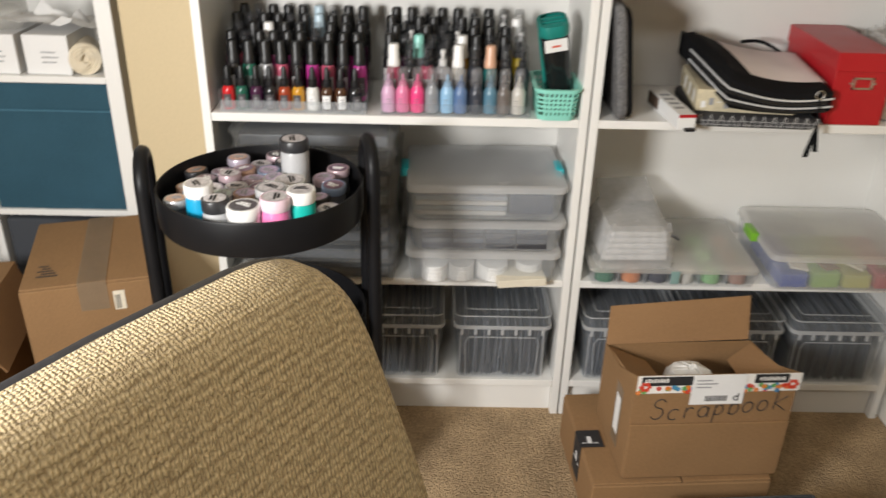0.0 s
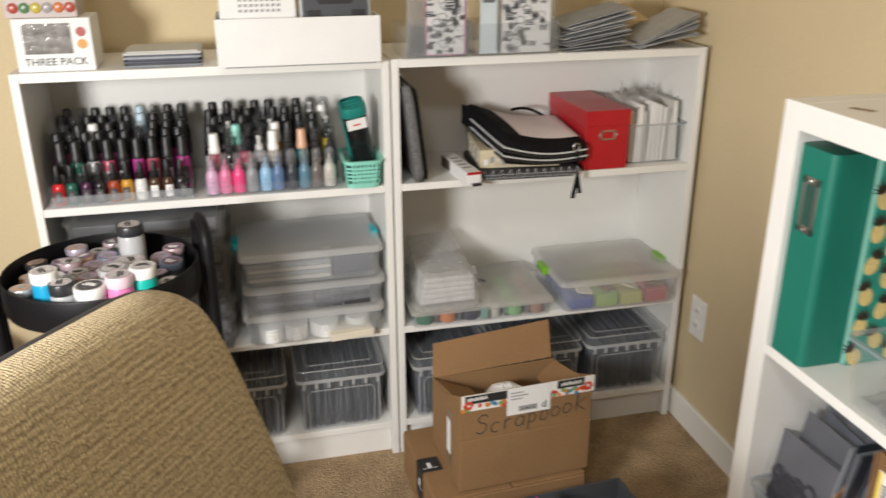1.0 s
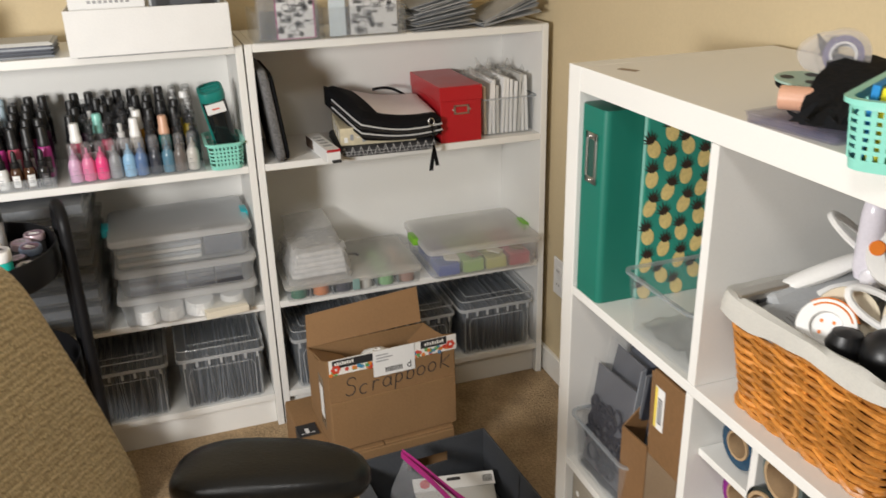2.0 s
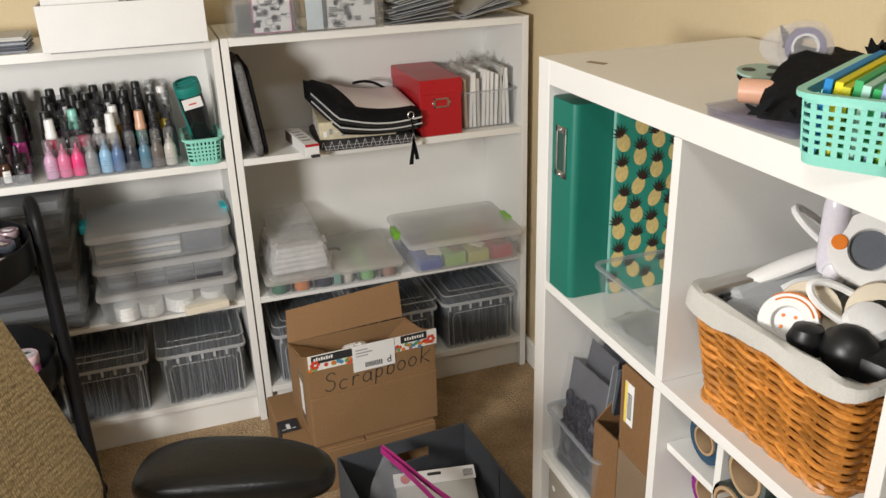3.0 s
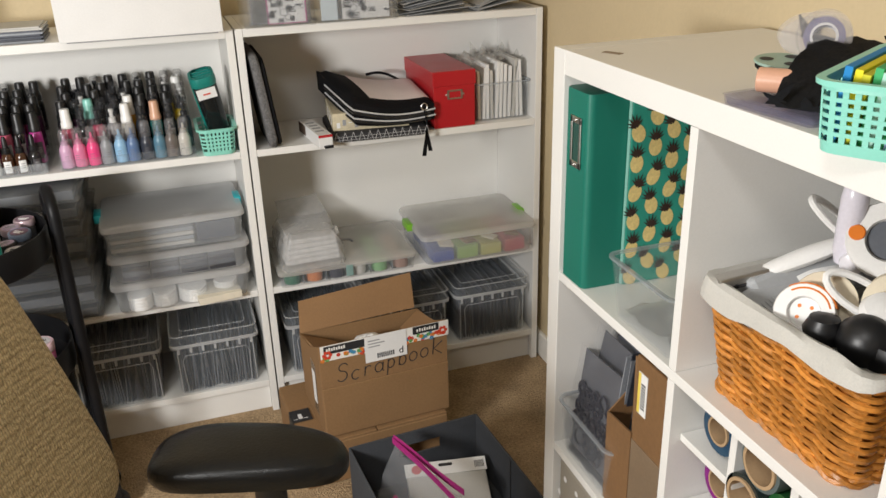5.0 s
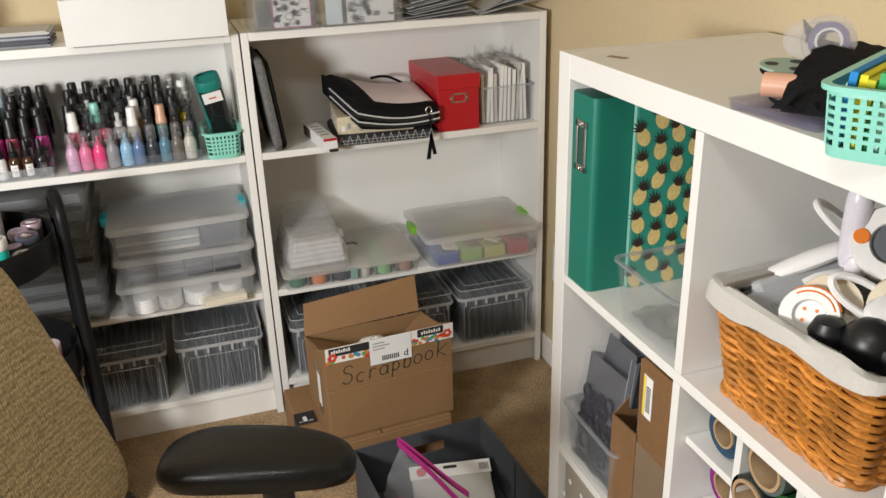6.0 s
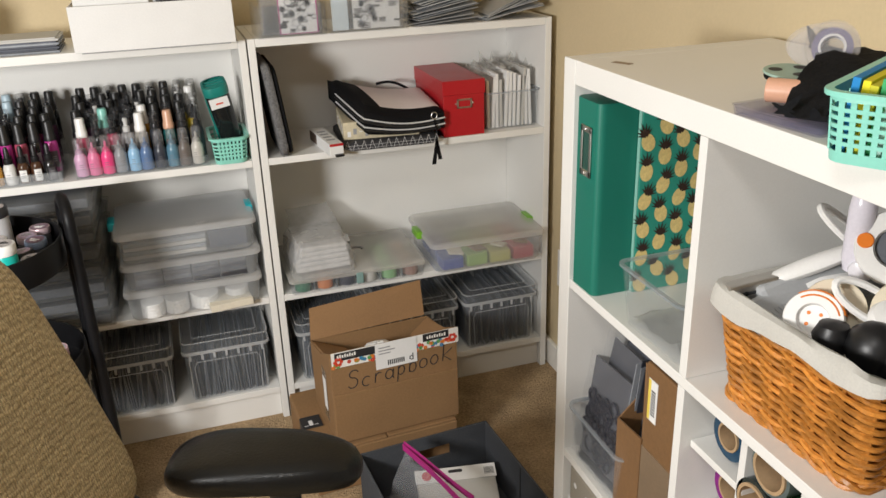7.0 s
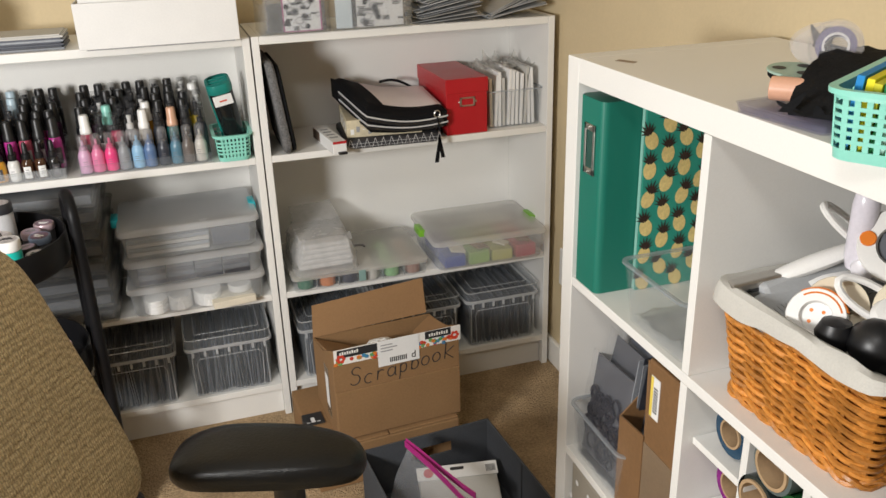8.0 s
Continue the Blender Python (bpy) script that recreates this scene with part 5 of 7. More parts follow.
part("tape", bm, mat("violet_tape", (0.11, 0.09, 0.20), 0.2, var=0.1), td, "violet tape roll", True)
bm = bmesh.new()
lathe(bm, [(0.0155, 0), (0.019, 0), (0.019, 0.026), (0.0155, 0.026)], 26, pose(0, 0, 0.006), cap0=False, cap1=False)
part("core", bm, mat("white_core", (0.7, 0.69, 0.68), 0.4), td, smooth=True)
bm = bmesh.new()
for z in (0.0, 0.037):
    ring_loft(bm, [[(0.037 * math.cos(a) + (0.026 if math.cos(a) < -0.4 else 0) * math.cos(a), 0.035 * math.sin(a), z + dz) for a in [2 * math.pi * k / 30 for k in range(30)]] for dz in (0, 0.0015)])
lathe(bm, [(0.036, 0.0), (0.0375, 0.0), (0.0375, 0.038), (0.036, 0.038)], 30, cap0=False, cap1=False)
part("case", bm, mat("clear_dispenser", (0.75, 0.74, 0.76), 0.08, clear=0.78, bump=0), td, "clear plastic case", True)
bm = bmesh.new()
box(bm, (-0.06, -0.022, 0), (0.06, 0.022, 0.028), 0.012)
tagged(part("glasses_case", bm, mat("dark_teal_plastic", (0.01, 0.06, 0.06), 0.3), smooth=True, m=pose(0.6310, -1.4160, KT + 0.0005, 0, 0, 30)), "dark teal rounded case behind the mint basket", "case")
bm = bmesh.new()
box(bm, (-0.016, -0.006, 0), (0.016, 0.006, 0.0006))
tagged(part("screw_cover", bm, mat("brown_screw_cap", (0.25, 0.18, 0.12), 0.5), m=pose(0.4670, -0.9590, KT + 0.0002, 0, 0, -65)), "small brown screw-hole cover on the shelf top", "screw cover")

# ---- top shelf of the right bookcase ----
lap = thing("laptop_sleeve", pose(0.052, -0.030, SH1 + 0.0005) @ pose(0, 0, 0, 0, -7, 0), "grey felt laptop sleeve standing against the side", "laptop sleeve")
FELTL = mat("light_grey_felt", (0.13, 0.128, 0.13), 0.95, var=0.6, scale=110, bump=0.5, bscale=260)
bm = bmesh.new()
ring_loft(bm, [[(x0 + 0.002 + dz, 0.135 + y * s, 0.118 + z * s) for y, z in rounded(0.255, 0.235, 0.03)] for x0, s, dz in ((0.001, 0.97, 0), (0.006, 1, 0), (0.016, 1, 0), (0.021, 0.97, 0))])
part("felt", bm, FELTL, lap, smooth=True)
bm = bmesh.new()
ring_loft(bm, [[(x0 + 0.0235, 0.145 + y * s, 0.113 + z * s) for y, z in rounded(0.255, 0.224, 0.03)] for x0, s in ((0.000, 0.97), (0.003, 1), (0.009, 1), (0.012, 0.97))])
part("back_side", bm, BLACKCLOTH, lap, "black padded side", True)

wb = thing("small_box", pose(0.170, -0.052, SH1 + 0.0005, 0, 0, 6), "long narrow white box with a red end strip", "small box")
box_part("carton", (0, 0, 0), (0.036, 0.185, 0.032), PAPER, wb, 0.001)
box_part("red_strip", (0.0, -0.0008, 0.026), (0.036, -0.0002, 0.0325), RED, wb, 0.0)
for k in range(4):
    box_part("print_bar", (0.006, 0.04 + 0.03 * k, 0.0322), (0.028, 0.052 + 0.03 * k, 0.0326), GREYINK, wb, 0.0)
box_part("foam_tab", (0.012, -0.012, 0.0), (0.034, -0.001, 0.006), BLACKPLASTIC, wb, 0.001)
box_part("label_patch", (-0.0008, 0.12, 0.004), (-0.0002, 0.183, 0.03), mat("brown_box_print", (0.12, 0.08, 0.06), 0.6), wb, 0.0)

PLAID = mat("dark_plaid_cloth", (0.03, 0.03, 0.034), 0.85, var=0.3, bump=0.3, bscale=400)
pl = thing("plaid_pouch", pose(0.345, 0.085, SH1 + 0.0005, 0, 0, -3), "flat black and white plaid pouch under the bag", "pouch")
bm = bmesh.new()
ring_loft(bm, [[(x * s, y * s, z) for x, y in rounded(0.250, 0.235, 0.02)] for s, z in ((0.96, 0), (1, 0.005), (1, 0.016), (0.96, 0.021))])
part("body", bm, PLAID, pl, smooth=True)
WHITETHREAD = mat("white_thread", (0.55, 0.55, 0.55), 0.8)
PLAIDTHREAD = mat("grey_plaid_thread", (0.42, 0.42, 0.42), 0.85)
for k in range(12):
    for s in (1, -1):
        bm = bmesh.new()
        x = -0.118 + 0.0215 * k
        box(bm, (-0.0006, -0.1182, 0.0), (0.0006, -0.1177, 0.022))
        part("plaid_line", bm, PLAIDTHREAD, pl, m=pose(x, 0, 0) @ Matrix.Shear("XY", 4, (0, 0)) @ Matrix(((1, 0, s * 0.8, -s * 0.009), (0, 1, 0, 0), (0, 0, 1, 0), (0, 0, 0, 1))))
for k in range(2):
    box_part("plaid_line", (-0.12, -0.1184, 0.006 + 0.008 * k), (0.12, -0.1179, 0.0068 + 0.008 * k), PLAIDTHREAD, pl, 0.0)
CREAM = mat("cream_printed_board", (0.56, 0.49, 0.34), 0.6, var=0.2, scale=35)
kb = thing("kit_box", pose(0.330, 0.100, SH1 + 0.0218, 0, 0, -6), "cream printed craft box under the black bag", "craft box")
box_part("carton", (-0.100, -0.098, 0), (0.100, 0.10, 0.046), CREAM, kb, 0.002)
for k in range(12):
    box_part("print_bar", (-0.09 + 0.0155 * k, -0.0988, 0.008 + 0.006 * (k % 3)), (-0.09 + 0.0155 * k + 0.009, -0.0983, 0.022 + 0.007 * (k % 2)), GREYINK if k % 2 else PAPER, kb, 0.0)
for k in range(6):
    box_part("print_bar", (-0.1008, -0.07 + 0.026 * k, 0.010), (-0.1003, -0.055 + 0.026 * k, 0.036), mat("tan_print", (0.25, 0.20, 0.12), 0.6) if k % 2 else PAPER, kb, 0.0)


def zip_case():
    """Slumped black pouch: thick and raised at its rear left corner, thin at the front right."""
    t = thing("zip_case", pose(0, 0, 0), "black zipped tool case with pale top and tassel", "zip case")
    top, mid, bot, n = [], [], [], 14

    def place(u, v, w):
        # u along the front, v to the back, w up through the thickness
        def four(lf, rf, lb, rb):
            return lf * (1 - u) * (1 - v) + rf * u * (1 - v) + lb * (1 - u) * v + rb * u * v

        x = four(0.268, 0.486, 0.222, 0.486)
        y = four(-0.028, -0.020, 0.200, 0.200)
        base = four(0.802, 0.794, 0.850, 0.822) - 0.008 * math.sin(math.pi * u)
        thick = four(0.078, 0.058, 0.074, 0.050) - 0.010 * math.sin(math.pi * u)
        edge = min(u, 1 - u, v, 1 - v)
        r = 1 - max(0, 1 - edge / 0.07) ** 2 * 0.32
        return Vector((x, y, base + thick * (0.5 + (w - 0.5) * r)))

    def sheet(w, bulge):
        return [[place(i / n, j / n, w) + Vector((0, 0, bulge * math.sin(math.pi * i / n) * math.sin(math.pi * j / n))) for j in range(n + 1)] for i in range(n + 1)]

    bm = bmesh.new()
    grids = [[[bm.verts.new(p) for p in col] for col in sheet(w, b)] for w, b in ((0, -0.0), (1, 0.008))]
    for g in grids:
        for i in range(n):
            for j in range(n):
                bm.faces.new((g[i][j], g[i + 1][j], g[i + 1][j + 1], g[i][j + 1]))
    edge = [(i, 0) for i in range(n)] + [(n, j) for j in range(n)] + [(i, n) for i in range(n, 0, -1)] + [(0, j) for j in range(n, 0, -1)]
    for a, b in zip(edge, edge[1:] + edge[:1]):
        bm.faces.new((grids[0][a[0]][a[1]], grids[0][b[0]][b[1]], grids[1][b[0]][b[1]], grids[1][a[0]][a[1]]))
    part("body", bm, BLACKCLOTH, t, smooth=True)
    bm = bmesh.new()
    g = [[bm.verts.new(place(0.26 + 0.72 * i / n, 0.14 + 0.82 * j / n, 1) + Vector((0, 0, 0.0015 + 0.008 * math.sin(math.pi * (0.26 + 0.72 * i / n)) * math.sin(math.pi * (0.14 + 0.82 * j / n))))) for j in range(n + 1)] for i in range(n + 1)]
    for i in range(n):
        for j in range(n):
            bm.faces.new((g[i][j], g[i + 1][j], g[i + 1][j + 1], g[i][j + 1]))
    part("top_panel", bm, mat("pale_pink_cloth", (0.74, 0.67, 0.66), 0.85, var=0.08, scale=14, bump=0.3, bscale=350), t, "pale pinkish white top panel", True)
    for w in (0.25, 0.66):
        bm = bmesh.new()
        pts = [place(0, v / 8, w) + Vector((-0.0025, 0, 0)) for v in range(6, 0, -1)] + [place(u / 16, 0, w) + Vector((0, -0.0025, 0)) for u in range(0, 17)] + [place(1, v / 6, w) + Vector((0.0025, 0, 0)) for v in range(1, 7)]
        tube(bm, pts, 0.0022, 6)
        part("piping", bm, WHITETHREAD, t, "white zipper piping", True)
        bm = bmesh.new()
        tube(bm, [p + Vector((0, -0.002, -0.007)) for p in pts[:22]], 0.0035, 6)
        part("zipper", bm, BLACKPLASTIC, t, smooth=True)
    bm = bmesh.new()
    tube(bm, [Vector((0.456, -0.027, 0.838)) + Vector((0.008 * math.cos(a), 0, 0.009 * math.sin(a))) for a in [2 * math.pi * k / 14 for k in range(14)]], 0.0012, 6, closed=True)
    part("ring", bm, STEEL, t, "steel zipper ring", True)
    bm = bmesh.new()
    tube(bm, [(0.456, -0.028, 0.829), (0.459, -0.034, 0.80), (0.457, -0.040, 0.775)], 0.0022, 6)
    part("cord", bm, BLACKCLOTH, t, smooth=True)
    for s in (-1, 1):
        bm = bmesh.new()
        ring_loft(bm, [[(0.457 + s * q * 0.004 - w, -0.041, z), (0.457 + s * q * 0.004 + w, -0.041, z), (0.457 + s * q * 0.004 + w, -0.0395, z), (0.457 + s * q * 0.004 - w, -0.0395, z)] for q, w, z in ((0, 0.003, 0.776), (0.8, 0.0045, 0.752), (2.0, 0.0055, 0.722), (2.4, 0.0055, 0.716 + 0.006 * s))])
        part("ribbon", bm, BLACKCLOTH, t, "black ribbon tail")


zip_case()
bm = bmesh.new()
pts = [Vector((0.36 + 0.09 * f, 0.205 - 0.01 * f, 0.888 + 0.012 * math.sin(math.pi * f) - 0.02 * f)) for f in [k / 10 for k in range(11)]]
tube(bm, pts, 0.004, 6)
tagged(part("strap", bm, BLACKCLOTH, smooth=True), "black carrying strap lying behind the case", "strap")

rb = thing("photo_box", pose(0.490, 0.002, SH1 + 0.0005), "red lidded paperboard storage box with steel label frame", "storage box")
box_part("body", (0.0025, 0.0025, 0), (0.1185, 0.262, 0.145), RED, rb, 0.0015)
box_part("lid", (0, 0, 0.112), (0.121, 0.265, 0.151), RED, rb, 0.0018, "fitted red lid")
bm = bmesh.new()
for lo, hi in (((0.040, 0.076), (0.083, 0.080)), ((0.040, 0.097), (0.083, 0.101)), ((0.040, 0.076), (0.045, 0.101)), ((0.078, 0.076), (0.083, 0.101))):
    box(bm, (lo[0], -0.0008, lo[1]), (hi[0], 0.0022, hi[1]), 0.0005, 1)
lf = part("label_frame", bm, STEEL, rb, "steel label frame")
for x in (0.0375, 0.0855):
    bm = bmesh.new()
    bmesh.ops.create_uvsphere(bm, u_segments=10, v_segments=6, radius=0.0028, matrix=Matrix.Translation((x, 0.001, 0.0885)))
    part("rivet", bm, STEEL, lf, smooth=True)

tub_thing("clear_bin", pose(0.700, 0.140, SH1 + 0.0005), [(0.148, 0.225, 0.008, 0), (0.158, 0.238, 0.010, 0.105)], 0.0022, CLEAR, "clear plastic bin of white card packs", "plastic bin", rim=0.003)
for k in range(11):
    x = 0.634 + 0.0125 * k
    h = 0.150 + rj.uniform(-0.02, 0.012)
    c = box_part("card_pack", (-0.0042, -0.10, 0), (0.0042, 0.08 + rj.uniform(-0.04, 0.02), h), [PAPERWARM, PAPER, PAPER, GREYSHEET, PAPER, PAPER, PAPER, PAPER, GREYSHEET, PAPER, PAPER][k], None, 0.001)
    c.matrix_basis = pose(x, 0.137, SH1 + 0.003, 0, rj.uniform(-3, 3), 0)
    tagged(c, "pack of pale blank cards standing in the clear bin", "card pack", "card packs in the clear bin")
for k, (x, rot) in enumerate(((0.655, -12), (0.70, 6), (0.755, 10))):
    bm = bmesh.new()
    crumple(bm, 0.10, 0.17, 0.05, 4.1 + k)
    tagged(part("plastic_sleeve", bm, FILM, smooth=True, m=pose(x, 0.155, SH1 + 0.135, 0, rot, 0)), "crinkled clear sleeves over the card packs", "plastic sleeve")


# ---- clear lidded boxes and bins ----
def latch_box(m, w, d, h, label, latch, group="", cover=None):
    t = thing("latch_box", m, label, "plastic box", group)
    bm = bmesh.new()
    tub(bm, [(w * 0.90, d * 0.90, 0.02, 0.0), (w * 0.93, d * 0.93, 0.022, 0.005), (w * 0.97, d * 0.97, 0.022, h - 0.014)], 0.0022)
    part("tray", bm, FROST, t, smooth=True)
    bm = bmesh.new()
    ring_loft(bm, [[(x, y, z) for x, y in rounded(w * s, d * s, 0.022)] for s, z in ((0.985, h - 0.016), (1.0, h - 0.015), (1.0, h - 0.006), (0.985, h - 0.002), (0.93, h), (0.90, h - 0.003), (0.5, h - 0.003))])
    part("lid", bm, cover or FROSTLID, t, "frosted clear lid", True)
    if latch:
        for s in (1, -1):
            bm = bmesh.new()
            box(bm, (s * w * 0.5 - 0.014, -0.030, h - 0.020), (s * w * 0.5 + 0.004, 0.030, h + 0.0015), 0.003)
            part("latch", bm, latch, t, "coloured plastic side latch", True)
    return t


GREYSLATE = mat("slate_card", (0.26, 0.28, 0.31), 0.7, var=0.08)
CASELID = mat("warm_clear_lid", (0.88, 0.86, 0.82), 0.16, var=0.08, clear=0.54, bump=0.02)
AQUA = mat("aqua_plastic", (0.02, 0.42, 0.48), 0.35)
LIME = mat("lime_plastic", (0.17, 0.42, 0.03), 0.35)
zs = SH2 + 0.0008
hts = (0.083, 0.073, 0.083)
for k, hh in enumerate(hts):
    latch_box(pose(-0.207 + 0.004 * (k % 2), 0.102, zs, 0, 0, 0.6 * k), 0.348, 0.262, hh, ("frosted flat box of paper discs, lowest of three", "frosted flat box of grey card packs in a stack", "frosted flat box with aqua latches atop the stack")[k], AQUA if k == 2 else None, "stacked frosted boxes on the shelf")
    if k == 0:
        for q, (x, y) in enumerate(((-0.315, -0.005), (-0.255, 0.0), (-0.185, 0.005), (-0.10, 0.01))):
            for s in range(4 if q < 3 else 2):
                bm = bmesh.new()
                cyl(bm, 0.030 + 0.006 * (q == 2), 0.009, 24)
                tagged(part("paper_disc", bm, PAPER, smooth=True, m=pose(x, y + 0.01, zs + 0.0045 + 0.0105 * s + (0.02 if q == 3 else 0), 3 * s, 6 if q == 2 else 0, 0)), "thick white paper disc stacked in the frosted box", "paper disc", "paper discs in the frosted box")
        tagged(box_part("card_block", (-0.055, -0.05, 0), (0.055, 0.05, 0.018), PAPERWARM, None, 0.001, m=pose(-0.125, 0.01, zs + 0.004, 0, 0, 8)), "short stack of cream cards in the frosted box", "card stack")
    if k == 1:
        for q in range(4):
            for s in range(4):
                tagged(box_part("card_pack", (-0.0335, -0.06, 0), (0.0335, 0.06, 0.0115), BINGREY if s % 2 else BINSLEEVE, None, 0.001, m=pose(-0.312 + 0.070 * q, 0.04, zs + 0.006 + 0.0125 * s)), "grey pack of cards stacked inside the frosted box", "card pack", "card packs in the frosted box")
    if k == 2:
        tagged(box_part("dark_pack", (-0.048, -0.08, 0), (0.048, 0.08, 0.048), mat("slate_blue_pack", (0.05, 0.06, 0.09), 0.5), None, 0.003, m=pose(-0.105, 0.085, zs + 0.006)), "dark slate pack inside the frosted box", "pack")
        for s in range(4):
            tagged(box_part("paper_stack", (-0.10, -0.09, 0), (0.10, 0.09, 0.0095), GREYSLATE if s % 2 else GREYSHEET, None, 0.001, m=pose(-0.262, 0.085, zs + 0.006 + 0.0115 * s, 0, 0, 0.5 * s)), "grey-white paper stack inside the frosted box", "paper stack", "paper stacks in the frosted box")
    zs += hh + 0.0008

DIMCLEAR = mat("smoky_clear_plastic", (0.42, 0.43, 0.43), 0.15, var=0.1, clear=0.80, bump=0)
for k in range(8):
    z = SH2 + 0.0008 + 0.0445 * k
    ft = thing("slim_tray", pose(-0.575 + 0.003 * (k % 3), 0.110, z), "slim clear plastic tray in a tall stack", "plastic tray", "stacked slim trays on the shelf")
    bm = bmesh.new()
    tub(bm, [(0.335, 0.25, 0.010, 0), (0.345, 0.26, 0.012, 0.034)], 0.002)
    part("tray", bm, DIMCLEAR, ft, smooth=True)
    bm = bmesh.new()
    ring_loft(bm, [[(x, y, zz) for x, y in rounded(0.352 * s, 0.268 * s, 0.012)] for s, zz in ((0.99, 0.034), (1, 0.036), (1, 0.042), (0.98, 0.0435))])
    part("lid", bm, DIMCLEAR, ft, smooth=True)
    tagged(box_part("sheet_pack", (-0.155, -0.11, 0.003), (0.155, 0.11, 0.026), BINGREY, None, 0.002, m=pose(-0.575, 0.11, z)), "pale grey sheet pack inside a slim tray", "sheet pack", "sheet packs in the slim trays")


def file_bin(x0, x1, label, seed, dark=0.5):
    w, d, h = x1 - x0, 0.262, 0.182
    cx = (x0 + x1) / 2
    t = thing("file_bin", pose(cx, 0.128, BASE + 0.0006), label, "plastic bin", "clear bins on the bottom shelves")
    bm = bmesh.new()
    tub(bm, [(w * 0.88, d * 0.90, 0.014, 0), (w * 0.90, d * 0.92, 0.016, 0.006), (w * 0.965, d * 0.97, 0.018, h - 0.034)], 0.0022)
    part("tub", bm, BINCLEAR, t, smooth=True)
    bm = bmesh.new()
    ring_loft(bm, [[(x, y, z) for x, y in rounded(w * s, d * s, 0.018)] for s, z in ((0.965, h - 0.036), (1.0, h - 0.036), (1.0, h - 0.029), (0.985, h - 0.027), (0.965, h - 0.036))], cap0=False, cap1=False)
    part("rim", bm, BINEDGE, t, "thick clear rim", True)
    bm = bmesh.new()
    ring_loft(bm, [[(x, y, z) for x, y in rounded(w * s, d * s, 0.018)] for s, z in ((0.982, h - 0.027), (0.976, h - 0.003), (0.972, h - 0.003), (0.978, h - 0.027))], cap0=False, cap1=False)
    part("collar", bm, BINCLEAR, t, "clear lid collar", True)
    bm = bmesh.new()
    tube(bm, [(x, y, h - 0.002) for x, y in rounded(w * 0.974, d * 0.974, 0.018)], 0.0016, 5, closed=True)
    part("lid_edge", bm, BINEDGE, t, smooth=True)
    bm = bmesh.new()
    tube(bm, [(x, y, h - 0.0006) for x, y in rounded(w * 0.74, d * 0.74, 0.010)], 0.0011, 5, closed=True)
    part("lid_inset", bm, BINEDGE, t, smooth=True)
    bm = bmesh.new()
    ring_loft(bm, [[(x, y, z) for x, y in rounded(w * 0.95, d * 0.95, 0.016)] for z in (h - 0.003, h - 0.0012)])
    part("lid", bm, BINCLEAR, t, "thin clear lid", True)
    for k in range(7):
        u = (k / 6 - 0.5) * w * 0.82
        box_part("rib", (u - 0.0035, -d * 0.5 - 0.0004, h - 0.052), (u + 0.0035, -d * 0.5 + 0.004, h - 0.037), BINEDGE, t, 0.001)
    for s in (1, -1):
        box_part("edge_rib", (s * w * 0.425 - 0.0012, -d * 0.475, 0.01), (s * w * 0.425 + 0.0012, -d * 0.47, h - 0.05), BINEDGE, t, 0.0)
    bm = bmesh.new()
    tube(bm, [(s * w * a, -d * 0.487, z) for s, a, z in ((-1, 0.36, 0.012), (-1, 0.375, h - 0.075), (-1, 0.34, h - 0.060), (1, 0.34, h - 0.060), (1, 0.375, h - 0.075), (1, 0.36, 0.012))], 0.0012, 5)
    part("moulding", bm, BINEDGE, t, smooth=True)
    rb = random.Random(seed)
    n = 30
    for k in range(n):
        u = (k / (n - 1) - 0.5) * w * 0.82
        hh = h - 0.030 - rb.uniform(0, 0.025)
        s = box_part("stamp_sleeve", (-0.0016, -0.105, 0), (0.0016, 0.105, hh), BINSLEEVE if rb.random() < 0.30 + dark * 0.6 else BINGREY, None, 0.0)
        s.matrix_basis = pose(cx + u, 0.128 + rb.uniform(-0.008, 0.004), BASE + 0.004, 0, rb.uniform(-5, 5), rb.uniform(-2, 2))
        tagged(s, "filed sleeve standing packed in a clear bin", "sleeve", "sleeves in the clear bins")


file_bin(-0.775, -0.545, "clear bin of dark sleeves behind the cart", 11, 0.8)
file_bin(-0.520, -0.288, "clear lidded bin filled with dark sleeves", 12, 0.85)
file_bin(-0.268, -0.034, "clear lidded bin filled with grey sleeves", 13, 0.45)
file_bin(0.040, 0.274, "clear lidded bin behind the open cardboard box", 14, 0.5)
file_bin(0.288, 0.522, "clear lidded bin of stamps near the box", 15, 0.5)
file_bin(0.536, 0.772, "clear lidded bin of pale sleeves at the end", 16, 0.3)

# middle shelf of the right bookcase
gl = latch_box(pose(0.609, 0.100, SH2 + 0.0006, 0, 0, -1), 0.345, 0.275, 0.092, "frosted box with lime latches, full of ink pads", LIME, "", CASELID)
for k, (c, n) in enumerate((((0.02, 0.05, 0.30), "blue"), ((0.30, 0.45, 0.12), "green"), ((0.50, 0.48, 0.15), "olive yellow"), ((0.50, 0.10, 0.12), "red"))):
    for r in range(3):
        tagged(box_part("ink_pad", (-0.031, -0.03, 0), (0.031, 0.03, 0.032 + 0.004 * ((k + r) % 2)), mat(f"ink_{k}_{r}", tuple(q * (1 if r == 0 else 0.8) for q in c), 0.6, var=0.15), None, 0.002, m=pose(0.500 + 0.072 * k, 0.010 + 0.07 * r, SH2 + 0.006, 0, 0, 3 * (k % 2))), f"small {n} ink pad box inside the frosted box", "ink pad", "ink pads in the frosted box")
    tagged(box_part("craft_tag", (-0.022, -0.02, 0), (0.022, 0.02, 0.006), CARD if k % 2 else PAPERWARM, None, 0.001, m=pose(0.515 + 0.068 * k, 0.015, SH2 + 0.044, 8, 10, 25 * k)), "folded craft tag resting on the ink pads", "tag", "tags in the frosted box")
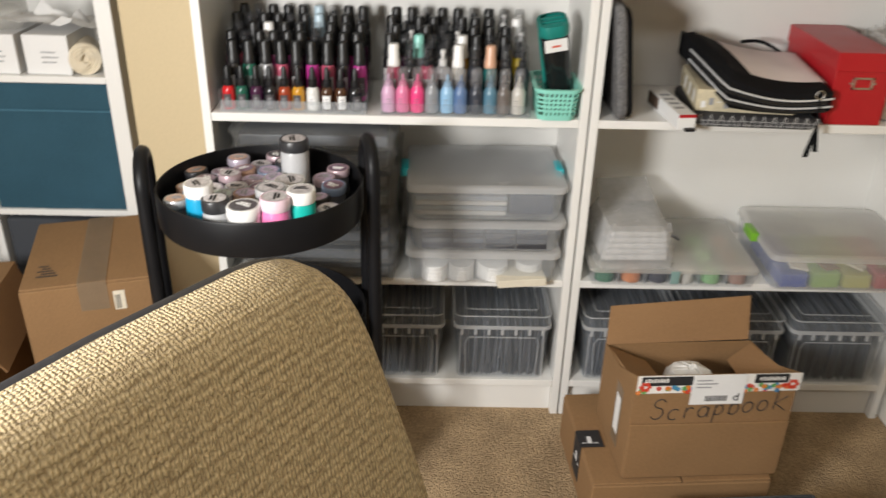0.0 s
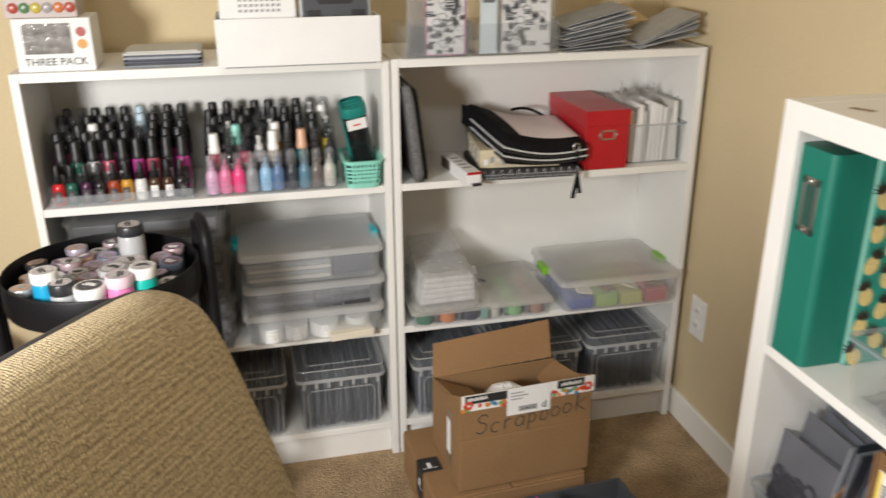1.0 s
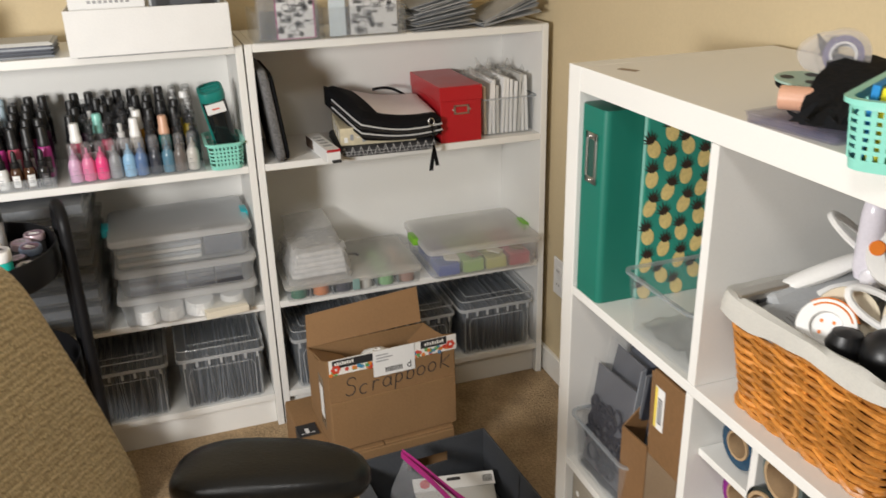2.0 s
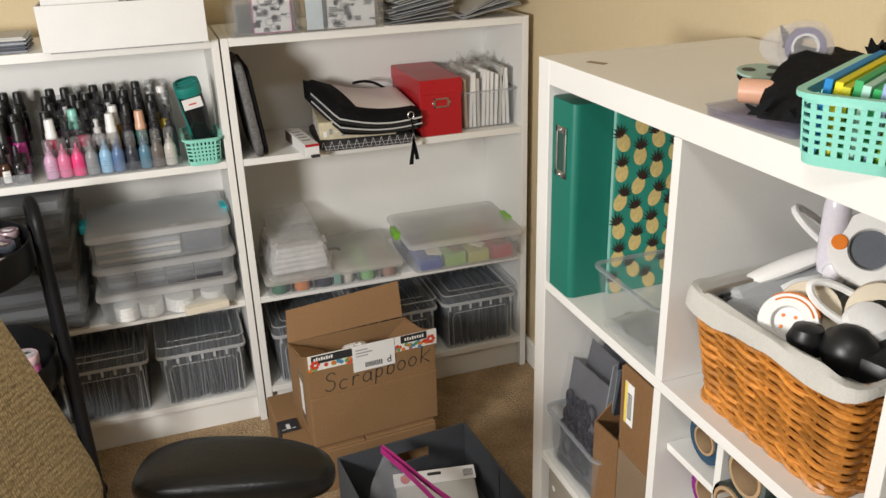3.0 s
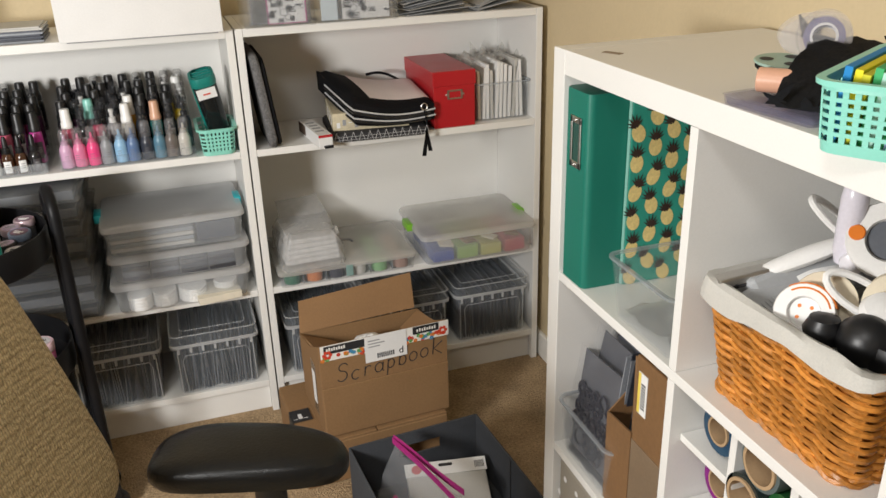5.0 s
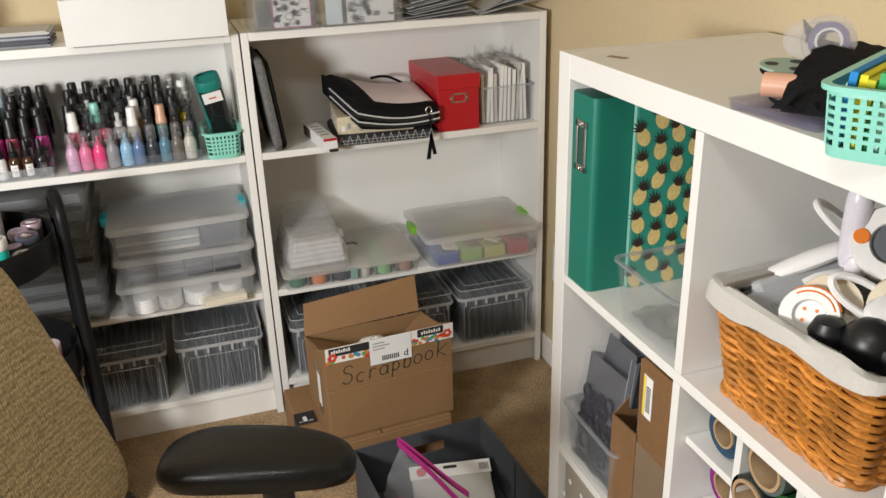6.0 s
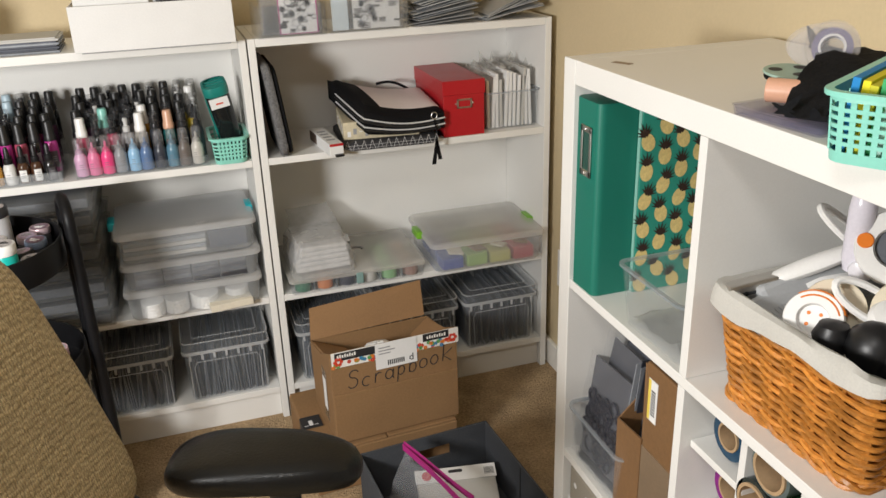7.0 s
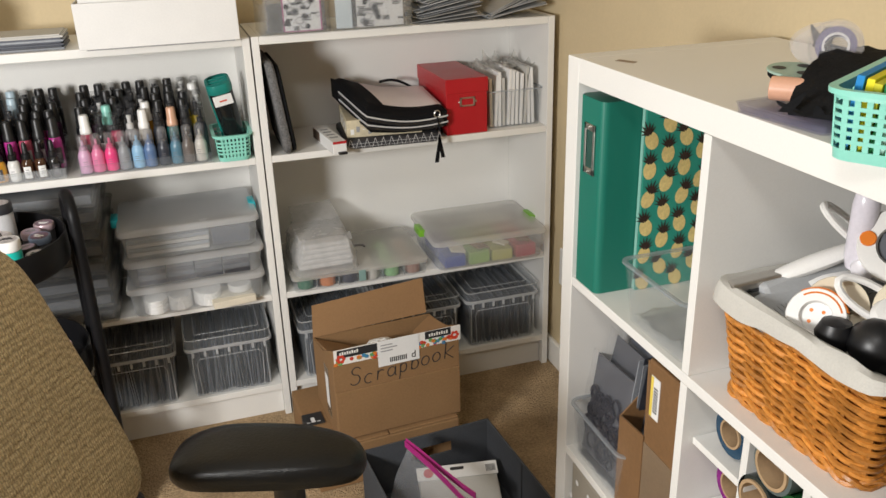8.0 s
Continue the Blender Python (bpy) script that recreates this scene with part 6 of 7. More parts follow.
bt = thing("sheet_pad", pose(0.60, 0.12, SH2 + 0.0765), "printed checked sheet lying under the frosted lid", "paper sheet")
box_part("sheet", (-0.115, -0.015, 0), (0.12, 0.055, 0.001), GREYSHEET, bt, 0.0)
for k in range(9):
    for r in range(3):
        box_part("print_bar", (-0.108 + 0.012 * k, -0.008 + 0.019 * r, 0.0011), (-0.099 + 0.012 * k, 0.006 + 0.019 * r, 0.0015), GREYINK, bt, 0.0)

ab = thing("art_case", pose(0.228, 0.115, SH2 + 0.0006), "flat clear divided case of small paint pots", "plastic case")
bm = bmesh.new()
tub(bm, [(0.372, 0.262, 0.012, 0), (0.382, 0.272, 0.014, 0.034)], 0.0022)
part("tray", bm, CLEAR, ab, smooth=True)
bm = bmesh.new()
ring_loft(bm, [[(x, y, z) for x, y in rounded(0.384 * s, 0.274 * s, 0.014)] for s, z in ((0.99, 0.034), (1, 0.036), (1, 0.044), (0.97, 0.048), (0.6, 0.0485))])
part("lid", bm, CASELID, ab, "frosted clear hinged lid", True)
for k in range(5):
    box_part("divider", (-0.125 + 0.062 * k, -0.125, 0.003), (-0.1235 + 0.062 * k, 0.125, 0.032), CLEAREDGE, ab, 0.0)
box_part("clasp", (-0.010, -0.1405, 0.010), (0.010, -0.1365, 0.042), mat("grey_green_clasp", (0.22, 0.34, 0.32), 0.35), ab, 0.002, "grey-green front clasp")
bm = bmesh.new()
tube(bm, [(0.02 + 0.022 * math.cos(a), 0.012 + 0.012 * math.sin(a), 0.0505) for a in [radians(15 * k) for k in range(-2, 14)]], 0.004, 6)
part("inset_grip", bm, GREYINK, ab, "moulded dark grip mark", True)
for k, c in enumerate(((0.05, 0.16, 0.10), (0.55, 0.20, 0.08), (0.05, 0.05, 0.07), (0.6, 0.58, 0.54), (0.25, 0.45, 0.22), (0.35, 0.22, 0.18))):
    for r in range(3):
        bm = bmesh.new()
        cyl(bm, 0.022, 0.026, 16)
        tagged(part("paint_pot", bm, mat(f"pot_{k}_{r}", tuple(min(1, q * (1 + 0.4 * r)) for q in c), 0.4), smooth=True, m=pose(0.075 + 0.061 * k, 0.012 + 0.075 * r, SH2 + 0.0034)), "small coloured paint pot inside the clear case", "paint pot", "paint pots in the clear case")
PACKFILM = mat("crinkled_pack_film", (0.72, 0.72, 0.72), 0.05, var=0.25, scale=30, clear=0.66, bump=1.0, bscale=55)
SOFT = mat("soft_white_felt", (0.58, 0.58, 0.58), 0.95, var=0.1, bump=0.3)
pk = thing("bagged_pack", pose(0.135, 0.075, SH2 + 0.050, 0, 0, 2), "white felt sheets in a crinkled clear bag", "bagged pack")
for k in range(5):
    box_part("felt_sheet", (-0.076 + 0.003 * k, -0.075, 0.006 + 0.0145 * k), (0.074 - 0.002 * k, 0.09, 0.0202 + 0.0145 * k), SOFT, pk, 0.004)
bm = bmesh.new()
n = 16
rows = []
for k in range(8):
    f = k / 7
    rows.append([(x * (1.08 + 0.14 * noise.noise((i * 0.6, k * 0.8, 3.0))) - 0.002, y * (1.06 + 0.10 * noise.noise((i * 0.6, k * 0.8, 9.0))), -0.004 + 0.10 * f + 0.012 * noise.noise((i * 0.5, k * 0.4, 1.0)) * f) for i, (x, y) in enumerate(rounded(0.158 - 0.03 * f * f, 0.185 - 0.03 * f * f, 0.02, 8))])
ring_loft(bm, rows)
part("clear_bag", bm, PACKFILM, pk, "crinkled clear plastic bag", True)
bm = bmesh.new()
panel(bm, [(-0.06, 0.05, 0.085), (0.080, 0.03, 0.075), (0.060, 0.13, 0.128), (-0.06, 0.13, 0.122)], 0.0012)
part("bag_flap", bm, PACKFILM, pk, "upright clear bag flap")

# ---- bottles ----
INKS = {n: mat("ink_" + n, c, r, var=0.1, coat=0.3) for n, c, r in (
    ("red", (0.5, 0.01, 0.015), 0.25), ("darkgreen", (0.01, 0.09, 0.06), 0.25), ("plum", (0.05, 0.01, 0.04), 0.25), ("black", (0.012, 0.012, 0.014), 0.25), ("rust", (0.30, 0.045, 0.015), 0.25),
    ("gold", (0.50, 0.24, 0.02), 0.25), ("white", (0.66, 0.66, 0.64), 0.3), ("brown", (0.06, 0.025, 0.012), 0.2), ("magenta", (0.42, 0.03, 0.24), 0.3), ("rose", (0.42, 0.07, 0.13), 0.3),
    ("lilac", (0.60, 0.36, 0.52), 0.3), ("pink", (0.66, 0.18, 0.33), 0.3), ("hotpink", (0.75, 0.06, 0.22), 0.3), ("grey", (0.25, 0.26, 0.28), 0.3), ("sky", (0.26, 0.46, 0.66), 0.3), ("denim", (0.10, 0.17, 0.32), 0.3),
    ("slate", (0.035, 0.04, 0.055), 0.3), ("steelblue", (0.09, 0.20, 0.28), 0.3), ("taupe", (0.14, 0.12, 0.11), 0.3), ("bone", (0.50, 0.48, 0.44), 0.3), ("teal", (0.02, 0.17, 0.17), 0.25), ("amber", (0.20, 0.08, 0.015), 0.2), ("yellow", (0.62, 0.45, 0.02), 0.3), ("silver", (0.33, 0.33, 0.34), 0.25))}
CAPS = {"black": BLACKPLASTIC, "white": WHITEPLASTIC, "aqua": mat("cap_aqua", (0.25, 0.60, 0.52), 0.3), "peach": mat("cap_peach", (0.62, 0.36, 0.24), 0.3), "paleblue": mat("cap_pale_blue", (0.45, 0.58, 0.66), 0.3),
        "clear": mat("cap_smoky_clear", (0.16, 0.16, 0.17), 0.08, clear=0.80, bump=0)}


DOME = mat("cap_milky_clear", (0.50, 0.49, 0.50), 0.08, clear=0.72, bump=0)


def bottle(kind, ink, cap, x, y, z, label):
    """kind: spray (tall cap over a pump), dropper (round bottle, tapered bulb) or dauber (soft bottle, clear cap)."""
    t = thing(kind + "_bottle", pose(x, y, z, 0, 0, rj.uniform(-25, 25)), label, "bottle", "craft bottles in the acrylic racks")
    if kind == "spray":
        body = [(0.0132, 0), (0.0150, 0.002), (0.0152, 0.064), (0.0135, 0.073), (0.010, 0.078)]
        top = [(0.0122, 0.075), (0.0134, 0.076), (0.0134, 0.088), (0.0118, 0.091), (0.0110, 0.118), (0.0092, 0.122)]
        lab, lr = (0.012, 0.052), 0.0154
    elif kind == "dropper":
        body = [(0.0118, 0), (0.0135, 0.002), (0.0137, 0.038), (0.0115, 0.046), (0.008, 0.050)]
        top = [(0.0092, 0.049), (0.0096, 0.050), (0.0094, 0.062), (0.0068, 0.064), (0.0058, 0.082), (0.0035, 0.089)]
        lab, lr = (0.005, 0.033), 0.0140
    else:
        body = [(0.0125, 0), (0.0148, 0.002), (0.0151, 0.040), (0.0142, 0.047), (0.0108, 0.053), (0.0098, 0.058)]
        top = [(0.0108, 0.056), (0.0116, 0.057), (0.0112, 0.080), (0.0106, 0.090), (0.0078, 0.0935)]
        lab, lr = (0.014, 0.034), 0.0153
    bm = bmesh.new()
    lathe(bm, body, 16)
    b = part("bottle_body", bm, INKS[ink], t, smooth=True)
    bm = bmesh.new()
    lathe(bm, top, 14)
    part("cap", bm, DOME if kind == "dauber" else CAPS[cap], t, smooth=True)
    if kind == "spray" and cap == "clear":
        bm = bmesh.new()
        lathe(bm, [(0.0080, 0.076), (0.0085, 0.090), (0.0045, 0.092), (0.0045, 0.103), (0.0060, 0.104), (0.0055, 0.111)], 10)
        part("pump", bm, BLACKPLASTIC if ink not in ("bone", "silver") else WHITEPLASTIC, t, smooth=True)
    if kind == "dauber":
        bm = bmesh.new()
        lathe(bm, [(0.0085, 0.058), (0.0080, 0.064), (0.0035, 0.067), (0.0028, 0.078), (0.0015, 0.080)], 10)
        part("nozzle", bm, INKS[ink], t, smooth=True)
    bm = bmesh.new()
    a0 = -2.2
    ring_loft(bm, [[(lr * math.cos(a0 + 0.2 * k), lr * math.sin(a0 + 0.2 * k), z0) for k in range(7)] for z0 in lab], closed=False, cap0=False, cap1=False)
    lb = part("bottle_label", bm, (PAPER if ink in ("white", "brown") else LABELS[2]) if kind == "dropper" else (INKS[ink] if kind == "dauber" else LABELS[ink_index(ink) % 3]), t, smooth=True)
    bm = bmesh.new()
    zc = (lab[0] + lab[1]) / 2
    for q in range(3):
        ring_loft(bm, [[((lr + 0.0002) * math.cos(a0 + 0.3 + 0.15 * k), (lr + 0.0002) * math.sin(a0 + 0.3 + 0.15 * k), z0) for k in range(5)] for z0 in (zc + 0.005 * (q - 1), zc + 0.005 * (q - 1) + 0.002)], closed=False, cap0=False, cap1=False)
    part("label_print", bm, LABELS[1] if kind == "dauber" else GREYINK, lb)
    return t


LABELS = [mat("label_grey", (0.42, 0.42, 0.43), 0.5), mat("label_clear", (0.5, 0.48, 0.5), 0.4, clear=0.6), mat("label_dark", (0.06, 0.055, 0.06), 0.4)]


def ink_index(n):
    return list(INKS).index(n)


def acrylic_rack(x0, x1, label):
    t = thing("acrylic_rack", pose(x0, 0.004, SH1 + 0.0005), label, "display rack")
    w = x1 - x0
    steps = [(0.034 * k, 0.034 * (k + 1), 0.003 + 0.0115 * k) for k in range(6)]
    for a, b, h in steps:
        box_part("step", (0.002, a + 0.004, h - 0.003), (w - 0.002, b + 0.004, h), CLEAR, t, 0.0)
        box_part("riser", (0.002, a + 0.002, 0.0), (w - 0.002, a + 0.004, h + 0.022), FROST if a == 0 and x0 < -0.6 else CLEAR, t, 0.0)
    for x in (0, w - 0.002):
        box_part("end_plate", (x, 0.0, 0.0), (x + 0.002, 0.21, 0.045), CLEAR, t, 0.0)
    return [(0.004 + (a + b) / 2 + 0.004, SH1 + 0.0008 + h) for a, b, h in steps]


rowsL = acrylic_rack(-0.766, -0.462, "clear acrylic stepped rack of dark ink bottles")
rowsR = acrylic_rack(-0.434, -0.122, "clear acrylic stepped rack of coloured paint bottles")
words = {"spray": "ink spray bottle with", "dropper": "small ink bottle with", "dauber": "soft paint bottle with"}


def fill(x0, x1, row, items):
    y, z = row
    for k, (kind, ink, cap) in enumerate(items):
        x = x0 + (x1 - x0) * (k + 0.5) / len(items) + rj.uniform(-0.0012, 0.0012)
        bottle(kind, ink, cap, x, y + rj.uniform(-0.0012, 0.0012), z, f"{ink} {words[kind]} a {cap.replace('pale', 'pale ')} cap")


def rowspec(text, kind):
    out = []
    for q in text.split():
        ink, cap = q.split("/")
        out.append((kind, ink, cap))
    return out


for row, kind, text in (
        (0, "dropper", "red/black darkgreen/black plum/black black/black rust/black gold/black white/black brown/black brown/black black/black"),
        (1, "spray", "black/black darkgreen/black silver/black rose/black black/black magenta/black rose/black black/black magenta/black"),
        (2, "spray", "plum/black rose/clear black/black magenta/black magenta/black plum/black black/clear black/black rose/black magenta/black"),
        (3, "spray", "black/clear black/black silver/white black/black plum/black black/clear rust/black black/black plum/black"),
        (4, "spray", "black/black plum/clear black/black black/black black/clear brown/black silver/paleblue black/black black/black black/clear"),
        (5, "spray", "black/black black/clear plum/black black/black black/black silver/paleblue black/clear black/black black/black")):
    fill(-0.764 + 0.008 * (row % 2), -0.472 + 0.008 * (row % 2), rowsL[row], rowspec(text, kind))
for row, kind, text in (
        (0, "dauber", "lilac/clear pink/clear hotpink/clear grey/clear sky/clear denim/clear slate/clear steelblue/clear taupe/clear bone/clear"),
        (1, "spray", "rose/white black/clear rose/clear silver/clear bone/white slate/clear teal/peach black/clear slate/clear"),
        (2, "spray", "black/black plum/clear grey/aqua black/clear taupe/clear gold/white black/black slate/clear brown/black yellow/clear"),
        (3, "spray", "black/black silver/clear black/black black/clear bone/clear black/black black/black yellow/black bone/clear"),
        (4, "spray", "black/black black/clear plum/black black/black black/clear brown/black black/black amber/black bone/clear bone/white"),
        (5, "spray", "black/black black/black black/clear black/black black/black black/clear black/black silver/clear bone/clear")):
    fill(-0.432 + 0.008 * (row % 2), -0.132 + 0.008 * (row % 2), rowsR[row], rowspec(text, kind))

lattice_basket(pose(-0.070, 0.055, SH1 + 0.0005), 0.076, 0.125, 0.068, "small mint green plastic lattice basket", 6, 5, 1.14)
DTEAL = mat("deep_teal_plastic", (0.01, 0.20, 0.17), 0.35)
ds = thing("shredder_head", pose(-0.052, 0.075, SH1 + 0.010, 10, -11, 0), "black and deep teal tool standing in the mint basket", "craft tool")
bm = bmesh.new()
ring_loft(bm, [[(x * s, y * s, z) for x, y in rounded(0.058, 0.075, 0.022, 8)] for s, z in ((0.75, 0), (0.82, 0.01), (0.95, 0.10), (1.0, 0.165), (1.0, 0.175))])
part("body", bm, mat("gloss_black_plastic", (0.010, 0.012, 0.013), 0.15), ds, "glossy black body", True)
bm = bmesh.new()
ring_loft(bm, [[(x * s, y * s, z) for x, y in rounded(0.060, 0.077, 0.023, 8)] for s, z in ((0.99, 0.168), (1.03, 0.172), (1.05, 0.184), (1.0, 0.192), (0.8, 0.193))], cap1=False)
part("rim", bm, DTEAL, ds, "deep teal rim", True)
for k in range(3):
    box_part("grille_bar", (-0.026, -0.022 + 0.018 * k, 0.186), (0.026, -0.014 + 0.018 * k, 0.191), DTEAL, ds, 0.001)
box_part("side_band", (-0.0315, -0.006, 0.02), (-0.0265, 0.010, 0.17), DTEAL, ds, 0.001)
sl = box_part("sticker", (-0.024, -0.0400, 0.140), (0.022, -0.0376, 0.166), PAPER, ds, 0.0, "white product sticker")
box_part("print_bar", (-0.010, -0.0406, 0.150), (0.008, -0.0402, 0.154), mat("sticker_red", (0.6, 0.10, 0.06), 0.5), sl, 0.0)

# ---- on top of the bookcases ----
TZ = TOPZ + 0.0005
tb = thing("ornament_box", pose(-0.783, 0.018, TZ), "white carton with a window and bold black words", "carton")
box_part("carton", (0, 0, 0), (0.152, 0.12, 0.108), PAPER, tb, 0.001)
wn = box_part("window", (0.018, -0.0010, 0.036), (0.112, -0.0003, 0.098), mat("silver_film_window", (0.22, 0.21, 0.20), 0.12, var=0.5, scale=40, bump=0.6, bscale=60), tb, 0.0, "shiny film window")
text_part("lettering", "THREE PACK", 0.0215, INK, tb, pose(0.076, -0.0007, 0.019, 90))
for z, c in ((0.080, (0.35, 0.06, 0.05)), (0.055, (0.60, 0.28, 0.05))):
    bm = bmesh.new()
    bmesh.ops.create_circle(bm, cap_ends=True, radius=0.010, segments=16, matrix=pose(0.132, -0.0007, z, 90))
    part("round_print", bm, mat(f"ornament_print_{int(z*1000)}", c, 0.5), tb)
ub = thing("ornament_box", pose(-0.795, 0.028, TZ + 0.1085), "clear-fronted carton of colourful baubles", "carton")
box_part("carton", (0, 0.004, 0), (0.140, 0.10, 0.125), mat("grey_carton", (0.42, 0.36, 0.34), 0.5), ub, 0.001)
for k in range(18):
    bm = bmesh.new()
    bmesh.ops.create_icosphere(bm, subdivisions=2, radius=0.011)
    for v in bm.verts:
        v.co.y *= 0.3
    part("bauble", bm, [mat(f"bauble_{k}", c, 0.3, var=0.3) for c in [((0.35, 0.06, 0.04), (0.08, 0.18, 0.08), (0.45, 0.36, 0.06), (0.30, 0.28, 0.28), (0.50, 0.15, 0.05))[k % 5]]][0], ub, smooth=True, m=pose(0.018 + 0.022 * (k % 6), 0.003, 0.02 + 0.034 * (k // 6)))
pd = thing("sleeve_stack", pose(-0.576, 0.020, TZ), "stack of clear sleeves with dark cards", "sleeves")
for k in range(4):
    box_part("sleeve", (0, 0.002 * k, 0.0085 * k), (0.162, 0.14, 0.0085 * k + 0.005), GREYSHEET if k == 3 else (DARKPAPER if k % 2 else GREYPAPER), pd, 0.001)
    box_part("card", (0.008, 0.006, 0.0085 * k + 0.0053), (0.156, 0.13, 0.0085 * k + 0.0082), DARKPAPER if k < 3 else GREYSHEET, pd, 0.0)

ob = thing("open_tray_box", pose(-0.378, -0.040, TZ), "white open-topped box holding card sets", "storage box")
W, D, H, T = 0.352, 0.19, 0.102, 0.004
box_part("front_panel", (0, 0, 0.002), (W, T, H), PAPER, ob, 0.0012)
box_part("back_panel", (0, D - T, 0.002), (W, D, H), PAPER, ob, 0.0012)
box_part("side_panel", (0, T, 0.002), (T, D - T, H), PAPER, ob, 0.0012)
box_part("side_panel", (W - T, T, 0.002), (W, D - T, H), PAPER, ob, 0.0012)
box_part("bottom", (T, T, 0.002), (W - T, D - T, 0.006), PAPER, ob, 0.0)
box_part("base_edge", (0.015, -0.0008, 0.0), (W - 0.012, T, 0.0018), GREYINK, ob, 0.0)
s1 = thing("letter_set", pose(-0.366, -0.022, TZ + 0.008, -4, 0, 0), "white card set printed with rows of letters", "card set")
box_part("card", (0, 0, 0), (0.160, 0.012, 0.158), PAPER, s1, 0.001)
for r in range(3):
    for k in range(8):
        box_part("print_bar", (0.040 + 0.0115 * k, -0.0006, 0.105 + 0.011 * r), (0.047 + 0.0115 * k, -0.0002, 0.111 + 0.011 * r), GREYINK, s1, 0.0)
box_part("print_bar", (0.115, -0.0006, 0.142), (0.150, -0.0002, 0.147), GREYINK, s1, 0.0)
tagged(box_part("card_set", (0, 0, 0), (0.158, 0.012, 0.166), PAPER, None, 0.001, m=pose(-0.364, -0.005, TZ + 0.008, -4, 0, 0)), "plain white card set behind the printed one", "card set")
s2 = thing("die_case", pose(-0.197, -0.020, TZ + 0.008, -4, 0, 0), "grey plastic case with dark moulded front", "plastic case")
box_part("case", (0, 0, 0), (0.155, 0.05, 0.165), GREYPL, s2, 0.003)
box_part("inset", (0.006, -0.001, 0.01), (0.149, 0.0, 0.150), mat("charcoal_plastic", (0.07, 0.075, 0.085), 0.4), s2, 0.0)
bm = bmesh.new()
panel(bm, [(0.025, -0.0015, 0.148), (0.130, -0.0015, 0.148), (0.112, -0.0015, 0.118), (0.043, -0.0015, 0.118)], 0.0012)
part("grip", bm, INK, s2)
for x in (0.015, 0.112):
    box_part("foot_inset", (x, -0.0018, 0.085), (x + 0.030, -0.0011, 0.106), INK, s2, 0.0)


def stamp_holder(x0, x1, label, pink):
    t = thing("stamp_holder", pose(x0, -0.022, TZ), label, "stamp holder", "clear stamp holders on the bookcase")
    w = x1 - x0
    bm = bmesh.new()
    tub(bm, [(w, 0.14, 0.006, 0), (w, 0.14, 0.006, 0.075)], 0.002)
    for v in bm.verts:
        v.co += Vector((w / 2, 0.07, 0))
    part("bin", bm, CLEAR, t, smooth=True)
    off = 0.055 if pink else 0.062
    for k in range(3):
        box_part("sleeve", (0.010 + 0.006 * k, 0.010 + 0.02 * k, 0.004), (w - 0.012, 0.0115 + 0.02 * k, 0.190 - 0.004 * k), BAGFILM, t, 0.0)
    card = box_part("card", (off, 0.0125, 0.006), (w - 0.022, 0.0145, 0.186), PAPER, t, 0.0, "white card of clear stamps")
    rd = random.Random(7 if pink else 8)
    cx = (off + w - 0.022) / 2
    cw = (w - 0.022 - off) / 2
    if pink:
        for x in (off, w - 0.024):
            box_part("edge_stripe", (x, 0.0118, 0.006), (x + 0.003, 0.0124, 0.186), MAGENTA, card, 0.0)
        box_part("edge_stripe", (off, 0.0118, 0.006), (w - 0.022, 0.0124, 0.008), MAGENTA, card, 0.0)
    for k in range(56):
        x, z = cx + rd.uniform(-0.88, 0.88) * cw, 0.014 + 0.0030 * k
        bm = bmesh.new()
        shape = k % 4
        r = rd.uniform(0.006, 0.011)
        if shape == 0:
            tube(bm, [(x - r, 0.0116, z - r * 0.5), (x + r, 0.0116, z - r * 0.5), (x + r, 0.0116, z + r * 0.5), (x - r, 0.0116, z + r * 0.5)], 0.0012, 4, closed=True)
            tube(bm, [(x - r * 0.7, 0.0116, z), (x + r * 0.7, 0.0116, z)], 0.0016, 4)
        elif shape == 1:
            for q in range(6):
                a = math.pi * q / 6
                tube(bm, [(x - r * math.cos(a), 0.0116, z - r * math.sin(a)), (x + r * math.cos(a), 0.0116, z + r * math.sin(a))], 0.0010, 4)
        elif shape == 2:
            tube(bm, [(x + r * math.cos(a), 0.0116, z + r * 0.8 * math.sin(a)) for a in [2 * math.pi * q / 12 for q in range(12)]], 0.0012, 4, closed=True)
        else:
            tube(bm, [(x + r * (0.18 * q - 1), 0.0116, z + 0.4 * r * math.sin(q * 1.9)) for q in range(12)], 0.0012, 4)
        part("stamp", bm, INK if shape in (0, 1, 3) else GREYINK, card)
    if not pink:
        box_part("side_card", (0.010, 0.0125, 0.006), (0.050, 0.0145, 0.188), mat("pale_blue_card", (0.62, 0.70, 0.74), 0.6), t, 0.0)
        box_part("dark_patch", (0.016, 0.0118, 0.120), (0.044, 0.0123, 0.165), DARKPAPER, t, 0.0)


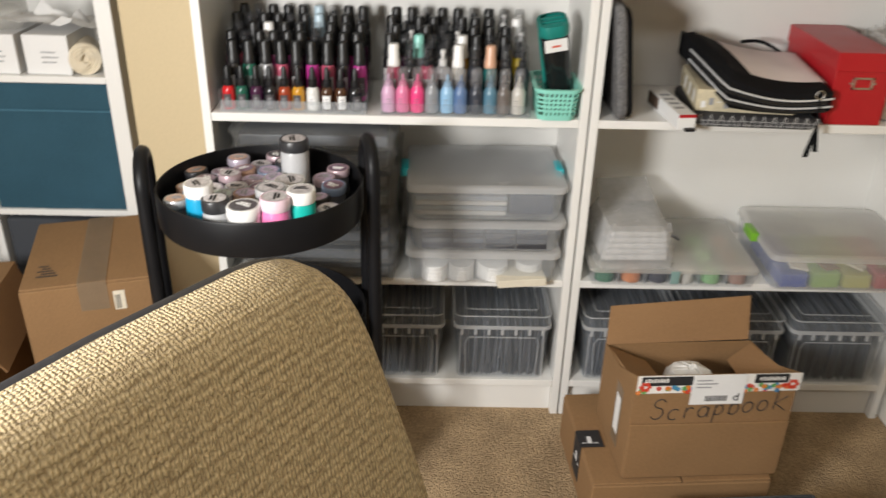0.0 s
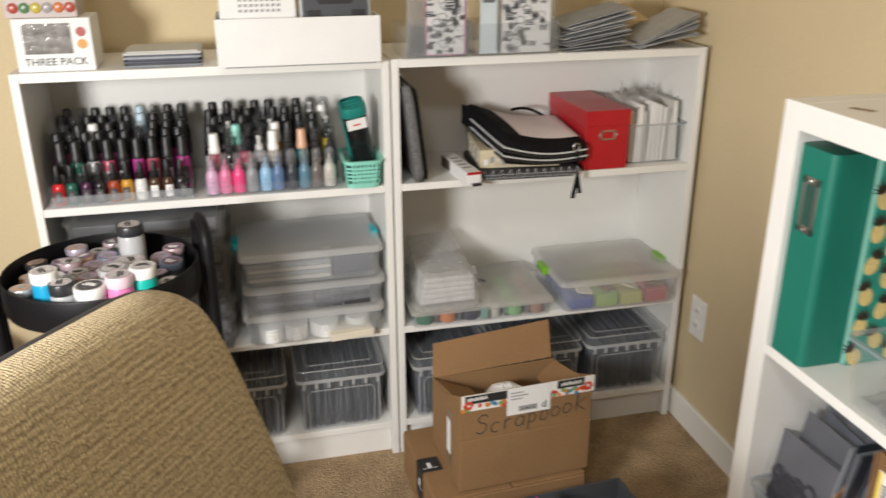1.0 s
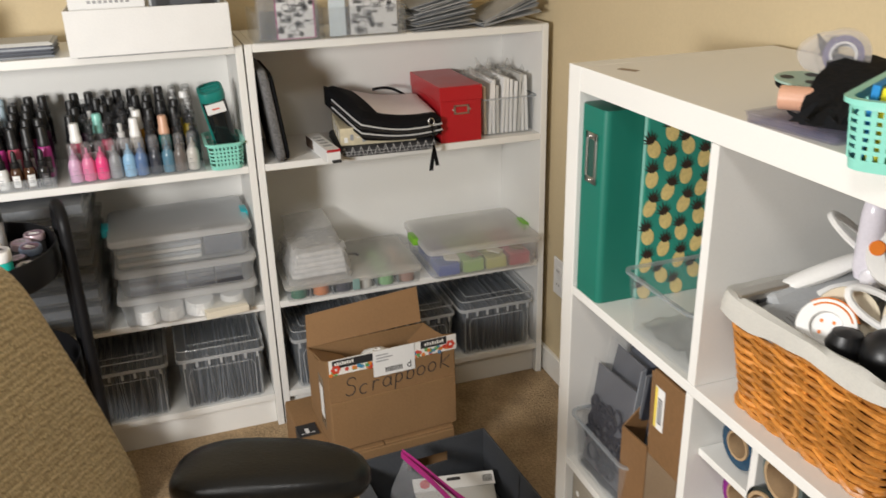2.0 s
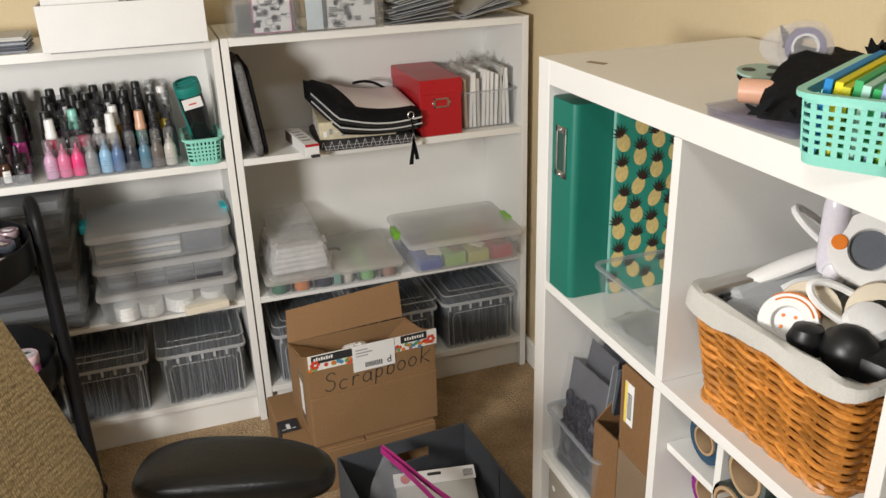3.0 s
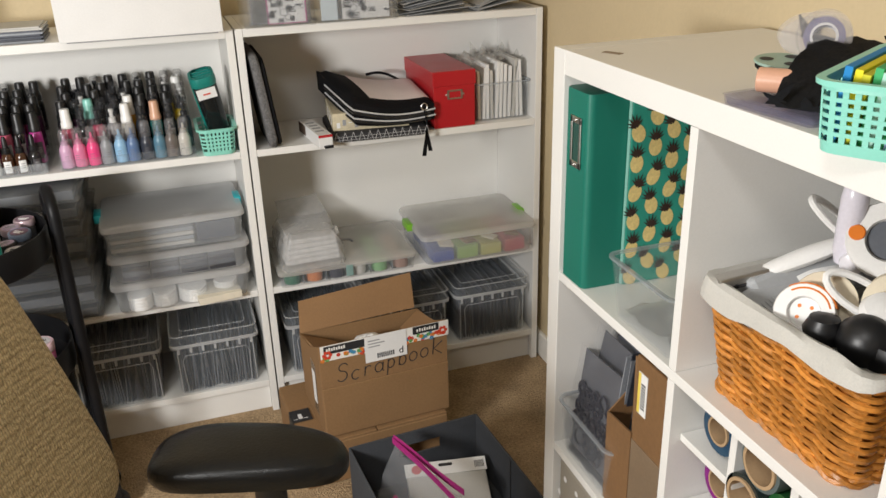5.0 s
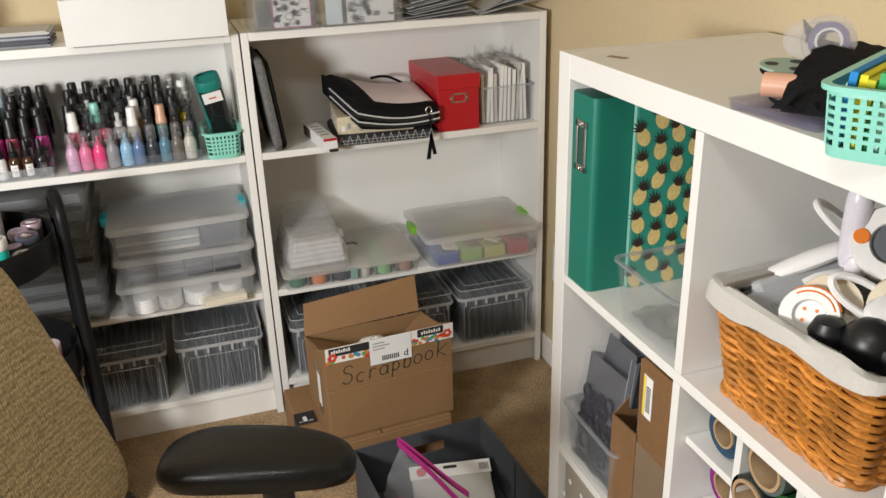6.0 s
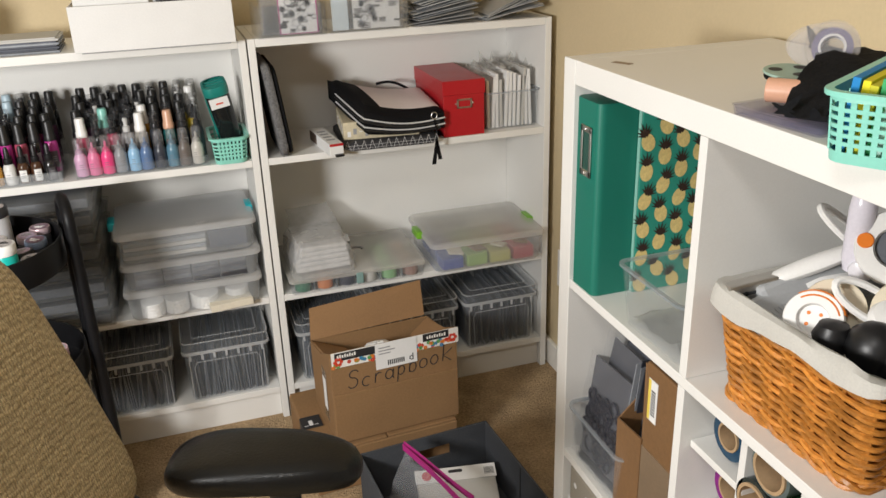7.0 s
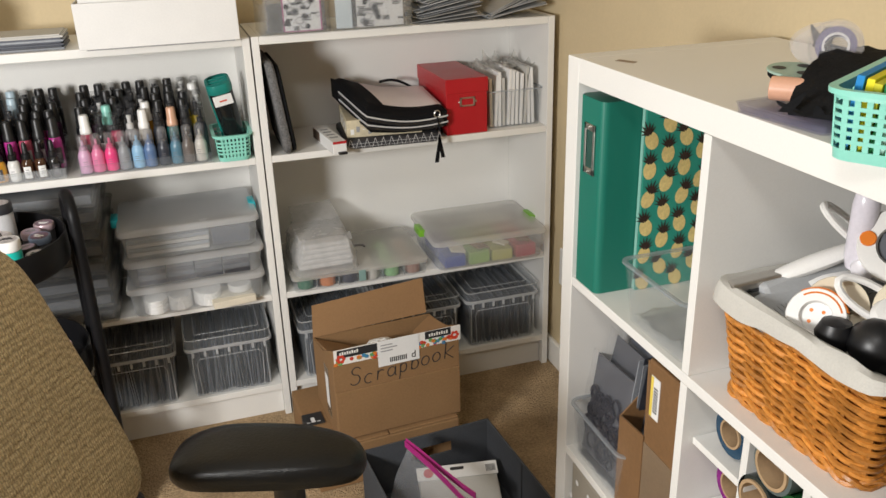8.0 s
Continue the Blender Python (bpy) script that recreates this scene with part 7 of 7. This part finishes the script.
stamp_holder(0.026, 0.196, "clear holder of stamp sheets with pink edging", True)
stamp_holder(0.200, 0.402, "clear holder of stamp sheets with lettering stamps", False)
PALESLEEVE = mat("pale_grey_sleeves", (0.34, 0.345, 0.35), 0.4, var=0.25, scale=25, per_object=0.3)
for k in range(20):
    left = k < 13
    s = box_part("grey_sleeve", (-0.085, -0.07, 0), (0.085, 0.07, 0.0022), PALESLEEVE if k % 4 else GREYPAPER, None, 0.0)
    if left:
        s.matrix_basis = pose(0.515 + rj.uniform(-0.012, 0.012), 0.085 + rj.uniform(-0.015, 0.01), TZ + 0.004 + 0.0062 * k, rj.uniform(-2, 4), -5 - 0.7 * k + rj.uniform(-2, 1), rj.uniform(-14, 10))
    else:
        s.matrix_basis = pose(0.695 + rj.uniform(-0.01, 0.01), 0.080, TZ + 0.014 + 0.0055 * (k - 13), rj.uniform(-2, 3), -8 - 2.4 * (k - 13), rj.uniform(-10, 10))
    tagged(s, "grey stamp sleeve in a loose sliding pile", "sleeve", "loose sleeve pile on the bookcase")
tagged(box_part("cream_envelope", (-0.06, -0.05, 0), (0.06, 0.05, 0.002), mat("kraft_envelope", (0.50, 0.38, 0.22), 0.8), None, 0.0, m=pose(0.625, 0.15, TZ + 0.068, 20, -4, 12)), "kraft envelope sticking up behind grey sleeves", "envelope")
tagged(box_part("clear_sheet", (-0.18, -0.065, 0), (0.18, 0.065, 0.0012), BAGFILM, None, 0.0, m=pose(0.60, 0.045, TZ + 0.0002)), "clear plastic sheet under the grey sleeves", "plastic sheet")

# ---- left cube shelf contents ----
cl = thing("fabric_bin", pose(-1.4365, 0.304, 0.3972), "teal blue folded fabric storage bin in the cube", "fabric bin")
bm = bmesh.new()
n = 12
vsf = [[bm.verts.new((0.33 * i / n, 0.004 + 0.004 * noise.noise((i * 0.5, j * 0.9, 2.0)) - 0.003 * math.sin(math.pi * j / n), 0.330 * j / n)) for j in range(n + 1)] for i in range(n + 1)]
for i in range(n):
    for j in range(n):
        bm.faces.new((vsf[i][j], vsf[i + 1][j], vsf[i + 1][j + 1], vsf[i][j + 1]))
bmesh.ops.solidify(bm, geom=bm.faces, thickness=-0.006)
part("front_panel", bm, TEALCLOTH, cl, smooth=True)
box_part("body", (0.002, 0.012, 0), (0.328, 0.33, 0.325), TEALCLOTH, cl, 0.006)
box_part("top_fold", (0.0, -0.004, 0.262), (0.33, 0.002, 0.266), TEALCLOTH, cl, 0.0018)
db2 = thing("fabric_bin", pose(-1.4365, 0.312, 0.0455), "dark grey fabric bin in the lower cube", "fabric bin")
box_part("body", (0.002, 0.0, 0), (0.328, 0.33, 0.318), mat("charcoal_cloth", (0.05, 0.055, 0.065), 0.95, bump=0.3), db2, 0.006)
for x, lab in ((-1.300, "small white printed carton on the cube shelf"), (-1.425, "small white carton beside another on the shelf")):
    cn = thing("carton", pose(x, 0.318, 0.7478, 0, 0, -2), lab, "carton", "white cartons on the cube shelf")
    box_part("box", (0, 0, 0), (0.108, 0.16, 0.094), PAPER, cn, 0.0015)
    for k in range(3):
        box_part("print_bar", (0.040, -0.0006, 0.028 + 0.012 * k), (0.075 + 0.006 * (k % 2), -0.0002, 0.031 + 0.012 * k), GREYINK, cn, 0.0)
bm = bmesh.new()
crumple(bm, 0.26, 0.16, 0.05, 6.2)
tagged(part("tissue_sheet", bm, PAPER, smooth=True, m=pose(-1.245, 0.40, 0.848, -6, 4, 3)), "loose white tissue sheet lying over the cartons", "paper sheet")
yr = thing("twine_roll", pose(-1.160, 0.325, 0.785, 90, 0, 20), "cream rolled cord skein on the cube shelf", "cord roll")
bm = bmesh.new()
for k in range(4):
    tube(bm, [((0.012 + 0.007 * k) * math.cos(a), (0.014 + 0.007 * k) * math.sin(a), 0.004 * math.sin(3 * a + k)) for a in [2 * math.pi * q / 22 for q in range(22)]], 0.005, 6, closed=True)
part("cord", bm, TAPEROLL, yr, smooth=True)
bm = bmesh.new()
cyl(bm, 0.034, 0.10, 20, pose(0, 0, -0.105))
part("roll", bm, TAPEROLL, yr, smooth=True)
tagged(box_part("silver_pouch", (-0.05, -0.04, 0), (0.05, 0.04, 0.05), FILM, None, 0.015, m=pose(-1.37, 0.38, 0.8425, 0, 0, 20)), "pale crinkled pouch on top of a carton", "pouch")

# ---- wall outlet ----
ol = thing("wall_outlet", pose(WX1 - 0.0005, -0.068, 0.345, 0, 0, -90), "white wall outlet plate on the beige wall", "outlet")
box_part("plate", (-0.036, -0.006, -0.058), (0.036, 0.0, 0.058), WHITEPLASTIC, ol, 0.003)
for z in (-0.021, 0.021):
    bm = bmesh.new()
    ring_loft(bm, [[(x, y0, z + y) for x, y in rounded(0.030, 0.026, 0.010)] for y0 in (-0.0062, -0.0085)])
    s = part("socket", bm, WHITEPLASTIC, ol)
    for x in (-0.006, 0.006):
        box_part("slot", (x - 0.001, -0.0090, z - 0.004), (x + 0.001, -0.0086, z + 0.005), INK, s, 0.0)
